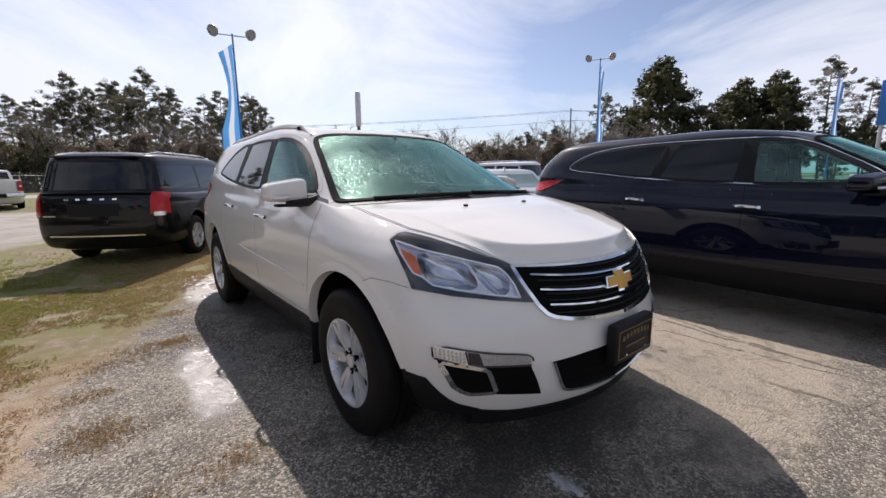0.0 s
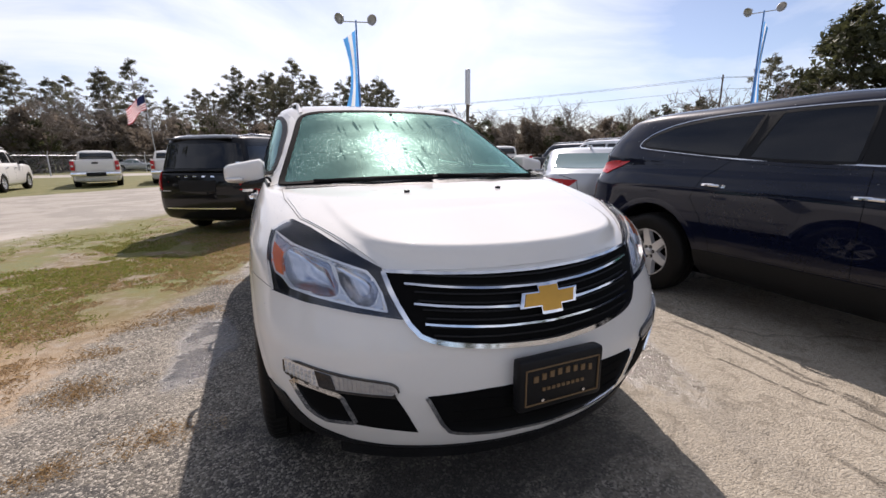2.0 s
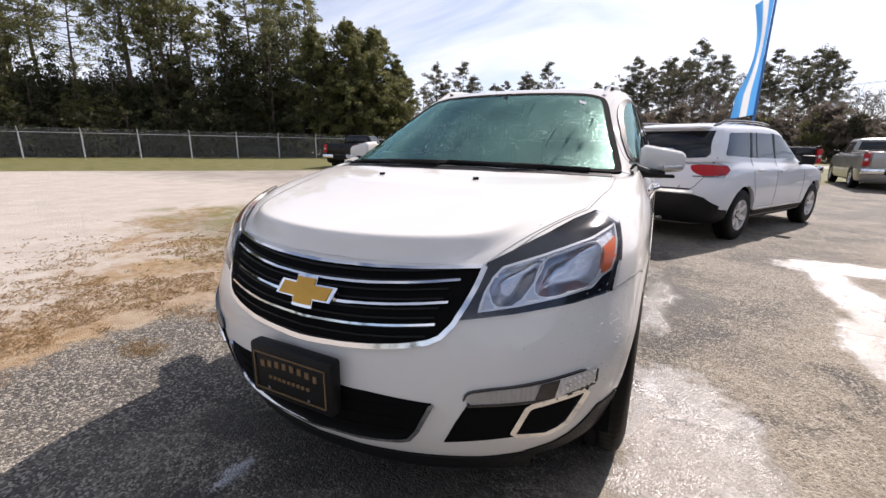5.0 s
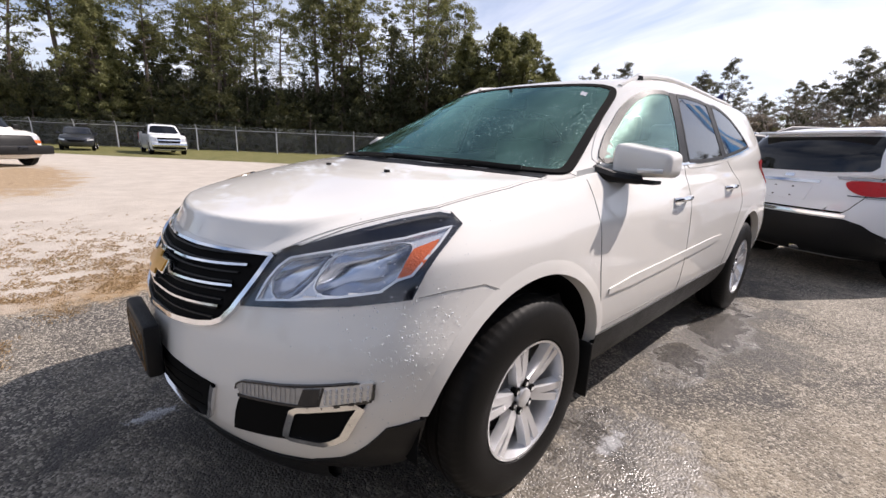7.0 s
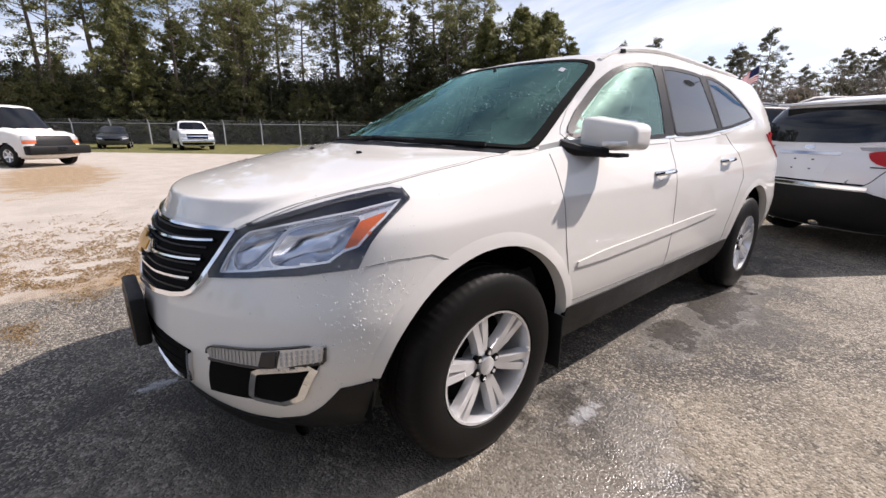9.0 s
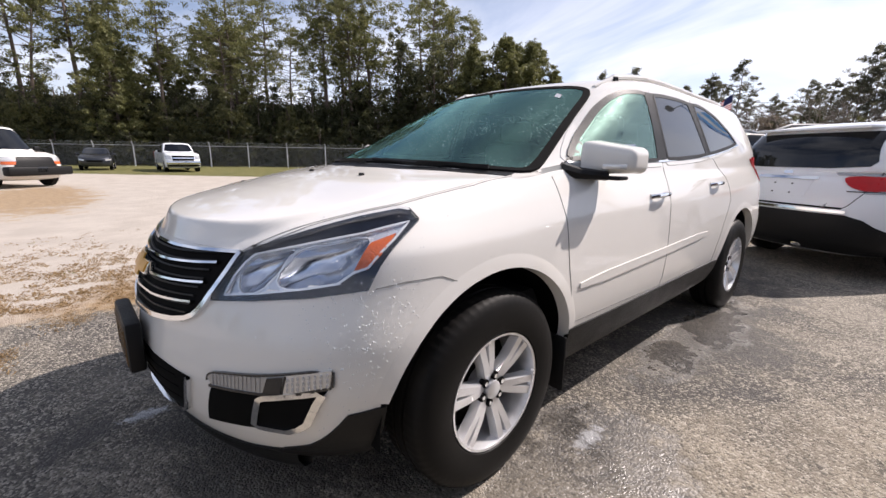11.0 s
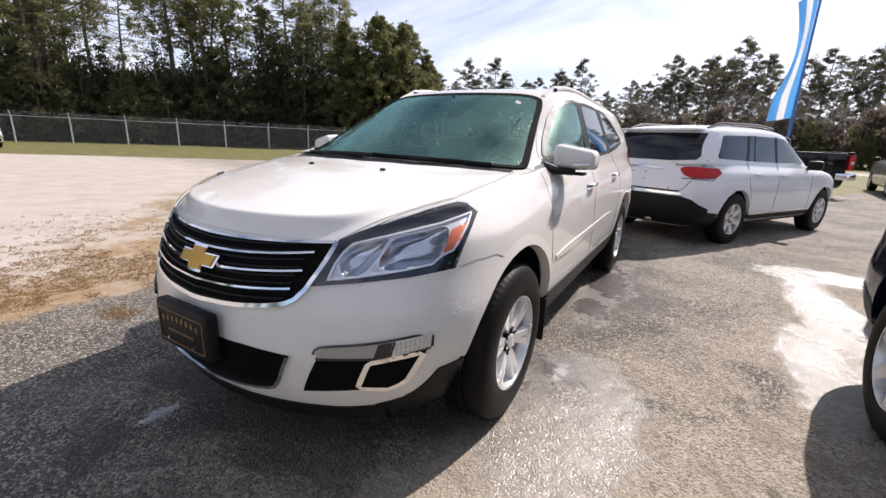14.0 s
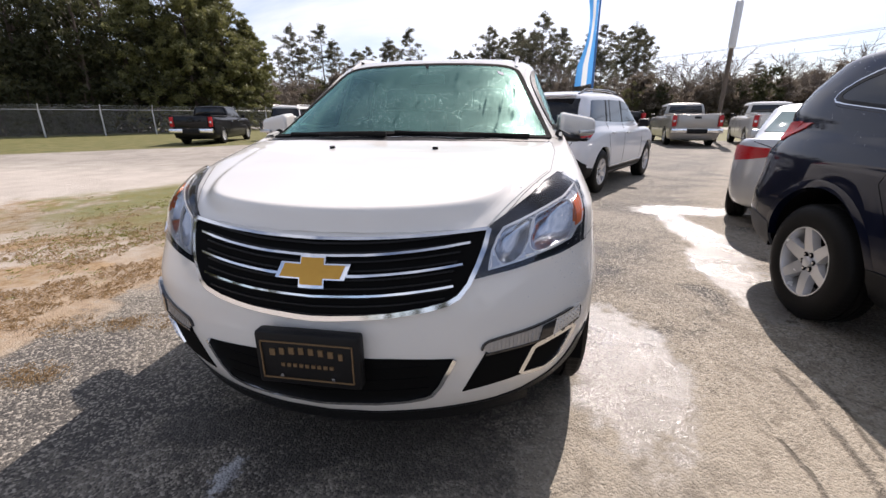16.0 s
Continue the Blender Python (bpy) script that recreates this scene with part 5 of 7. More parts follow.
def minivan(m):
    car = thing("minivan", "glossy black minivan with dark glass standing on dry grass", "car", "", m)
    sh = loft(0.95, 3.08, 1.10, 0.985, 1.76, 0.95, 1.12, 1.10, 1.12, 0.10, 1.15, 4.00, 4.14, 10, 0.25)
    part("body", sh.body((arch_hole(3.08, 0.40),)), BLACKP, car)
    wheel_wells(sh, car, 3.08, 0.40, BLACKP, flare=0.03)
    wheels(car, 3.08, 0.86, "five", 0.345, 0.22, 0.225)
    glaze(sh, car, ([(0.80, 1.14), (1.28, 1.50), (1.45, 1.55), (1.46, 1.14)], [(1.52, 1.55), (2.55, 1.555), (2.58, 1.15), (1.52, 1.14)], [(2.64, 1.555), (3.78, 1.53), (3.86, 1.18), (2.66, 1.15)]))
    rear_panel(sh, "rear_window", [(-0.70, 1.58), (0.70, 1.58), (0.80, 1.17), (-0.80, 1.17)], TINT, car, "dark rear window")
    rear_pair(sh, "tail_light", [(0.92, 1.13), (0.765, 1.13), (0.75, 0.80), (0.92, 0.80)], REDLENS, car, "tall red tail light", 0.014)
    rear_pair(sh, "reverse_lamp", [(0.90, 0.83), (0.79, 0.83), (0.79, 0.77), (0.90, 0.77)], CLEARLENS, car, "", 0.018)
    both(sh, "tail_light", side_loop([(3.84, 1.13), (3.95, 1.13), (3.96, 0.80), (3.87, 0.80)], 1.2), SIDE_L, REDLENS, car, "red tail light", off=0.012, h=0.05)
    for i in range(5):                                             # lettering reduced to bars
        rear_panel(sh, "lettering_bar", [(-0.34 + 0.165 * i, 1.045), (-0.28 + 0.165 * i, 1.045), (-0.28 + 0.165 * i, 1.02), (-0.34 + 0.165 * i, 1.02)], CHROME, car, "", 0.012)
    rear_panel(sh, "plate_recess", [(-0.36, 0.97), (0.36, 0.97), (0.34, 0.78), (-0.34, 0.78)], PLASTIC, car, "", 0.006)
    rear_panel(sh, "model_badge", [(0.72, 0.795), (0.54, 0.795), (0.54, 0.780), (0.72, 0.780)], ALLOY, car, "", 0.012)
    rear_panel(sh, "bumper_trim", [(-0.66, 0.498), (0.66, 0.498), (0.66, 0.478), (-0.66, 0.478)], CHROME, car, "thin chrome bumper strip", 0.014)
    side_gaps(sh, car, ([(1.48, 1.10), (1.48, 0.40)], [(2.62, 1.10), (2.62, 0.40)]))
    handles(sh, car, ((1.35, 0.96), (1.66, 0.96)), BLACKP)
    mirrors(car, 0.60, 1.13, 0.97, BLACKP)
    windshield(sh, car, 0.10, 1.15, 0.985)
    for s in (1, -1):
        bm = bmesh.new()
        pts = [sh.hit(Vector((s * 0.62, 1.5 + 2.3 * t / 6, 3)), Vector(DOWN), 0.0 if t in (0, 6) else 0.03)[0] for t in range(7)]
        tube(bm, pts, 0.018, 6)
        part("roof_rail", bm, ALLOY, car)
    bm = bmesh.new()
    box(bm, (0, 3.93, 1.665), (1.20, 0.16, 0.03), 0.012)
    part("roof_spoiler", bm, BLACKP, car)
    return car


def sedan(m, mat, label, group=""):
    car = thing("sedan", label, "car", group, m)
    sh = loft(0.96, 2.80, 1.12, 0.92, 1.46, 0.80, 0.98, 0.96, 1.06, 0.35, 1.20, 2.45, 3.22, 6, 0.32)
    part("body", sh.body((arch_hole(2.80, 0.40),)), mat, car)
    wheel_wells(sh, car, 2.80, 0.40, mat, flare=0.03, body_w=0.91)
    wheels(car, 2.80, 0.80, "five", 0.335, 0.22, 0.225)
    glaze(sh, car, ([(0.80, 1.0), (1.25, 1.28), (1.55, 1.33), (1.58, 0.99)], [(1.65, 1.33), (2.25, 1.30), (2.62, 1.06), (1.66, 0.99)]), SKYGLASS)
    rear_panel(sh, "rear_window", [(-0.58, 1.34), (0.58, 1.34), (0.68, 1.10), (-0.68, 1.10)], SKYGLASS, car, "pale reflecting rear window")
    rear_pair(sh, "tail_light", [(0.82, 0.97), (0.40, 0.955), (0.52, 0.86), (0.82, 0.80)], REDLENS, car, "wide red tail light", 0.012)
    both(sh, "tail_light", side_loop([(3.42, 0.965), (3.60, 0.97), (3.62, 0.83), (3.52, 0.84)], 1.2), SIDE_L, REDLENS, car, "red tail light", off=0.012, h=0.05)
    for s in (1, -1):
        part("trunk_gap", sh.strip([Vector((s * x, 6, z)) for x, z in ((0.66, 1.02), (0.42, 0.95), (0.40, 0.80), (0.36, 0.735), (0.0, 0.73))], REAR, 0.010, 0.002, 0.05, 0.001), DARK, car)
    side_gaps(sh, car, ([(1.62, 0.95), (1.62, 0.38)], [(0.50, 0.92), (0.50, 0.38)], [(2.55, 0.95), (2.42, 0.6)]))
    handles(sh, car, ((1.45, 0.84), (2.35, 0.86)), CHROME)
    mirrors(car, 0.75, 1.0, 0.88, mat)
    windshield(sh, car, 0.35, 1.20, 0.92)
    bm = bmesh.new()
    box(bm, (0.0, 2.30, 1.46), (0.035, 0.13, 0.05), 0.012)
    part("roof_antenna", bm, mat, car)
    return car


def hatchback(m, mat, label):
    car = thing("hatchback", label, "car", "", m)
    sh = loft(0.90, 2.65, 0.85, 0.90, 1.50, 0.82, 1.02, 1.0, 1.0, 0.25, 1.05, 2.95, 3.35, 6, 0.32, 64, 3)
    part("body", sh.body((arch_hole(2.65, 0.39),)), mat, car)
    wheels(car, 2.65, 0.79, "five", 0.325, 0.21, 0.21)
    glaze(sh, car, ([(0.72, 1.04), (1.20, 1.32), (1.5, 1.36), (1.5, 1.03)], [(1.58, 1.36), (2.3, 1.34), (2.5, 1.05), (1.58, 1.03)]))
    windshield(sh, car, 0.25, 1.05, 0.90, TINT)
    for s in (1, -1):
        part("headlight", sh.panel(front_loop([(s * 0.84, 0.76), (s * 0.52, 0.70), (s * 0.55, 0.62), (s * 0.84, 0.66)], -3), FRONT, 0.01, 0.05), CLEARLENS, car)
    part("grille", sh.panel(front_loop([(-0.45, 0.66), (0.45, 0.66), (0.38, 0.54), (-0.38, 0.54)], -3), FRONT, 0.008, 0.06), DARK, car)
    mirrors(car, 0.65, 1.05, 0.86, mat)
    return car


def tahoe(m, mat, label):
    car = thing("suv", label, "car", "", m)
    sh = loft(0.98, 2.95, 1.20, 1.0, 1.90, 1.08, 1.22, 1.22, 1.24, 0.30, 1.05, 3.98, 4.10, 12, 0.15, 72, 3)
    part("body", sh.body((arch_hole(2.95, 0.43),)), mat, car)
    wheel_wells(sh, car, 2.95, 0.43, mat, flare=0.03)
    wheels(car, 2.95, 0.87, "five", 0.40, 0.235, 0.26)
    glaze(sh, car, ([(0.80, 1.26), (1.15, 1.66), (1.5, 1.73), (1.5, 1.25)], [(1.58, 1.735), (2.45, 1.735), (2.45, 1.26), (1.58, 1.25)], [(2.55, 1.735), (3.70, 1.70), (3.80, 1.28), (2.55, 1.26)]))
    rear_panel(sh, "rear_window", [(-0.76, 1.74), (0.76, 1.74), (0.84, 1.28), (-0.84, 1.28)], TINT, car, "dark rear window")
    rear_pair(sh, "tail_light", [(0.935, 1.24), (0.82, 1.24), (0.82, 0.92), (0.935, 0.92)], REDLENS, car, "red tail light", 0.014)
    both(sh, "tail_light", side_loop([(3.84, 1.24), (3.95, 1.24), (3.96, 0.92), (3.87, 0.92)], 1.2), SIDE_L, REDLENS, car, "red tail light", off=0.012, h=0.06)
    rear_panel(sh, "bumper_gap", [(-0.84, 0.735), (0.84, 0.735), (0.84, 0.715), (-0.84, 0.715)], DARK, car, "", 0.004)
    rear_panel(sh, "plate_recess", [(-0.26, 0.64), (0.26, 0.64), (0.26, 0.50), (-0.26, 0.50)], PLASTIC, car, "", 0.006)
    mirrors(car, 0.72, 1.28, 0.98, PLASTIC)
    windshield(sh, car, 0.30, 1.05, 1.0)
    handles(sh, car, ((1.38, 1.06), (2.32, 1.06)), CHROME)
    side_gaps(sh, car, ([(1.54, 1.22), (1.54, 0.45)], [(2.5, 1.22), (2.46, 0.6)], [(0.55, 1.2), (0.55, 0.45)]))
    for s in (1, -1):
        bm = bmesh.new()
        tube(bm, [(s * 0.70, 1.3, 1.87), (s * 0.70, 1.5, 1.93), (s * 0.70, 3.5, 1.93), (s * 0.70, 3.7, 1.87)], 0.02, 6)
        part("roof_rail", bm, ALLOY, car)
    return car


def pickup(m, mat, label, bumper=None, group="pickups", facing=False):
    """A crew-cab pickup: cab, bed with tailgate, step bumper."""
    car = thing("pickup_truck", label, "car", group, m)
    fo, wb, ro, w = 0.98, 3.65, 1.20, 1.0
    sh = loft(fo, wb, ro, w, 1.86, 1.12, 1.25, 1.24, 1.32, 0.35, 1.0, 2.55, 2.62, 14, 0.12, 84, 3)
    part("body", sh.body((arch_hole(wb, 0.45),)), mat, car)
    wheel_wells(sh, car, wb, 0.45, mat, flare=0.03)
    wheels(car, wb, 0.87, "six", 0.405, 0.235, 0.265)
    glaze(sh, car, ([(0.78, 1.28), (1.08, 1.64), (1.45, 1.70), (1.45, 1.27)], [(1.53, 1.70), (2.35, 1.69), (2.42, 1.28), (1.53, 1.27)]))
    windshield(sh, car, 0.35, 1.0, w)
    part("cab_window", sh.panel([Vector((x, 3.2, z)) for x, z in [(-0.66, 1.71), (0.66, 1.71), (0.72, 1.40), (-0.72, 1.40)]], REAR, 0.006, 0.08), TINT, car, "dark rear cab window")
    for s in (1, -1):                                              # bed rails standing over the deck
        bm = bmesh.new()
        box(bm, (s * 0.90, (2.72 + wb + ro - 0.05) / 2, 1.335), (0.10, wb + ro - 0.05 - 2.72, 0.06), 0.015)
        part("bed_rail", bm, mat if mat is not BLACKP else PLASTIC, car)
    bm = bmesh.new()
    box(bm, (0, wb + ro - 0.035, 1.06), (1.50, 0.07, 0.54), 0.02)
    tg = part("tailgate", bm, mat, car)
    bm = bmesh.new()
    box(bm, (0, wb + ro + 0.004, 1.20), (0.26, 0.02, 0.09), 0.01)
    part("tailgate_handle", bm, PLASTIC, tg, "black tailgate handle")
    for s in (1, -1):
        bm = bmesh.new()
        box(bm, (s * 0.875, wb + ro - 0.03, 1.06), (0.17, 0.09, 0.44), 0.02)
        part("tail_light", bm, REDLENS, car, "red tail light")
        bm = bmesh.new()
        box(bm, (s * 0.885, wb + ro + 0.016, 1.05), (0.10, 0.02, 0.09), 0.01)
        part("reverse_lamp", bm, CLEARLENS, car)
    for s in (1, -1):
        bm = bmesh.new()
        box(bm, (s * 0.68, wb + ro + 0.08, 0.66), (0.60, 0.16, 0.20), 0.03)
        part("rear_bumper", bm, bumper or CHROME, car, "chrome step bumper")
    bm = bmesh.new()
    box(bm, (0, wb + ro + 0.05, 0.64), (0.78, 0.14, 0.18), 0.02)
    part("bumper_step", bm, PLASTIC, car)
    mirrors(car, 0.72, 1.30, 0.98, PLASTIC)
    handles(sh, car, ((1.35, 1.08), (2.25, 1.08)), CHROME if mat is not WHITE else WHITE)
    side_gaps(sh, car, ([(1.49, 1.24), (1.49, 0.5)], [(2.50, 1.24), (2.50, 0.5)], [(0.55, 1.2), (0.55, 0.5)], [(2.68, 1.30), (2.68, 0.5)]))
    if facing:
        part("grille", sh.panel(front_loop([(-0.62, 1.03), (0.62, 1.03), (0.58, 0.72), (-0.58, 0.72)], -3), FRONT, 0.01, 0.07), DARK, car, "dark grille with chrome bar")
        part("grille_bar", sh.strip(front_loop([(-0.62, 0.88), (0.62, 0.88)], -3), FRONT, 0.09, 0.02, 0.1), CHROME, car)
        for s in (1, -1):
            part("headlight", sh.panel(front_loop([(s * 0.94, 1.04), (s * 0.66, 1.03), (s * 0.66, 0.80), (s * 0.93, 0.82)], -3), FRONT, 0.012, 0.07), CLEARLENS, car)
        bm = bmesh.new()
        box(bm, (0, -fo - 0.04, 0.60), (1.86, 0.22, 0.20), 0.05)
        part("front_bumper", bm, CHROME, car)
        part("air_dam", sh.panel(front_loop([(-0.9, 0.48), (0.9, 0.48), (0.85, 0.27), (-0.85, 0.27)], -3), FRONT, 0.01, 0.08), PLASTIC, car)
    return car


def cargo_van(m):
    car = thing("cargo_van", "white cargo van with black bumper and grille", "van", "", m)
    fo, wb, ro, w = 0.85, 3.43, 1.25, 1.0
    sh = loft(fo, wb, ro, w, 2.06, 1.05, 1.20, 1.20, 1.24, 0.05, 0.75, 4.55, 4.62, 10, 0.15, 84, 3)
    part("body", sh.body((arch_hole(wb, 0.42),)), WHITE, car)
    wheel_wells(sh, car, wb, 0.42, WHITE, flare=0.03)
    wheels(car, wb, 0.86, "five", 0.38, 0.21, 0.245)
    windshield(sh, car, 0.05, 0.75, w)
    glaze(sh, car, ([(0.50, 1.24), (0.82, 1.75), (1.20, 1.80), (1.25, 1.23)],))
    part("grille", sh.panel(front_loop([(-0.52, 1.02), (0.52, 1.02), (0.66, 0.70), (-0.66, 0.70)], -3), FRONT, 0.012, 0.06), PLASTIC, car, "black grille")
    for s in (1, -1):
        part("headlight", sh.panel(front_loop([(s * 0.86, 1.02), (s * 0.56, 1.02), (s * 0.56, 0.88), (s * 0.88, 0.88)], -3), FRONT, 0.014, 0.06), CLEARLENS, car)
        part("turn_signal", sh.panel(front_loop([(s * 0.89, 0.87), (s * 0.57, 0.87), (s * 0.60, 0.77), (s * 0.90, 0.77)], -3), FRONT, 0.014, 0.06), AMBER, car, "amber turn signal")
    bm = bmesh.new()
    box(bm, (0, -fo - 0.02, 0.56), (1.98, 0.30, 0.30), 0.06)
    part("front_bumper", bm, PLASTIC, car, "black front bumper")
    bm = bmesh.new()
    box(bm, (0, -fo - 0.16, 0.60), (0.32, 0.02, 0.16), 0.005)
    part("plate_blank", bm, GLOSSBLK, car)
    mirrors(car, 0.55, 1.30, 0.98, PLASTIC)
    side_gaps(sh, car, ([(1.30, 1.22), (1.30, 0.40)], [(1.36, 1.9), (1.36, 0.4)], [(0.40, 1.16), (0.45, 0.45)]))
    handles(sh, car, ((1.20, 1.02),), PLASTIC)
    return car


# ---- ground ----
class Nodes:
    """Short hand for node arithmetic."""

    def __init__(self, nt):
        self.N, self.L = nt.nodes, nt.links

    def put(self, sock, v):
        if isinstance(v, (int, float)):
            sock.default_value = v
        elif isinstance(v, tuple):
            sock.default_value = (*v, 1) if len(v) == 3 and len(sock.default_value) == 4 else v
        else:
            self.L.new(v, sock)

    def m(self, op, a, b=0.0, c=0.0, clamp=False):
        n = self.N.new("ShaderNodeMath")
        n.operation, n.use_clamp = op, clamp
        for s, v in zip(n.inputs, (a, b, c)):
            self.put(s, v)
        return n.outputs[0]

    def step(self, v, lo, hi):
        n = self.N.new("ShaderNodeMapRange")
        n.interpolation_type = "SMOOTHSTEP"
        self.put(n.inputs["Value"], v)
        n.inputs["From Min"].default_value, n.inputs["From Max"].default_value = lo, hi
        return n.outputs[0]

    def noise(self, vec, scale, detail=4, rough=0.55, dist=0.0):
        n = self.N.new("ShaderNodeTexNoise")
        self.put(n.inputs["Vector"], vec)
        n.inputs["Scale"].default_value, n.inputs["Detail"].default_value = scale, detail
        n.inputs["Roughness"].default_value, n.inputs["Distortion"].default_value = rough, dist
        return n.outputs["Fac"]

    def cells(self, vec, scale, feature="F1", out="Distance"):
        n = self.N.new("ShaderNodeTexVoronoi")
        n.feature = feature
        self.put(n.inputs["Vector"], vec)
        n.inputs["Scale"].default_value = scale
        return n.outputs[out]

    def mix(self, f, a, b):
        n = self.N.new("ShaderNodeMix")
        n.data_type = "RGBA"
        self.put(n.inputs["Factor"], f)
        self.put(n.inputs["A"], a)
        self.put(n.inputs["B"], b)
        return n.outputs["Result"]


def ground_mat():
    m = bpy.data.materials.new("lot_ground")
    nt, N, L = node_tree(m)
    k = Nodes(nt)
    out, p = N.new("ShaderNodeOutputMaterial"), N.new("ShaderNodeBsdfPrincipled")
    L.new(p.outputs[0], out.inputs["Surface"])
    pos = N.new("ShaderNodeTexCoord").outputs["Object"]
    sep = N.new("ShaderNodeSeparateXYZ")
    L.new(pos, sep.inputs[0])
    x0, y0 = sep.outputs["X"], sep.outputs["Y"]
    big, mid, fine = k.noise(pos, 0.35, 5), k.noise(pos, 1.6, 6, 0.6, 0.3), k.noise(pos, 9.0, 6, 0.65)
    grit, grain = k.cells(pos, 105), k.noise(pos, 160, 3)
    # wander the edges
    wob = k.m("MULTIPLY_ADD", k.m("SUBTRACT", mid, 0.5), 1.1, k.m("MULTIPLY", k.m("SUBTRACT", fine, 0.5), 0.7))
    x = k.m("ADD", x0, wob)
    y = k.m("ADD", y0, k.m("MULTIPLY", k.m("SUBTRACT", big, 0.5), 1.6))
    ymx = lambda v: k.m("MAXIMUM", v, 0.0)
    # asphalt right of a slanting edge
    asph = k.step(k.m("SUBTRACT", x, k.m("MULTIPLY_ADD", ymx(k.m("SUBTRACT", y0, 1.5)), 0.5, -2.25)), -0.12, 0.12)
    # pale sandy lot
    g1 = k.m("SUBTRACT", k.m("MULTIPLY_ADD", k.m("ADD", y, 1.41), -1.22, -2.45), x)
    g2 = k.m("SUBTRACT", k.m("MULTIPLY_ADD", k.m("SUBTRACT", y, 5.0), 0.6, -6.3), x)
    lot = k.step(k.m("MAXIMUM", g1, g2), -0.5, 0.7)
    far = k.step(k.m("SUBTRACT", y, k.m("MINIMUM", k.m("ADD", x, 28.5), 22.5)), -0.5, 0.6)
    road = k.m("MULTIPLY", k.step(y, 41, 42), k.m("SUBTRACT", 1.0, k.step(y, 49, 50)))
    # colours
    a_col = k.mix(k.step(mid, 0.3, 0.75), (0.115, 0.103, 0.086), (0.205, 0.181, 0.147))
    a_col = k.mix(k.step(fine, 0.45, 0.72), a_col, (0.245, 0.218, 0.174))
    patch = k.noise(pos, 0.85, 7, 0.6, 0.9)
    a_col = k.mix(k.m("MULTIPLY", k.step(patch, 0.50, 0.42), 0.65), a_col, (0.072, 0.068, 0.064))
    a_col = k.mix(k.m("MULTIPLY", k.step(patch, 0.53, 0.60), 0.55), a_col, (0.29, 0.258, 0.21))
    chip = N.new("ShaderNodeSeparateColor")
    L.new(k.cells(pos, 105, "F1", "Color"), chip.inputs[0])
    stone = chip.outputs[0]
    a_col = k.mix(k.m("MULTIPLY", k.step(stone, 0.62, 0.95), 0.75), a_col, (0.50, 0.45, 0.375))
    a_col = k.mix(k.m("MULTIPLY", k.step(stone, 0.40, 0.05), 0.65), a_col, (0.028, 0.026, 0.025))
    tan = k.m("MULTIPLY", k.step(k.m("SUBTRACT", x, k.m("MULTIPLY", y0, 0.5)), 0.6, 1.4), k.step(k.m("MULTIPLY_ADD", big, 0.6, k.m("MULTIPLY", mid, 0.5)), 0.30, 0.50))
    c_col = k.mix(k.step(fine, 0.3, 0.7), (0.37, 0.32, 0.25), (0.29, 0.252, 0.196))
    front = k.step(y0, 0.5, -0.7)
    c_col = k.mix(k.m("MULTIPLY", front, 0.6), c_col, (0.42, 0.366, 0.283))
    loose = k.m("SUBTRACT", 1.0, k.m("MULTIPLY", front, 0.65))
    c_col = k.mix(k.m("MULTIPLY", k.m("MULTIPLY", k.step(stone, 0.70, 0.95), 0.6), loose), c_col, (0.52, 0.475, 0.41))
    c_col = k.mix(k.m("MULTIPLY", k.m("MULTIPLY", k.step(stone, 0.36, 0.05), 0.7), loose), c_col, (0.085, 0.075, 0.062))
    crust = k.m("MULTIPLY", k.m("MULTIPLY", tan, 0.9), k.step(k.m("MULTIPLY_ADD", front, 0.08, k.noise(pos, 1.4, 8, 0.64, 0.5)), 0.37, 0.46))
    crust = k.m("MULTIPLY", crust, k.m("SUBTRACT", 1.0, k.m("MULTIPLY", k.step(k.m("ADD", y0, k.m("MULTIPLY", wob, 0.6)), -1.42, -1.62), 0.8)))
    # old wheel ruts pressed into the dirt
    def rut(cx, lean, y_lo, y_hi, wide):
        bend = k.m("ADD", k.m("MULTIPLY_ADD", y0, lean, cx), k.m("MULTIPLY", k.m("SUBTRACT", mid, 0.5), 0.22))
        off = k.m("ABSOLUTE", k.m("SUBTRACT", x0, bend))
        span = k.m("MULTIPLY", k.step(y0, y_lo, y_lo + 0.2), k.step(y0, y_hi, y_hi - 0.3))
        return k.m("MULTIPLY", k.m("MULTIPLY", k.step(off, wide, wide * 0.25), span), k.step(fine, 0.36, 0.52))
    ruts = k.m("MAXIMUM", k.m("MAXIMUM", rut(2.04, 0.08, -2.6, 0.3, 0.030), rut(1.40, 0.05, -2.3, -1.1, 0.026)), k.m("MAXIMUM", rut(2.20, 0.20, -2.4, 0.1, 0.020), rut(1.72, -0.05, -2.2, -0.2, 0.018)))
    lumps = k.noise(pos, 5.0, 8, 0.7, 1.2)
    c_col = k.mix(k.m("MULTIPLY", k.step(lumps, 0.48, 0.40), 0.55), c_col, (0.20, 0.168, 0.125))
    c_col = k.mix(k.m("MULTIPLY", ruts, 0.75), c_col, (0.075, 0.062, 0.048))
    a_col = k.mix(crust, a_col, c_col)
    crack = k.m("MULTIPLY", k.step(k.cells(k_warp(k, pos), 0.42, "DISTANCE_TO_EDGE"), 0.006, 0.0), k.step(k.m("MULTIPLY_ADD", x0, 0.08, big), 0.62, 0.75))
    a_col = k.mix(k.m("MULTIPLY", crack, 0.45), a_col, (0.06, 0.052, 0.045))
    s_col = k.mix(k.step(mid, 0.3, 0.7), (0.51, 0.46, 0.40), (0.43, 0.382, 0.33))
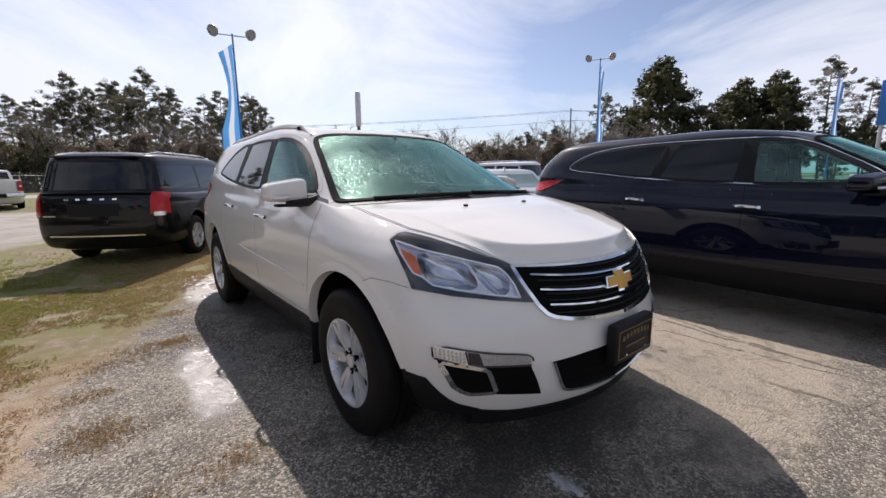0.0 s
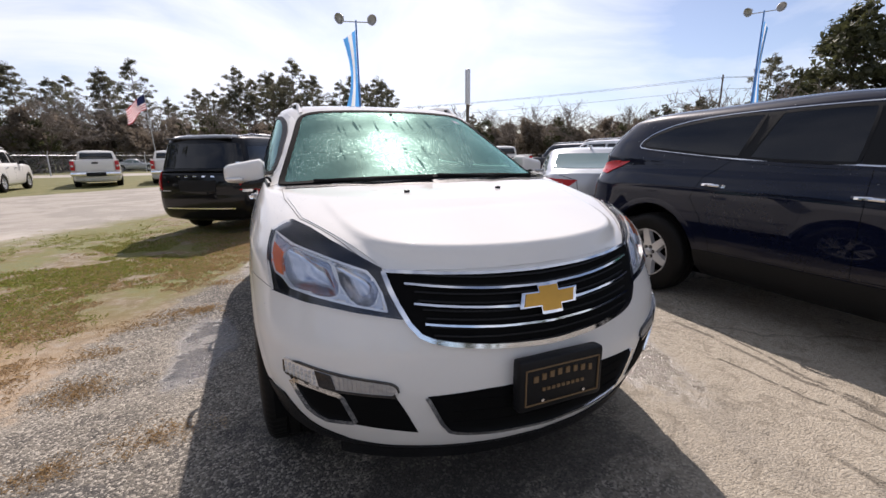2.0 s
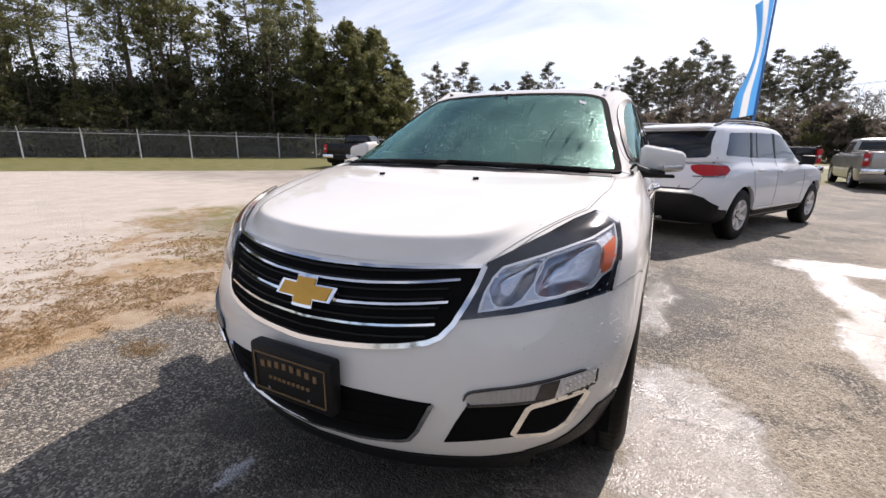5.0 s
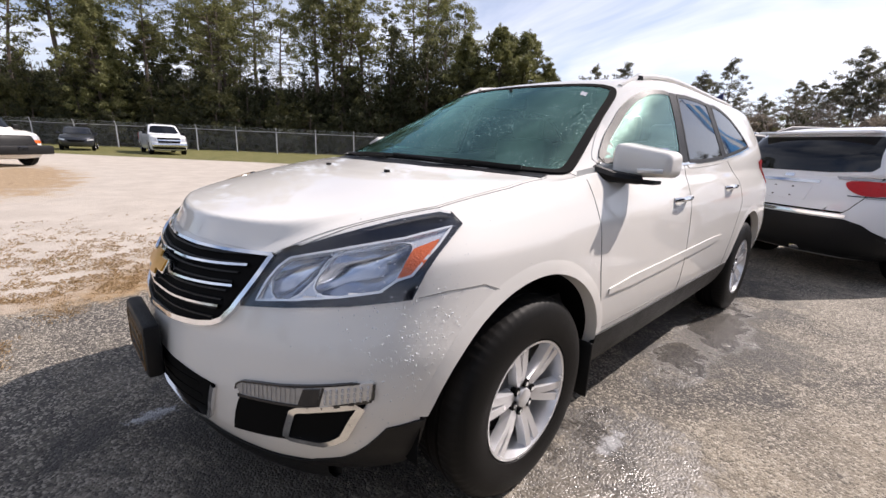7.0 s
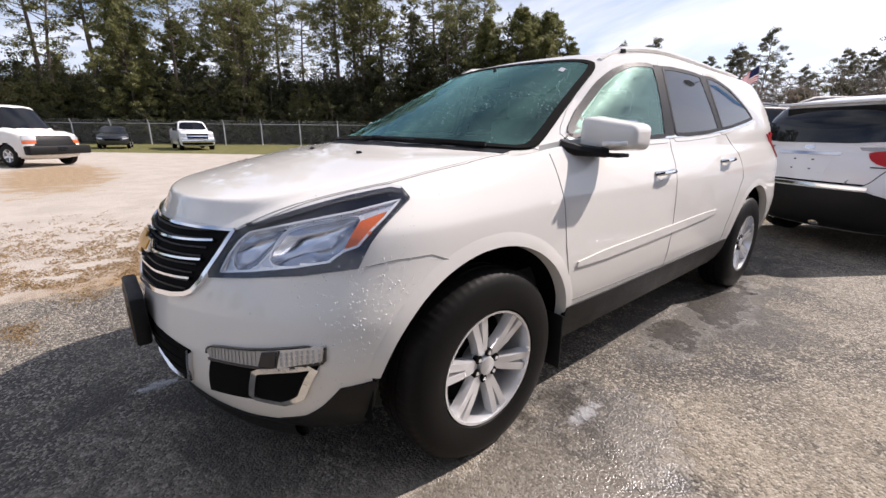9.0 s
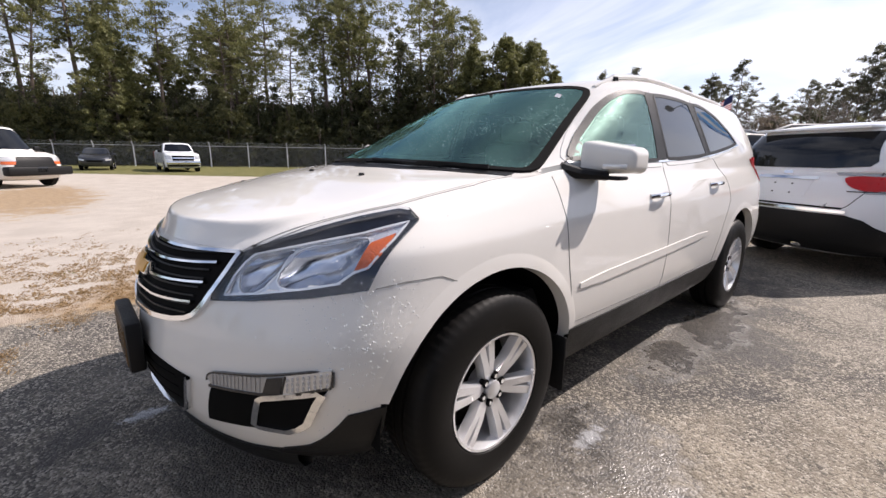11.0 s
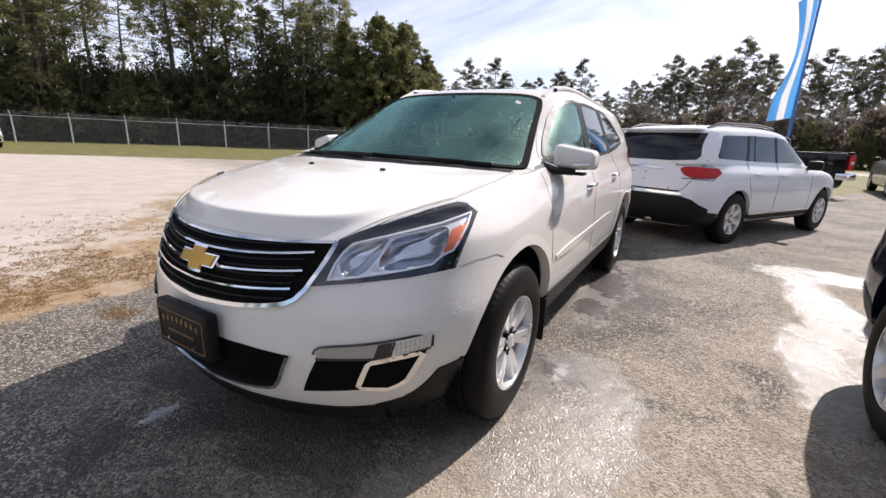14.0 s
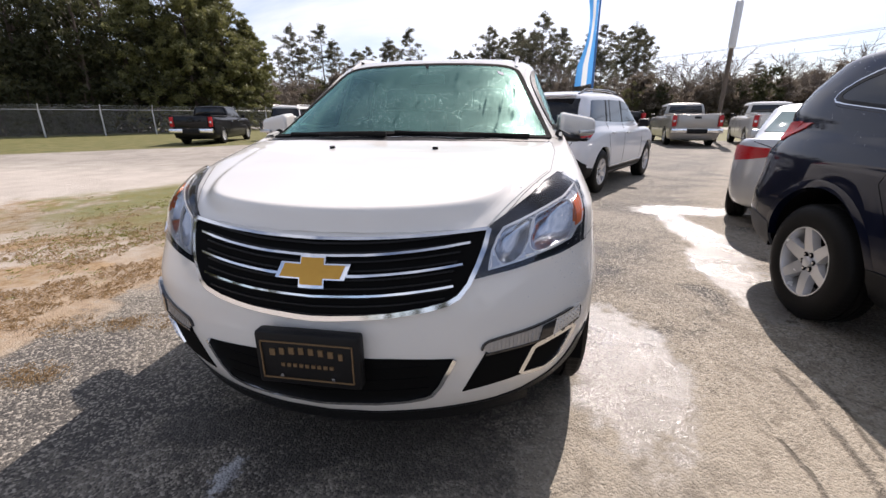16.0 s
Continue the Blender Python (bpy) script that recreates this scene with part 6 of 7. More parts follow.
    s_col = k.mix(k.m("MULTIPLY", k.step(fine, 0.5, 0.8), 0.4), s_col, (0.38, 0.32, 0.25))
    straw = k.mix(k.step(fine, 0.35, 0.65), (0.41, 0.285, 0.155), (0.26, 0.170, 0.090))
    soil = k.mix(k.step(grain, 0.4, 0.6), (0.38, 0.32, 0.245), (0.27, 0.22, 0.165))
    d_col = k.mix(k.step(k.m("MULTIPLY_ADD", mid, 0.45, k.m("MULTIPLY", fine, 0.65)), 0.40, 0.58), soil, straw)
    litter = k.noise(pos, 55, 5, 0.75)
    d_col = k.mix(k.m("MULTIPLY", k.step(litter, 0.50, 0.62), 0.42), d_col, (0.15, 0.105, 0.06))
    d_col = k.mix(k.m("MULTIPLY", k.step(litter, 0.46, 0.34), 0.35), d_col, (0.45, 0.345, 0.225))
    green = k.mix(k.step(fine, 0.35, 0.65), (0.085, 0.125, 0.016), (0.20, 0.18, 0.050))
    gm = k.m("MULTIPLY", k.m("MULTIPLY", k.step(y0, 1.6, 3.2), k.step(k.m("MULTIPLY_ADD", big, 0.4, k.m("MULTIPLY", mid, 0.6)), 0.44, 0.52)), 0.68)
    bare = k.noise(k_warp(k, pos), 0.9, 7, 0.62, 0.6)
    d_col = k.mix(k.m("MULTIPLY", k.step(bare, 0.42, 0.54), k.m("MULTIPLY_ADD", k.step(x0, -2.5, -3.8), 0.55, 0.22)), d_col, s_col)
    rank = k.m("MULTIPLY", k.m("MULTIPLY", k.step(y0, 1.0, 2.6), k.step(x0, -7.5, -5.0)), k.m("MULTIPLY_ADD", k.step(fine, 0.35, 0.6), 0.35, 0.4))
    d_col = k.mix(rank, d_col, (0.135, 0.105, 0.050))
    d_col = k.mix(gm, d_col, green)
    # dry weeds that creep over the lot
    def blob(cx, cy, rx, ry, wobble=0.5):
        dx = k.m("DIVIDE", k.m("SUBTRACT", x0, cx), rx)
        dy = k.m("DIVIDE", k.m("SUBTRACT", y0, cy), ry)
        r = k.m("SQRT", k.m("ADD", k.m("MULTIPLY", dx, dx), k.m("MULTIPLY", dy, dy)))
        return k.m("ADD", r, k.m("MULTIPLY", k.m("SUBTRACT", k.m("MULTIPLY_ADD", mid, 0.6, k.m("MULTIPLY", fine, 0.4)), 0.5), wobble * 4))
    weeds = k.step(blob(-14.0, -1.8, 4.6, 1.3, 0.7), 1.2, 0.7)
    lot_col = k.mix(k.m("MULTIPLY", weeds, 0.85), s_col, straw)
    worn = k.m("MULTIPLY", k.step(k.m("MULTIPLY_ADD", mid, 3.0, y0), 7.5, 11.0), k.m("MULTIPLY_ADD", k.step(patch, 0.42, 0.56), -0.35, 0.9))
    lot_col = k.mix(worn, lot_col, (0.27, 0.245, 0.21))
    far_col = k.mix(k.step(mid, 0.35, 0.65), (0.105, 0.112, 0.033), (0.185, 0.165, 0.066))
    col = k.mix(lot, d_col, lot_col)
    col = k.mix(asph, col, a_col)
    col = k.mix(far, col, far_col)
    col = k.mix(road, col, (0.36, 0.33, 0.29))
    for cx, cy, rx, ry in ((1.08, 0.52, 0.035, 0.10), (-0.42, -0.97, 0.04, 0.085)):
        col = k.mix(k.m("MULTIPLY", k.step(k.m("ADD", blob(cx, cy, rx, ry, 0.35), k.m("MULTIPLY", k.m("SUBTRACT", k.noise(pos, 30, 6, 0.75), 0.5), 4.5)), 1.3, 0.6), 0.85), col, (0.66, 0.67, 0.69))
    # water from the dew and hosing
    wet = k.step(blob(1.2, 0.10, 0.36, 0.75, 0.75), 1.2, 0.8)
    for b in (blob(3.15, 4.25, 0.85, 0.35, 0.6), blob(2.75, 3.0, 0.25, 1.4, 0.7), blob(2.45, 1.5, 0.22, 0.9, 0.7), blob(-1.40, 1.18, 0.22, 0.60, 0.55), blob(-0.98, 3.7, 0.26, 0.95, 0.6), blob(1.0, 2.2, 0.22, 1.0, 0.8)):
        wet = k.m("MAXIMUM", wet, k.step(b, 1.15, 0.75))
    # damp under and before the crossover, its colour also darkened to deepen the shadow
    damp_shade = k.m("MAXIMUM", wet, k.m("MAXIMUM", k.step(blob(0.1, -0.4, 1.35, 1.15, 0.5), 1.25, 0.75), k.step(blob(0.2, 2.6, 1.25, 2.4, 0.4), 1.2, 0.8)))
    damp_shade = k.m("MULTIPLY", damp_shade, k.m("MULTIPLY_ADD", k.step(k.noise(pos, 1.3, 7, 0.6, 1.0), 0.42, 0.53), 0.75, 0.25))
    col = k.mix(k.m("MAXIMUM", k.m("MULTIPLY", wet, 0.5), k.m("MULTIPLY", k.m("MULTIPLY", damp_shade, 0.75), k.m("SUBTRACT", 1.0, k.m("MULTIPLY", crust, 0.75)))), col, (0.045, 0.042, 0.039))
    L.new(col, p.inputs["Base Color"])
    rough = k.m("SUBTRACT", k.m("SUBTRACT", k.m("MULTIPLY_ADD", fine, 0.2, 0.72), k.m("MULTIPLY", damp_shade, 0.22)), k.m("MULTIPLY", wet, k.m("MULTIPLY_ADD", mid, 0.20, 0.27)))
    L.new(k.m("MAXIMUM", rough, 0.12), p.inputs["Roughness"])
    L.new(k.m("MULTIPLY_ADD", wet, 0.4, 0.3), p.inputs["Specular IOR Level"])
    bump = N.new("ShaderNodeBump")
    hgt = k.m("ADD", k.m("MULTIPLY", k.m("SUBTRACT", 1.0, grit), 0.6), k.m("MULTIPLY_ADD", fine, k.m("MULTIPLY_ADD", wet, -0.6, 0.8), k.m("MULTIPLY", grain, 0.35)))
    relief = k.m("MULTIPLY", crust, k.m("SUBTRACT", k.m("MULTIPLY", lumps, 2.2), k.m("MULTIPLY", ruts, 1.2)))
    L.new(k.m("ADD", k.m("SUBTRACT", hgt, k.m("MULTIPLY", crack, 0.6)), relief), bump.inputs["Height"])
    bump.inputs["Distance"].default_value = 0.012
    L.new(k.m("SUBTRACT", 0.80, k.m("MULTIPLY", wet, 0.38)), bump.inputs["Strength"])
    L.new(bump.outputs[0], p.inputs["Normal"])
    return m


def k_warp(k, pos):
    n = k.N.new("ShaderNodeTexNoise")
    k.L.new(pos, n.inputs["Vector"])
    n.inputs["Scale"].default_value, n.inputs["Detail"].default_value = 1.2, 4
    a = k.N.new("ShaderNodeVectorMath")
    a.operation = "MULTIPLY_ADD"
    k.L.new(n.outputs["Color"], a.inputs[0])
    a.inputs[1].default_value = (0.9, 0.9, 0)
    k.L.new(pos, a.inputs[2])
    return a.outputs[0]


def ground():
    bm = bmesh.new()
    bmesh.ops.create_grid(bm, x_segments=2, y_segments=2, size=900)
    me = mesh_of("ground", bm, ground_mat(), False)
    return tagged(new("ground", me), "worn asphalt and pale sandy lot with dry grass", "ground", kind="structure")


ground()

# ---- vehicles in their places ----
suv("white three-row crossover, wet with dew, on worn asphalt", WHITE, pose(0, 0, 0))
suv("dark navy three-row crossover parked beside the white one", NAVY, pose(3.50, -2.145, 0), fine=False, style="six")
wagon(heading(2.755, 8.55, 29.5))
minivan(axle_from_rear(-1.99, 6.21, 32, 1.10, 3.08))
sedan(heading(5.86, 5.99, 33), SILVER, "silver-white sedan with red tail lights behind the navy crossover")
pickup(axle_from_rear(-14.5, 16.4, -15.7, 1.2, 3.65), BLACKP, "black pickup truck with chrome bumper on the grass verge")
tahoe(axle_from_rear(-12.2, 20.8, -6.3, 1.2, 2.95), WHITE, "white full-size wagon parked on the verge")
pickup(axle_from_rear(-8.7, 24.2, -14, 1.2, 3.65), WHITE, "white pickup truck seen from its tailgate on the verge")
pickup(axle_from_rear(-5.6, 25.2, -10, 1.2, 3.65), WHITE, "white pickup truck behind the black minivan")
pickup(axle_from_rear(8.3, 17.8, 7, 1.2, 3.65), PEWTER, "pewter pickup truck with chrome bumper")
pickup(axle_from_rear(10.9, 16.6, 16, 1.2, 3.65), WHITE, "white pickup truck beside the pewter one")
tahoe(axle_from_rear(12.7, 9.6, -6, 1.2, 2.95), WHITE2, "white full-size wagon beyond the silver sedan")
tahoe(axle_from_rear(14.6, 14.2, -8, 1.2, 2.95), DKGREY, "dark grey wagon with roof rails in the far row")
pickup(axle_from_nose(-29.2, 4.6, 92, 0.98), WHITE2, "white pickup truck facing the lot before the fence", facing=True)
hatchback(axle_from_nose(-33.6, 0.4, 97, 0.9), DKGREY, "dark grey hatchback before the fence")
cargo_van(axle_from_nose(-18.0, -1.75, 52, 0.85))
pickup(axle_from_rear(4.75, 16.4, -28, 1.2, 3.65) @ Matrix.Scale(1.08, 4), BLACKP, "black pickup truck behind the white wagon")
sedan(axle_from_nose(-12.5, 58.5, 95, 0.96), SILVER, "silver sedan on the far road")

# ---- fence ----
GALV = principled("galvanised_steel", (0.58, 0.59, 0.60), 0.45, 0.45, var=0.25, scale=5)


def mesh_wire():
    if "wire_mesh" in MATS:
        return MATS["wire_mesh"]
    m = bpy.data.materials.new("wire_mesh")
    nt, N, L = node_tree(m)
    k = Nodes(nt)
    out = N.new("ShaderNodeOutputMaterial")
    tr, df, mx = N.new("ShaderNodeBsdfTransparent"), N.new("ShaderNodeBsdfDiffuse"), N.new("ShaderNodeMixShader")
    df.inputs["Color"].default_value = (0.30, 0.30, 0.30, 1)
    pos = N.new("ShaderNodeTexCoord").outputs["Object"]
    sep = N.new("ShaderNodeSeparateXYZ")
    L.new(pos, sep.inputs[0])
    a = k.m("PINGPONG", k.m("ADD", sep.outputs["X"], sep.outputs["Z"]), 0.04)
    b = k.m("PINGPONG", k.m("SUBTRACT", sep.outputs["X"], sep.outputs["Z"]), 0.04)
    L.new(k.m("MULTIPLY", k.m("MAXIMUM", k.step(a, 0.005, 0.003), k.step(b, 0.005, 0.003)), 1.0), mx.inputs[0])
    L.new(tr.outputs[0], mx.inputs[1])
    L.new(df.outputs[0], mx.inputs[2])
    L.new(mx.outputs[0], out.inputs["Surface"])
    MATS["wire_mesh"] = m
    return m


def fence(line, step=3.3, h=2.1):
    f = thing("fence", "grey chain-link fence with leaning barb arms before dark woods", "fence")
    pts = [Vector((*p, 0)) for p in line]
    posts, carry = [], 0.0
    for a, b in zip(pts, pts[1:]):
        d = (b - a).length
        t = carry
        while t < d:
            posts.append(a + (b - a) * (t / d))
            t += step
        carry = t - d
    bm = bmesh.new()
    tube(bm, [(0, 0, 0), (0, 0, h - 0.28)], 0.05, 8)
    tube(bm, [(0, 0, h - 0.30), (0, 0.16, h + 0.06)], 0.032, 6)
    post_me = mesh_of("post", bm, GALV)
    for a, b in zip(posts, posts[1:]):
        ang = math.atan2((b - a).y, (b - a).x)
        ob = part("post", post_me, None, f)
        ob.matrix_basis = Matrix.Translation(a) @ Matrix.Rotation(ang + math.pi, 4, "Z")
        L = (b - a).length
        bm = bmesh.new()
        v = [bm.verts.new(p) for p in ((0, 0, 0.05), (L, 0, 0.05), (L, 0, h - 0.32), (0, 0, h - 0.32))]
        bm.faces.new(v)
        ob = part("wire_panel", bm, mesh_wire(), f)
        ob.matrix_basis = Matrix.Translation(a) @ Matrix.Rotation(ang, 4, "Z")
        bm = bmesh.new()
        tube(bm, [(0, 0, h - 0.30), (L, 0, h - 0.30)], 0.022, 6)
        part("rail", bm, GALV, f).matrix_basis = ob.matrix_basis
        bm = bmesh.new()
        for i in (0.35, 0.65, 0.95):
            tube(bm, [(0, -0.13 * i, h - 0.28 + 0.28 * i), (L, -0.13 * i, h - 0.28 + 0.28 * i)], 0.006, 4)
        part("barbed_wire", bm, GALV, f).matrix_basis = ob.matrix_basis
    return f


fence([(-62, -20), (-44.5, 3), (-37.5, 11.2), (-33.5, 17), (-29.8, 22.5), (-27, 28), (-23.5, 36), (-15, 52), (0, 66), (25, 70), (60, 66)])

# ---- lamp poles, flags, signs ----
POLEBLUE = principled("blue_pole_paint", (0.07, 0.22, 0.55), 0.5, var=0.25, scale=3)
LAMPGRAY = principled("lamp_housing", (0.42, 0.43, 0.44), 0.5, 0.3, var=0.2, scale=6)
WOODPOLE = principled("weathered_pole", (0.14, 0.11, 0.085), 0.85, var=0.35, scale=4, bump=0.4, bump_scale=40)


def cloth(name, bands):
    m = bpy.data.materials.new(name)
    nt, N, L = node_tree(m)
    k = Nodes(nt)
    out, p = N.new("ShaderNodeOutputMaterial"), N.new("ShaderNodeBsdfPrincipled")
    uv = N.new("ShaderNodeUVMap").outputs[0]
    sep = N.new("ShaderNodeSeparateXYZ")
    L.new(uv, sep.inputs[0])
    ramp = N.new("ShaderNodeValToRGB")
    ramp.color_ramp.interpolation = "CONSTANT"
    while len(ramp.color_ramp.elements) < len(bands):
        ramp.color_ramp.elements.new(0.5)
    for e, (t, c) in zip(ramp.color_ramp.elements, bands):
        e.position, e.color = t, (*c, 1)
    L.new(sep.outputs["X"], ramp.inputs[0])
    L.new(k.mix(k.m("MULTIPLY", k.noise(uv, 9.0), 0.25), ramp.outputs[0], (0.3, 0.3, 0.32)), p.inputs["Base Color"])
    p.inputs["Roughness"].default_value = 0.8
    tl, mx = N.new("ShaderNodeBsdfTranslucent"), N.new("ShaderNodeMixShader")
    L.new(ramp.outputs[0], tl.inputs["Color"])
    mx.inputs[0].default_value = 0.5
    L.new(p.outputs[0], mx.inputs[1])
    L.new(tl.outputs[0], mx.inputs[2])
    L.new(mx.outputs[0], out.inputs["Surface"])
    return m


BLUE, PALE = (0.09, 0.36, 0.78), (0.78, 0.80, 0.82)
BANNER = cloth("banner_cloth", [(0.0, BLUE), (0.30, PALE), (0.62, BLUE)])
STRIPES = cloth("striped_cloth", [(i / 13, (0.45, 0.03, 0.04) if i % 2 == 0 else PALE) for i in range(13)])
CANTON = principled("flag_canton", (0.02, 0.03, 0.12), 0.8, var=0.2)


def sheet(bm, f, nu, nv):
    """A cloth from f(u, v), with u, v as its map."""
    uvl = bm.loops.layers.uv.new("UVMap")
    g = [[bm.verts.new(f(i / nu, j / nv)) for i in range(nu + 1)] for j in range(nv + 1)]
    for j in range(nv):
        for i in range(nu):
            fa = bm.faces.new((g[j][i], g[j][i + 1], g[j + 1][i + 1], g[j + 1][i]))
            for lp, (a, b) in zip(fa.loops, ((i, j), (i + 1, j), (i + 1, j + 1), (i, j + 1))):
                lp[uvl].uv = (a / nu, b / nv)
    return bm


def lamp_pole(x, y, h, turn, banner=True, side=-1, wide=1.0):
    t = thing("lamp_pole", "tall blue lamp pole with two floodlights and a banner" if banner else "tall lamp pole with two floodlights", "lamp pole", "lamp poles", pose(x, y, 0, 0, 0, turn))
    bm = bmesh.new()
    tube(bm, [(0, 0, 0), (0, 0, h * 0.5), (0, 0, h)], 0.085, 10, 0.05)
    part("pole", bm, POLEBLUE, t, "blue pole")
    bm = bmesh.new()
    tube(bm, [(-0.95, 0, h - 0.10), (0.95, 0, h - 0.10)], 0.032, 6)
    part("crossarm", bm, LAMPGRAY, t)
    for s in (1, -1):
        bm = bmesh.new()
        lathe(bm, [(-0.22, 0.02), (-0.20, 0.09), (-0.06, 0.13), (0.06, 0.24), (0.13, 0.26), (0.13, 0.235), (0.05, 0.2), (0.04, 0.001)], 20)
        bm.transform(Matrix.Translation((s * 0.97, 0, h + 0.10)) @ Matrix.Scale(1.3, 4) @ Matrix.Rotation(radians(-60 if s > 0 else -125), 4, "Z") @ Matrix.Rotation(radians(28), 4, "Y"))
        part("floodlight", bm, LAMPGRAY, t)
        bm = bmesh.new()
        tube(bm, [(s * 0.95, 0, h - 0.10), (s * 0.97, 0, h + 0.05)], 0.03, 6)
        part("bracket", bm, LAMPGRAY, t)
    if banner:
        bm = bmesh.new()
        lo, hi = h * 0.32, h * 0.94
        def f(u, v):
            z = hi + (lo - hi) * v
            w = 0.80 - 0.45 * math.sin(math.pi * min(1.0, v * 1.25)) + 0.22 * v
            return (side * (0.07 + wide * w * u), 0.22 * math.sin(7.0 * v + 3.2 * u) * u + 0.1 * u, z - 0.50 * u * (1 - v) - 0.10 * u + 0.05 * math.sin(9 * v + 2 * u))
        sheet(bm, f, 12, 30)
        part("banner", bm, BANNER, t, "blue and white feather banner")
    return t


lamp_pole(5.45, 27.4, 10.0, -12)
lamp_pole(35.8, 20.9, 12.0, -59, True, 1, 0.4)
lamp_pole(57.5, 7.3, 11.2, -60, True, 1, 0.6)


def sign_post(x, y):
    t = thing("post_sign", "narrow pale panel on a dark post seen edge-on", "sign", "", pose(x, y, 0, 0, 0, -25))
    bm = bmesh.new()
    tube(bm, [(0, 0, 0), (0, 0, 4.3)], 0.10, 10)
    part("post", bm, WOODPOLE, t)
    bm = bmesh.new()
    box(bm, (0, 0, 5.3), (0.30, 0.75, 2.0), 0.10)
    part("panel", bm, principled("pale_panel", (0.66, 0.68, 0.70), 0.45, var=0.15), t, "pale grey panel")


sign_post(10.7, 21.6)


def utility_pole(x, y, h, turn, tilt=0.0):
    t = thing("utility_pole", "weathered wooden utility pole with crossarm", "utility pole", "utility poles", pose(x, y, 0, 0, tilt, turn))
    bm = bmesh.new()
    tube(bm, [(0, 0, 0), (0, 0, h)], 0.16, 8, 0.10)
    part("pole", bm, WOODPOLE, t)
    bm = bmesh.new()
    box(bm, (0, 0, h - 0.7), (2.2, 0.12, 0.12))
    part("crossarm", bm, WOODPOLE, t)
    for s in (-1, -0.5, 0.5, 1):
        bm = bmesh.new()
        tube(bm, [(s, 0, h - 0.64), (s, 0, h - 0.42)], 0.05, 6, 0.03)
        part("insulator", bm, LAMPGRAY, t)
    return t


utility_pole(-38.0, 60.0, 11.2, 20, 2)
utility_pole(-42.0, 83.0, 13.6, 60)
utility_pole(63.0, 42.5, 12.6, 30)
utility_pole(4.0, 92.0, 10.0, 80)


def wire(pts, sag):
    bm = bmesh.new()
    for a, b in zip(pts, pts[1:]):
        a, b = Vector(a), Vector(b)
        tube(bm, [a.lerp(b, i / 10) - Vector((0, 0, sag * 4 * (i / 10) * (1 - i / 10))) for i in range(11)], 0.022, 4)
    tagged(part("power_line", bm, DARK, None), "thin dark overhead power line", "power line")


for o, z in ((-1.0, 0.0), (0.5, 0.0), (0, -1.6)):
    wire([(-120, 70, 12.6 + z), (-42 + o, 83 + o, 13.2 + z), (4 + o, 92, 9.9 + z), (63 + o, 42.5, 12.2 + z), (120, -6, 12 + z)], 0.7)


def flag_pole(x, y, h=7.2):
    t = thing("flag_pole", "white flag pole with a striped flag hanging in folds", "flag", "", pose(x, y, 0))
    bm = bmesh.new()
    tube(bm, [(0, 0, 0), (-0.25, 0, h)], 0.06, 8, 0.035)
    part("pole", bm, LAMPGRAY, t)
    bm = bmesh.new()
    def f(u, v):
        return (-0.25 - 1.75 * v * 0.9, 0.18 * math.sin(7 * v + 2 * u), h - 0.15 - 1.3 * u - 1.35 * v + 0.12 * math.sin(6 * v))
    sheet(bm, f, 26, 16)
    fl = part("flag", bm, STRIPES, t, "red and white striped flag")
    bm = bmesh.new()
    def g(u, v):
        return (-0.25 - 1.75 * v * 0.4 * 0.9, 0.18 * math.sin(7 * v * 0.4 + 2 * u * 0.5) - 0.015, h - 0.14 - 1.3 * u * 0.54 - 1.35 * v * 0.4 + 0.12 * math.sin(6 * v * 0.4))
    sheet(bm, g, 8, 8)
    part("canton", bm, CANTON, fl)


flag_pole(-10.0, 44.5)

# blue dealer sign at the edge of the lot
t = thing("pylon_sign", "blue sign board on two posts", "sign", "", pose(46.4, 1.7, 0, 0, 0, 85))
bm = bmesh.new()
box(bm, (0, 0, 6.6), (2.6, 0.4, 3.4), 0.06)
part("board", bm, principled("sign_blue", (0.02, 0.16, 0.48), 0.35, var=0.1), t)
for s in (-1, 1):
    bm = bmesh.new()
    tube(bm, [(1.0 * s, 0, 0), (1.0 * s, 0, 5.0)], 0.14, 8)
    part("post", bm, LAMPGRAY, t)


# ---- trees ----
def leaf_mat(name, a, b, thru=0.42):
    m = bpy.data.materials.new(name)
    nt, N, L = node_tree(m)
    k = Nodes(nt)
    out, p, tl, mx = N.new("ShaderNodeOutputMaterial"), N.new("ShaderNodeBsdfPrincipled"), N.new("ShaderNodeBsdfTranslucent"), N.new("ShaderNodeMixShader")
    geo = N.new("ShaderNodeNewGeometry")
    col = k.mix(k.m("MULTIPLY_ADD", geo.outputs["Random Per Island"], 0.6, k.m("MULTIPLY", k.noise(N.new("ShaderNodeTexCoord").outputs["Object"], 0.5), 0.4)), a, b)
    L.new(col, p.inputs["Base Color"])
    L.new(col, tl.inputs["Color"])
    p.inputs["Roughness"].default_value = 0.6
    mx.inputs[0].default_value = thru
    L.new(p.outputs[0], mx.inputs[1])
    L.new(tl.outputs[0], mx.inputs[2])
    L.new(mx.outputs[0], out.inputs["Surface"])
    return m


BARK = principled("bark", (0.13, 0.10, 0.08), 0.9, var=0.4, scale=5, bump=0.5, bump_scale=30)
NEEDLES = leaf_mat("pine_needles", (0.050, 0.060, 0.024), (0.30, 0.295, 0.11))
DARKLEAF = leaf_mat("evergreen_leaves", (0.024, 0.029, 0.013), (0.105, 0.108, 0.045))
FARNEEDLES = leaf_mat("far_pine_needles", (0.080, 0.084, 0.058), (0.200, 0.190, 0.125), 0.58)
OLIVE = leaf_mat("olive_leaves", (0.070, 0.078, 0.030), (0.200, 0.185, 0.072))
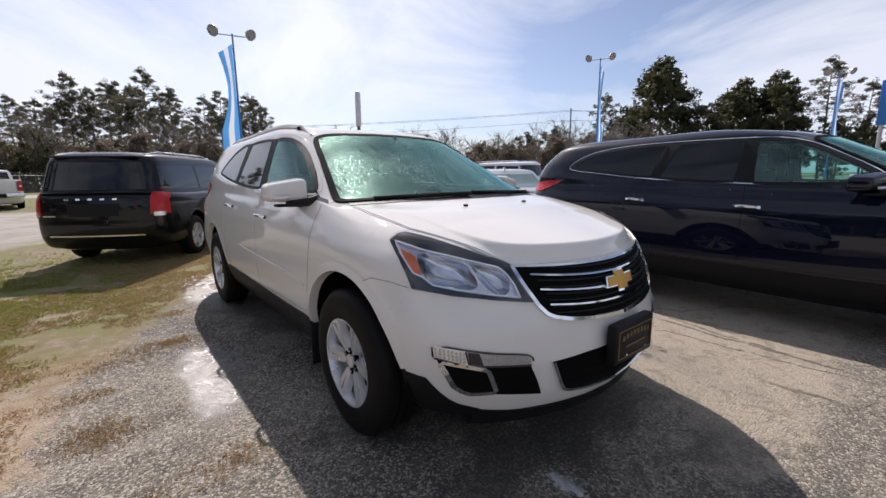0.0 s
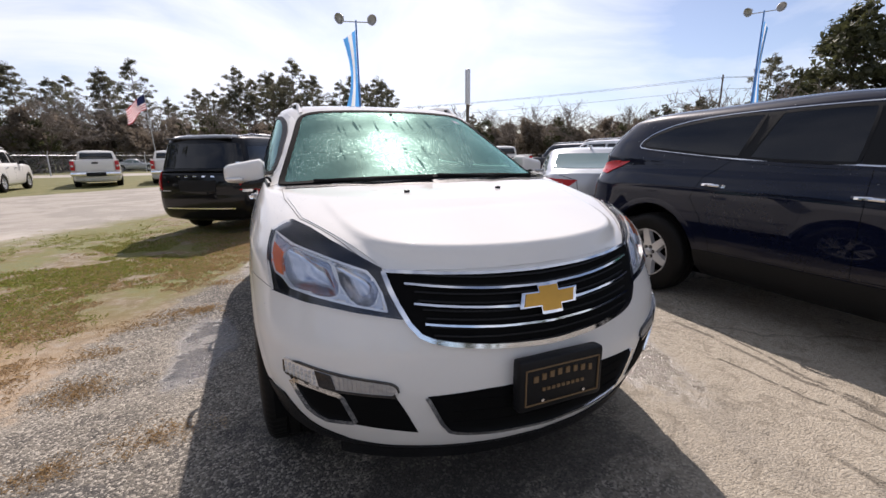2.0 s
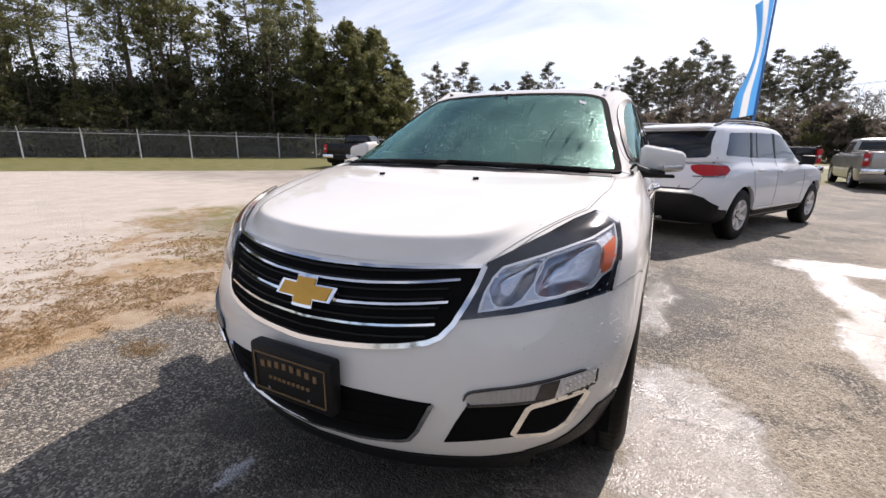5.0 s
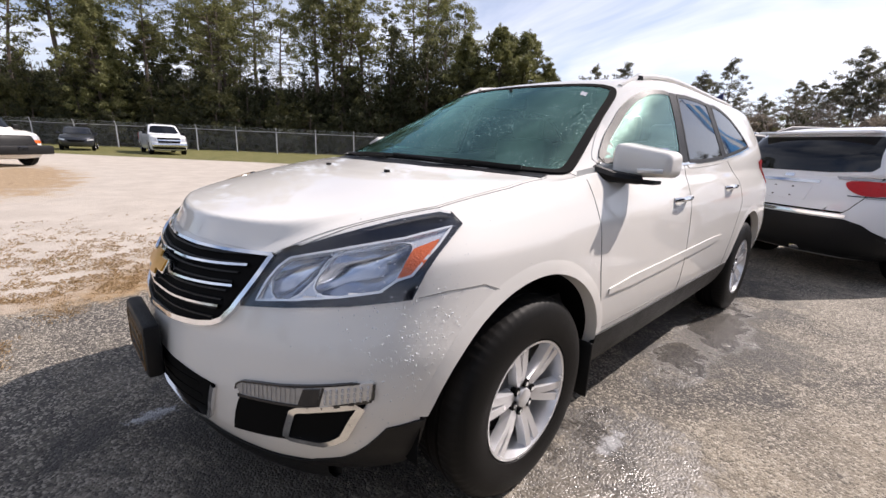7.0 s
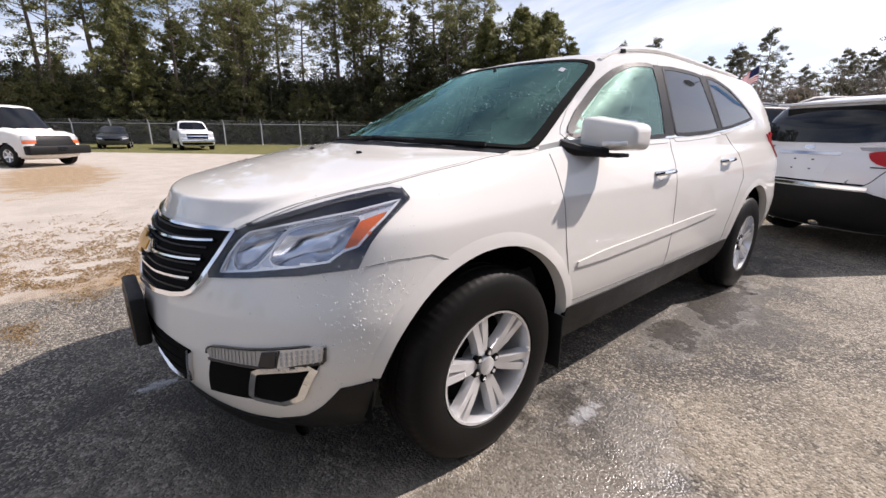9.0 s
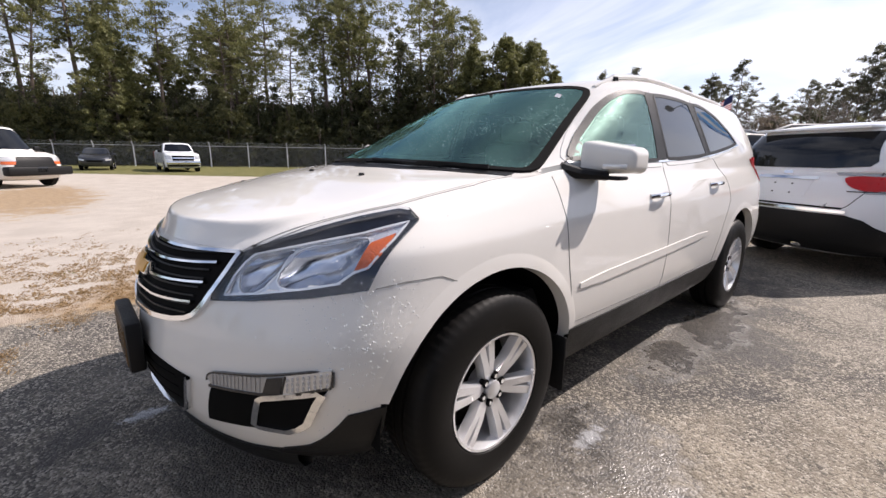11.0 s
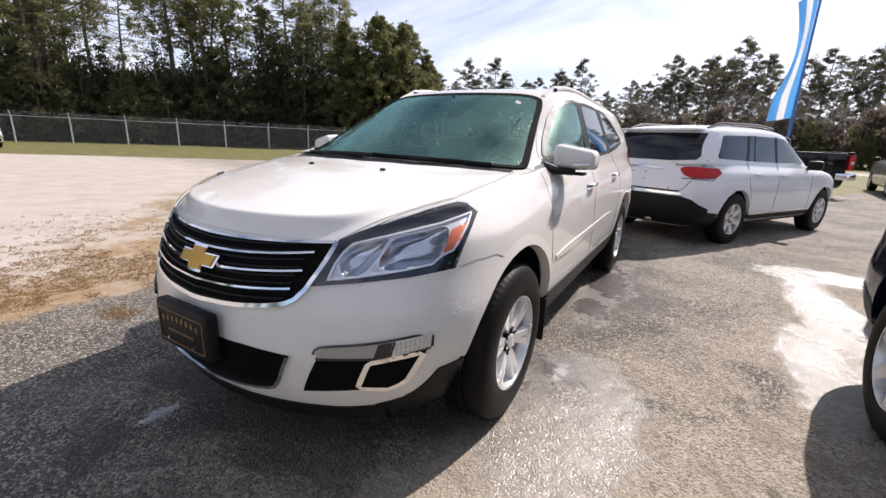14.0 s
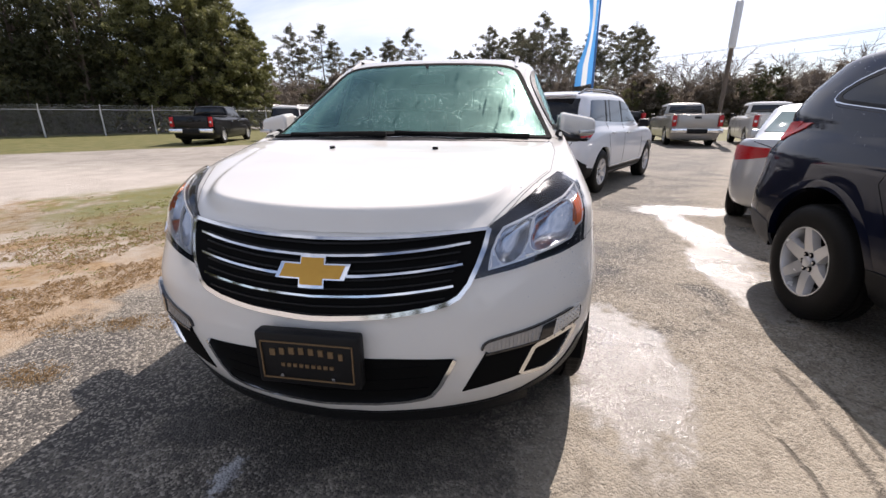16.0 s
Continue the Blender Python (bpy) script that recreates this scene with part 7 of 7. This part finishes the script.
BROWN = leaf_mat("winter_brush", (0.12, 0.098, 0.078), (0.27, 0.225, 0.175), 0.58)
TWIG = principled("twigs", (0.24, 0.20, 0.165), 0.9, var=0.3, scale=3)


class Leaves:
    def __init__(self):
        self.v, self.f = [], []

    def clump(self, rng, c, r, n, size, flat=0.7, thin=0.5):
        p = rng.normal(size=(n, 3))
        p /= np.linalg.norm(p, axis=1)[:, None] + 1e-9
        p *= (rng.random(n) ** 0.45)[:, None] * np.array([r, r, r * flat])
        a = rng.normal(size=(n, 3))
        a /= np.linalg.norm(a, axis=1)[:, None]
        b = np.cross(a, rng.normal(size=(n, 3)))
        b /= np.linalg.norm(b, axis=1)[:, None] + 1e-9
        s = size * (0.6 + 0.8 * rng.random(n))[:, None]
        base = len(self.v)
        c = np.array(c)
        for q in (c + p + a * s * 1.2, c + p - a * s + b * s * thin * 1.3, c + p - a * s * 0.8 - b * s * thin * 1.3):
            self.v.extend(map(tuple, q))
        self.f.extend((base + i, base + n + i, base + 2 * n + i) for i in range(n))

    def mesh(self, name, mat):
        me = bpy.data.meshes.new(name)
        me.from_pydata(self.v, [], self.f)
        me.materials.append(mat)
        return me


def pine(h, seed, crown=0.55, spread=0.17, limbs=34, pads=4, per=26, leaf=0.10, cone=0.0, trunk=0.013, mat=None):
    """A tall pine: bare trunk, crooked limbs, each with flat pads of needles along its outer half."""
    rng = np.random.default_rng(seed)
    t = thing("pine_tree", "tall pine with bare trunk and ragged dark crown", "tree", "pines")
    bm = bmesh.new()
    lean = rng.normal(size=2) * 0.025 * h
    top = lambda z: Vector((lean[0] * (z / h) ** 2 + 0.1 * math.sin(z * 0.6 + seed), lean[1] * (z / h) ** 2, z))
    tube(bm, [top(h * i / 9) for i in range(10)], trunk * h, 7, 0.03)
    lv = Leaves()
    for i in range(limbs):
        q = (i + rng.random()) / limbs                       # 0 at the crown's foot, 1 at the tip
        z = h * (1 - crown * (1 - q)) * 0.97
        dome = (0.50 + 0.5 * math.sin(math.pi * (0.12 + 0.80 * q))) * (1.0 if q < 0.7 else 1.0 - 0.62 * (q - 0.7) / 0.3)
        reach = h * spread * ((1 - cone) * dome + cone * (1.05 - q)) * (0.55 + 0.6 * rng.random())
        a = i * 2.4 + rng.normal() * 0.5
        o = top(z - reach * 0.12)
        e = o + Vector((math.cos(a) * reach, math.sin(a) * reach, reach * (0.05 + 0.40 * rng.random())))
        mid = (o + e) / 2 + Vector((rng.normal() * 0.06, rng.normal() * 0.06, -0.04)) * reach
        tube(bm, [o, mid, e], 0.0032 * h, 4, 0.010)
        thick = pads if q > 0.25 else max(1, pads - 2)
        for j in range(thick):
            u = 0.45 + 0.58 * (j + rng.random()) / thick
            c = (mid.lerp(e, (u - 0.5) * 2) if u > 0.5 else o.lerp(mid, u * 2)) + Vector(rng.normal(size=3)) * reach * 0.11
            lv.clump(rng, c, h * 0.030 * (0.6 + 0.8 * rng.random()), per, leaf, 0.55, 0.30)
    lv.clump(rng, top(h * 0.985), h * 0.028, per, leaf, 1.2, 0.3)
    part("trunk", bm, BARK, t)
    part("crown", lv.mesh("crown", mat or NEEDLES), None, t)
    return t


TREE_LABEL = {DARKLEAF: "dense dark evergreen tree leafy to the ground", OLIVE: "olive-green tree leafy to the ground", BROWN: "brown winter tree with fine dry twigs"}


def evergreen(h, seed, mat, low=0.03, n=110, width=0.26, name="evergreen_tree", per=34, leaf=0.12, puff=0.060, tip=0.35):
    """A broad dense tree, leafy from near the ground, with an uneven outline."""
    rng = np.random.default_rng(seed)
    t = thing(name, TREE_LABEL[mat], "tree", "edge trees")
    bm = bmesh.new()
    tube(bm, [(0, 0, 0), (0.1, 0, h * 0.4), (0, 0.1, h * 0.85)], 0.016 * h, 7, 0.04)
    lv = Leaves()
    lobes = [(rng.random() * 6.28, rng.random(), 0.55 + 0.6 * rng.random()) for _ in range(9)]
    for i in range(n):
        q = low + (0.97 - low) * rng.random()
        a, lz, k = lobes[rng.integers(9)]
        q = min(0.97, max(low, 0.55 * q + 0.45 * lz + rng.normal() * 0.04))
        a += rng.normal() * 0.55
        env = (math.sin(math.pi * min(1, (q * 0.80 + 0.20))) ** 0.6) * (1.05 - tip * q)
        reach = h * width * env * k * (0.35 + 0.75 * rng.random())
        e = Vector((math.cos(a) * reach, math.sin(a) * reach, h * q))
        if i % 4 == 0:
            tube(bm, [(0, 0, h * q * 0.8), e], 0.004 * h, 4, 0.012)
        lv.clump(rng, e, h * puff * (0.6 + 0.8 * rng.random()), per, leaf, 0.75, 0.45)
    part("trunk", bm, BARK, t)
    part("crown", lv.mesh("crown", mat), None, t)
    return t


def bare_tree(h, seed):
    rng = np.random.default_rng(seed)
    t = thing("bare_tree", "leafless winter tree with fine grey-brown twigs", "tree", "bare trees")
    trunk, twigs = bmesh.new(), bmesh.new()
    def grow(bm, o, d, ln, r, depth):
        e = o + d * ln
        mid = o.lerp(e, 0.5) + Vector(rng.normal(size=3)) * ln * 0.05
        tube(bm, [o, mid, e], r, 5 if depth < 2 else 3, r * 0.7)
        if depth >= 5:
            return
        for _ in range(3):
            nd = (d + Vector(rng.normal(size=3)) * 0.58 + Vector((0, 0, 0.10))).normalized()
            grow(twigs if depth >= 1 else bm, o.lerp(e, 0.50 + 0.5 * rng.random()), nd, ln * (0.58 + 0.26 * rng.random()), max(0.017, r * 0.55), depth + 1)
    grow(trunk, Vector((0, 0, 0)), Vector((0.03, 0.02, 1)).normalized(), h * 0.34, 0.015 * h, 0)
    part("trunk", trunk, BARK, t)
    part("branch_crown", twigs, TWIG, t)
    return t


def plant(proto, spots, rng):
    """Copies of a few model trees at spots (x, y, size)."""
    for i, (x, y, s) in enumerate(spots):
        m = pose(x, y, -0.05, 0, 0, rng.random() * 360)
        ob = proto[i % len(proto)]
        c = copy_thing(ob, m)
        c.scale = (s * (0.9 + 0.2 * rng.random()), s * (0.9 + 0.2 * rng.random()), s)


rng = np.random.default_rng(5)
# wood's edge
pines = [pine(17, 11, 0.50, 0.20, 38, 5, 32, 0.12), pine(18, 12, 0.44, 0.18, 34, 5, 32, 0.12), pine(16, 13, 0.58, 0.20, 42, 5, 32, 0.12)]
lush = [pine(14, 14, 0.94, 0.27, 90, 7, 44, 0.14, 0.25, 0.012), pine(13, 15, 0.95, 0.26, 90, 7, 44, 0.14, 0.4, 0.012)]
greens = [evergreen(10, 21, DARKLEAF), evergreen(11, 22, DARKLEAF, 0.02, 120, 0.30), evergreen(8, 23, OLIVE, 0.02, 100, 0.30), evergreen(5, 24, DARKLEAF, 0.0, 90, 0.48, "evergreen_bush")]
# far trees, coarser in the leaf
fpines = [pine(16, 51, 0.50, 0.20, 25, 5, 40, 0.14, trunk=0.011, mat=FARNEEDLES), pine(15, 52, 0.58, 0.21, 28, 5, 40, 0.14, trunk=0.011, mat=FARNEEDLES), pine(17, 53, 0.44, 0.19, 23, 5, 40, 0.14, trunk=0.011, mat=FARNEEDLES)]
oaks = [evergreen(16, 61, DARKLEAF, 0.10, 190, 0.36, "evergreen_tree", 36, 0.27, 0.055, 0.30), evergreen(13, 62, DARKLEAF, 0.05, 120, 0.38, "evergreen_tree", 30, 0.27, 0.055)]
brush = [evergreen(7, 41, BROWN, 0.02, 70, 0.36, "winter_tree", 34, 0.15, 0.08), evergreen(6, 42, BROWN, 0.02, 60, 0.42, "winter_tree", 34, 0.15, 0.08), evergreen(6, 43, OLIVE, 0.02, 60, 0.40, "evergreen_bush", 34, 0.15, 0.08),
         evergreen(6, 44, DARKLEAF, 0.02, 60, 0.40, "evergreen_bush", 34, 0.15, 0.08)]
bares = [bare_tree(9, 31), bare_tree(8, 32), bare_tree(10, 33)]
for i, ob in enumerate(pines + lush + greens + fpines + oaks + brush + bares):       # the models stand in the woods behind the fence
    ob.matrix_basis = pose(-54 - 2.5 * i, 22 - 4.0 * i, 0)

EDGE = [(-66, -26), (-50, -4), (-43, 8), (-38.5, 16), (-35, 22), (-32, 28), (-29.5, 34)]


def along(line, n, off, jitter, rng):
    pts = [Vector(p) for p in line]
    lens = [(b - a).length for a, b in zip(pts, pts[1:])]
    total = sum(lens)
    out = []
    for i in range(n):
        d = total * (i + 0.5) / n + rng.normal() * jitter * 0.4
        for a, b, l in zip(pts, pts[1:], lens):
            if d <= l or (a, b) == (pts[-2], pts[-1]):
                dr = (b - a).normalized()
                nr = Vector((-dr.y, dr.x))
                p = a + dr * min(d, l) + nr * (off + abs(rng.normal()) * jitter)
                out.append((p.x, p.y))
                break
            d -= l
    return out


plant([greens[3]], [(x, y, 0.55 + 0.4 * rng.random()) for x, y in along(EDGE, 44, 0.6, 0.6, rng)], rng)
plant(greens[:3], [(x, y, 0.58 + 0.26 * rng.random()) for x, y in along(EDGE, 56, 2.2, 1.2, rng)], rng)
plant([greens[1], greens[0]], [(x, y, 0.66 + 0.22 * rng.random()) for x, y in along(EDGE, 56, 5.0, 2.5, rng)], rng)
plant([greens[3]], [(x, y, 1.1 + 0.3 * rng.random()) for x, y in along(EDGE, 40, 9.0, 3.0, rng)], rng)
plant([greens[0], greens[1]], [(x, y, 0.78 + 0.20 * rng.random()) for x, y in along(EDGE, 46, 9.0, 2.5, rng)], rng)
plant([greens[2]], [(x, y, 0.72 + 0.3 * rng.random()) for x, y in along(EDGE[:4], 18, 1.2, 1.5, rng)], rng)
plant(pines, [(x, y, 0.85 + 0.40 * rng.random()) for x, y in along(EDGE, 38, 3.5, 6.0, rng) if y > -1 or rng.random() < 0.5], rng)
plant(lush, [(-48.5, 3.2, 0.92), (-27.6, 33.6, 1.0), (-26.2, 36.6, 0.93), (-29.8, 31.6, 0.95), (-29, 38, 0.95), (-25.3, 39.5, 0.8)], rng)
plant([greens[0], greens[1]], [(-27.2, 35.0, 1.08), (-29.0, 33.0, 1.15), (-31.0, 30.5, 1.1), (-33.5, 29.0, 1.15), (-29.0, 37.5, 1.1), (-26.0, 38.5, 0.95), (-36.5, 24.0, 1.05), (-34, 32, 1.35), (-31, 36, 1.3), (-37.5, 27.5, 1.3), (-40, 23.5, 1.15)], rng)


def ring(n, b0, b1, r0, r1, s0, s1, rng):
    out = []
    for i in range(n):
        b = radians(b0 + (b1 - b0) * (i + rng.random()) / n)
        r = r0 + (r1 - r0) * rng.random()
        out.append((r * math.sin(b), -2 + r * math.cos(b), s0 + (s1 - s0) * rng.random()))
    return out


# far woods: a stand of pines, bare trees and brown brush, big evergreens to the east
plant(bares, ring(120, -36, 62, 66, 88, 0.95, 1.50, rng), rng)
plant([brush[0], brush[1], brush[2], brush[0], brush[1], brush[3], brush[0], brush[1]], ring(360, -40, 70, 66, 92, 0.75, 1.15, rng), rng)
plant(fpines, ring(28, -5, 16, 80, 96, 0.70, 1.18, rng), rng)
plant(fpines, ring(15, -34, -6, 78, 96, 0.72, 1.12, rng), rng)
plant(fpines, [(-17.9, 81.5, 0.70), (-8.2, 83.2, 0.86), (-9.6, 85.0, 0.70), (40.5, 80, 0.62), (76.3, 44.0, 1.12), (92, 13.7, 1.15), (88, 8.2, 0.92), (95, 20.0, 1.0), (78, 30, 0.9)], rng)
plant([oaks[0]], [(75.8, 32.8, 1.32), (80.2, 22.0, 1.02), (82, 17.5, 1.05), (80, 40.0, 0.90), (86, 27, 0.95)], rng)
plant([oaks[1], brush[2], oaks[1]], ring(34, 48, 105, 78, 96, 0.65, 0.95, rng), rng)
plant([brush[3], oaks[1]], ring(34, 100, 262, 80, 110, 0.9, 1.4, rng), rng)


# ---- dry grass and litter ----
def tufts(name, label, n, spot, hmin, hmax, mat, seed):
    rng = np.random.default_rng(seed)
    v, f = [], []
    for _ in range(n):
        s = spot(rng)
        if s is None:
            continue
        x, y = s
        for _ in range(5):
            a = rng.random() * 6.28
            hgt = hmin + (hmax - hmin) * rng.random()
            ox, oy = x + rng.normal() * 0.02, y + rng.normal() * 0.02
            w, ln = 0.0015, hgt * (0.6 + 1.4 * rng.random())
            b = len(v)
            dx, dy = math.cos(a), math.sin(a)
            v += [(ox - dy * w, oy + dx * w, 0), (ox + dy * w, oy - dx * w, 0), (ox + dx * ln * 0.5, oy + dy * ln * 0.5, hgt * 0.8), (ox + dx * ln, oy + dy * ln, hgt * 0.75)]
            f += [(b, b + 1, b + 2), (b + 1, b + 3, b + 2)]
    me = bpy.data.meshes.new(name)
    me.from_pydata(v, [], f)
    me.materials.append(mat)
    return tagged(new(name, me), label, "grass", kind="stuff")


STRAW = leaf_mat("dry_grass", (0.46, 0.325, 0.175), (0.25, 0.165, 0.080))
GRASS = leaf_mat("green_grass", (0.13, 0.19, 0.025), (0.32, 0.28, 0.08))


def straw_spot(r):
    y = -3 + 13 * r.random()
    edge = -2.3 + 0.5 * max(0, y - 1.5)
    x = edge - 0.05 - abs(r.normal()) * 1.4
    return (x, y) if noise.noise(Vector((x * 1.1, y * 1.1, 0))) + 0.5 * noise.noise(Vector((x * 4, y * 4, 7))) > -0.12 else None


def green_spot(r):
    x, y = -3.1 + r.normal() * 0.9, 4.3 + r.normal() * 1.5
    return (x, y) if x < -2.5 + 0.5 * max(0, y - 1.5) and noise.noise(Vector((x * 0.9, y * 0.9, 3))) + 0.6 * noise.noise(Vector((x * 3.5, y * 3.5, 9))) > -0.05 else None


LITTER = ((-1.99, 0.74, 0.14), (-1.48, 0.15, 0.15), (-1.72, 2.02, 0.20), (-1.52, 2.05, 0.12), (-1.95, 1.85, 0.20), (-2.02, 0.85, 0.16), (-1.88, 0.04, 0.10), (-1.85, -0.54, 0.13),
          (-2.25, -0.05, 0.18), (-1.65, -1.57, 0.12), (-2.22, -1.25, 0.22), (-2.1, 1.35, 0.16), (-1.45, 2.9, 0.15))


def clump_spot(r):
    x, y, w = LITTER[r.integers(len(LITTER))]
    return x + r.normal() * w * 0.75, y + r.normal() * w * 0.4


tufts("dry_grass", "matted straw-coloured dry grass beside the asphalt", 25000, straw_spot, 0.005, 0.024, STRAW, 3)
tufts("green_grass", "patch of short green grass on the verge", 14000, green_spot, 0.006, 0.024, GRASS, 4)
tufts("dry_grass", "tufts of dry grass growing through the asphalt", 1500, clump_spot, 0.004, 0.018, STRAW, 6)
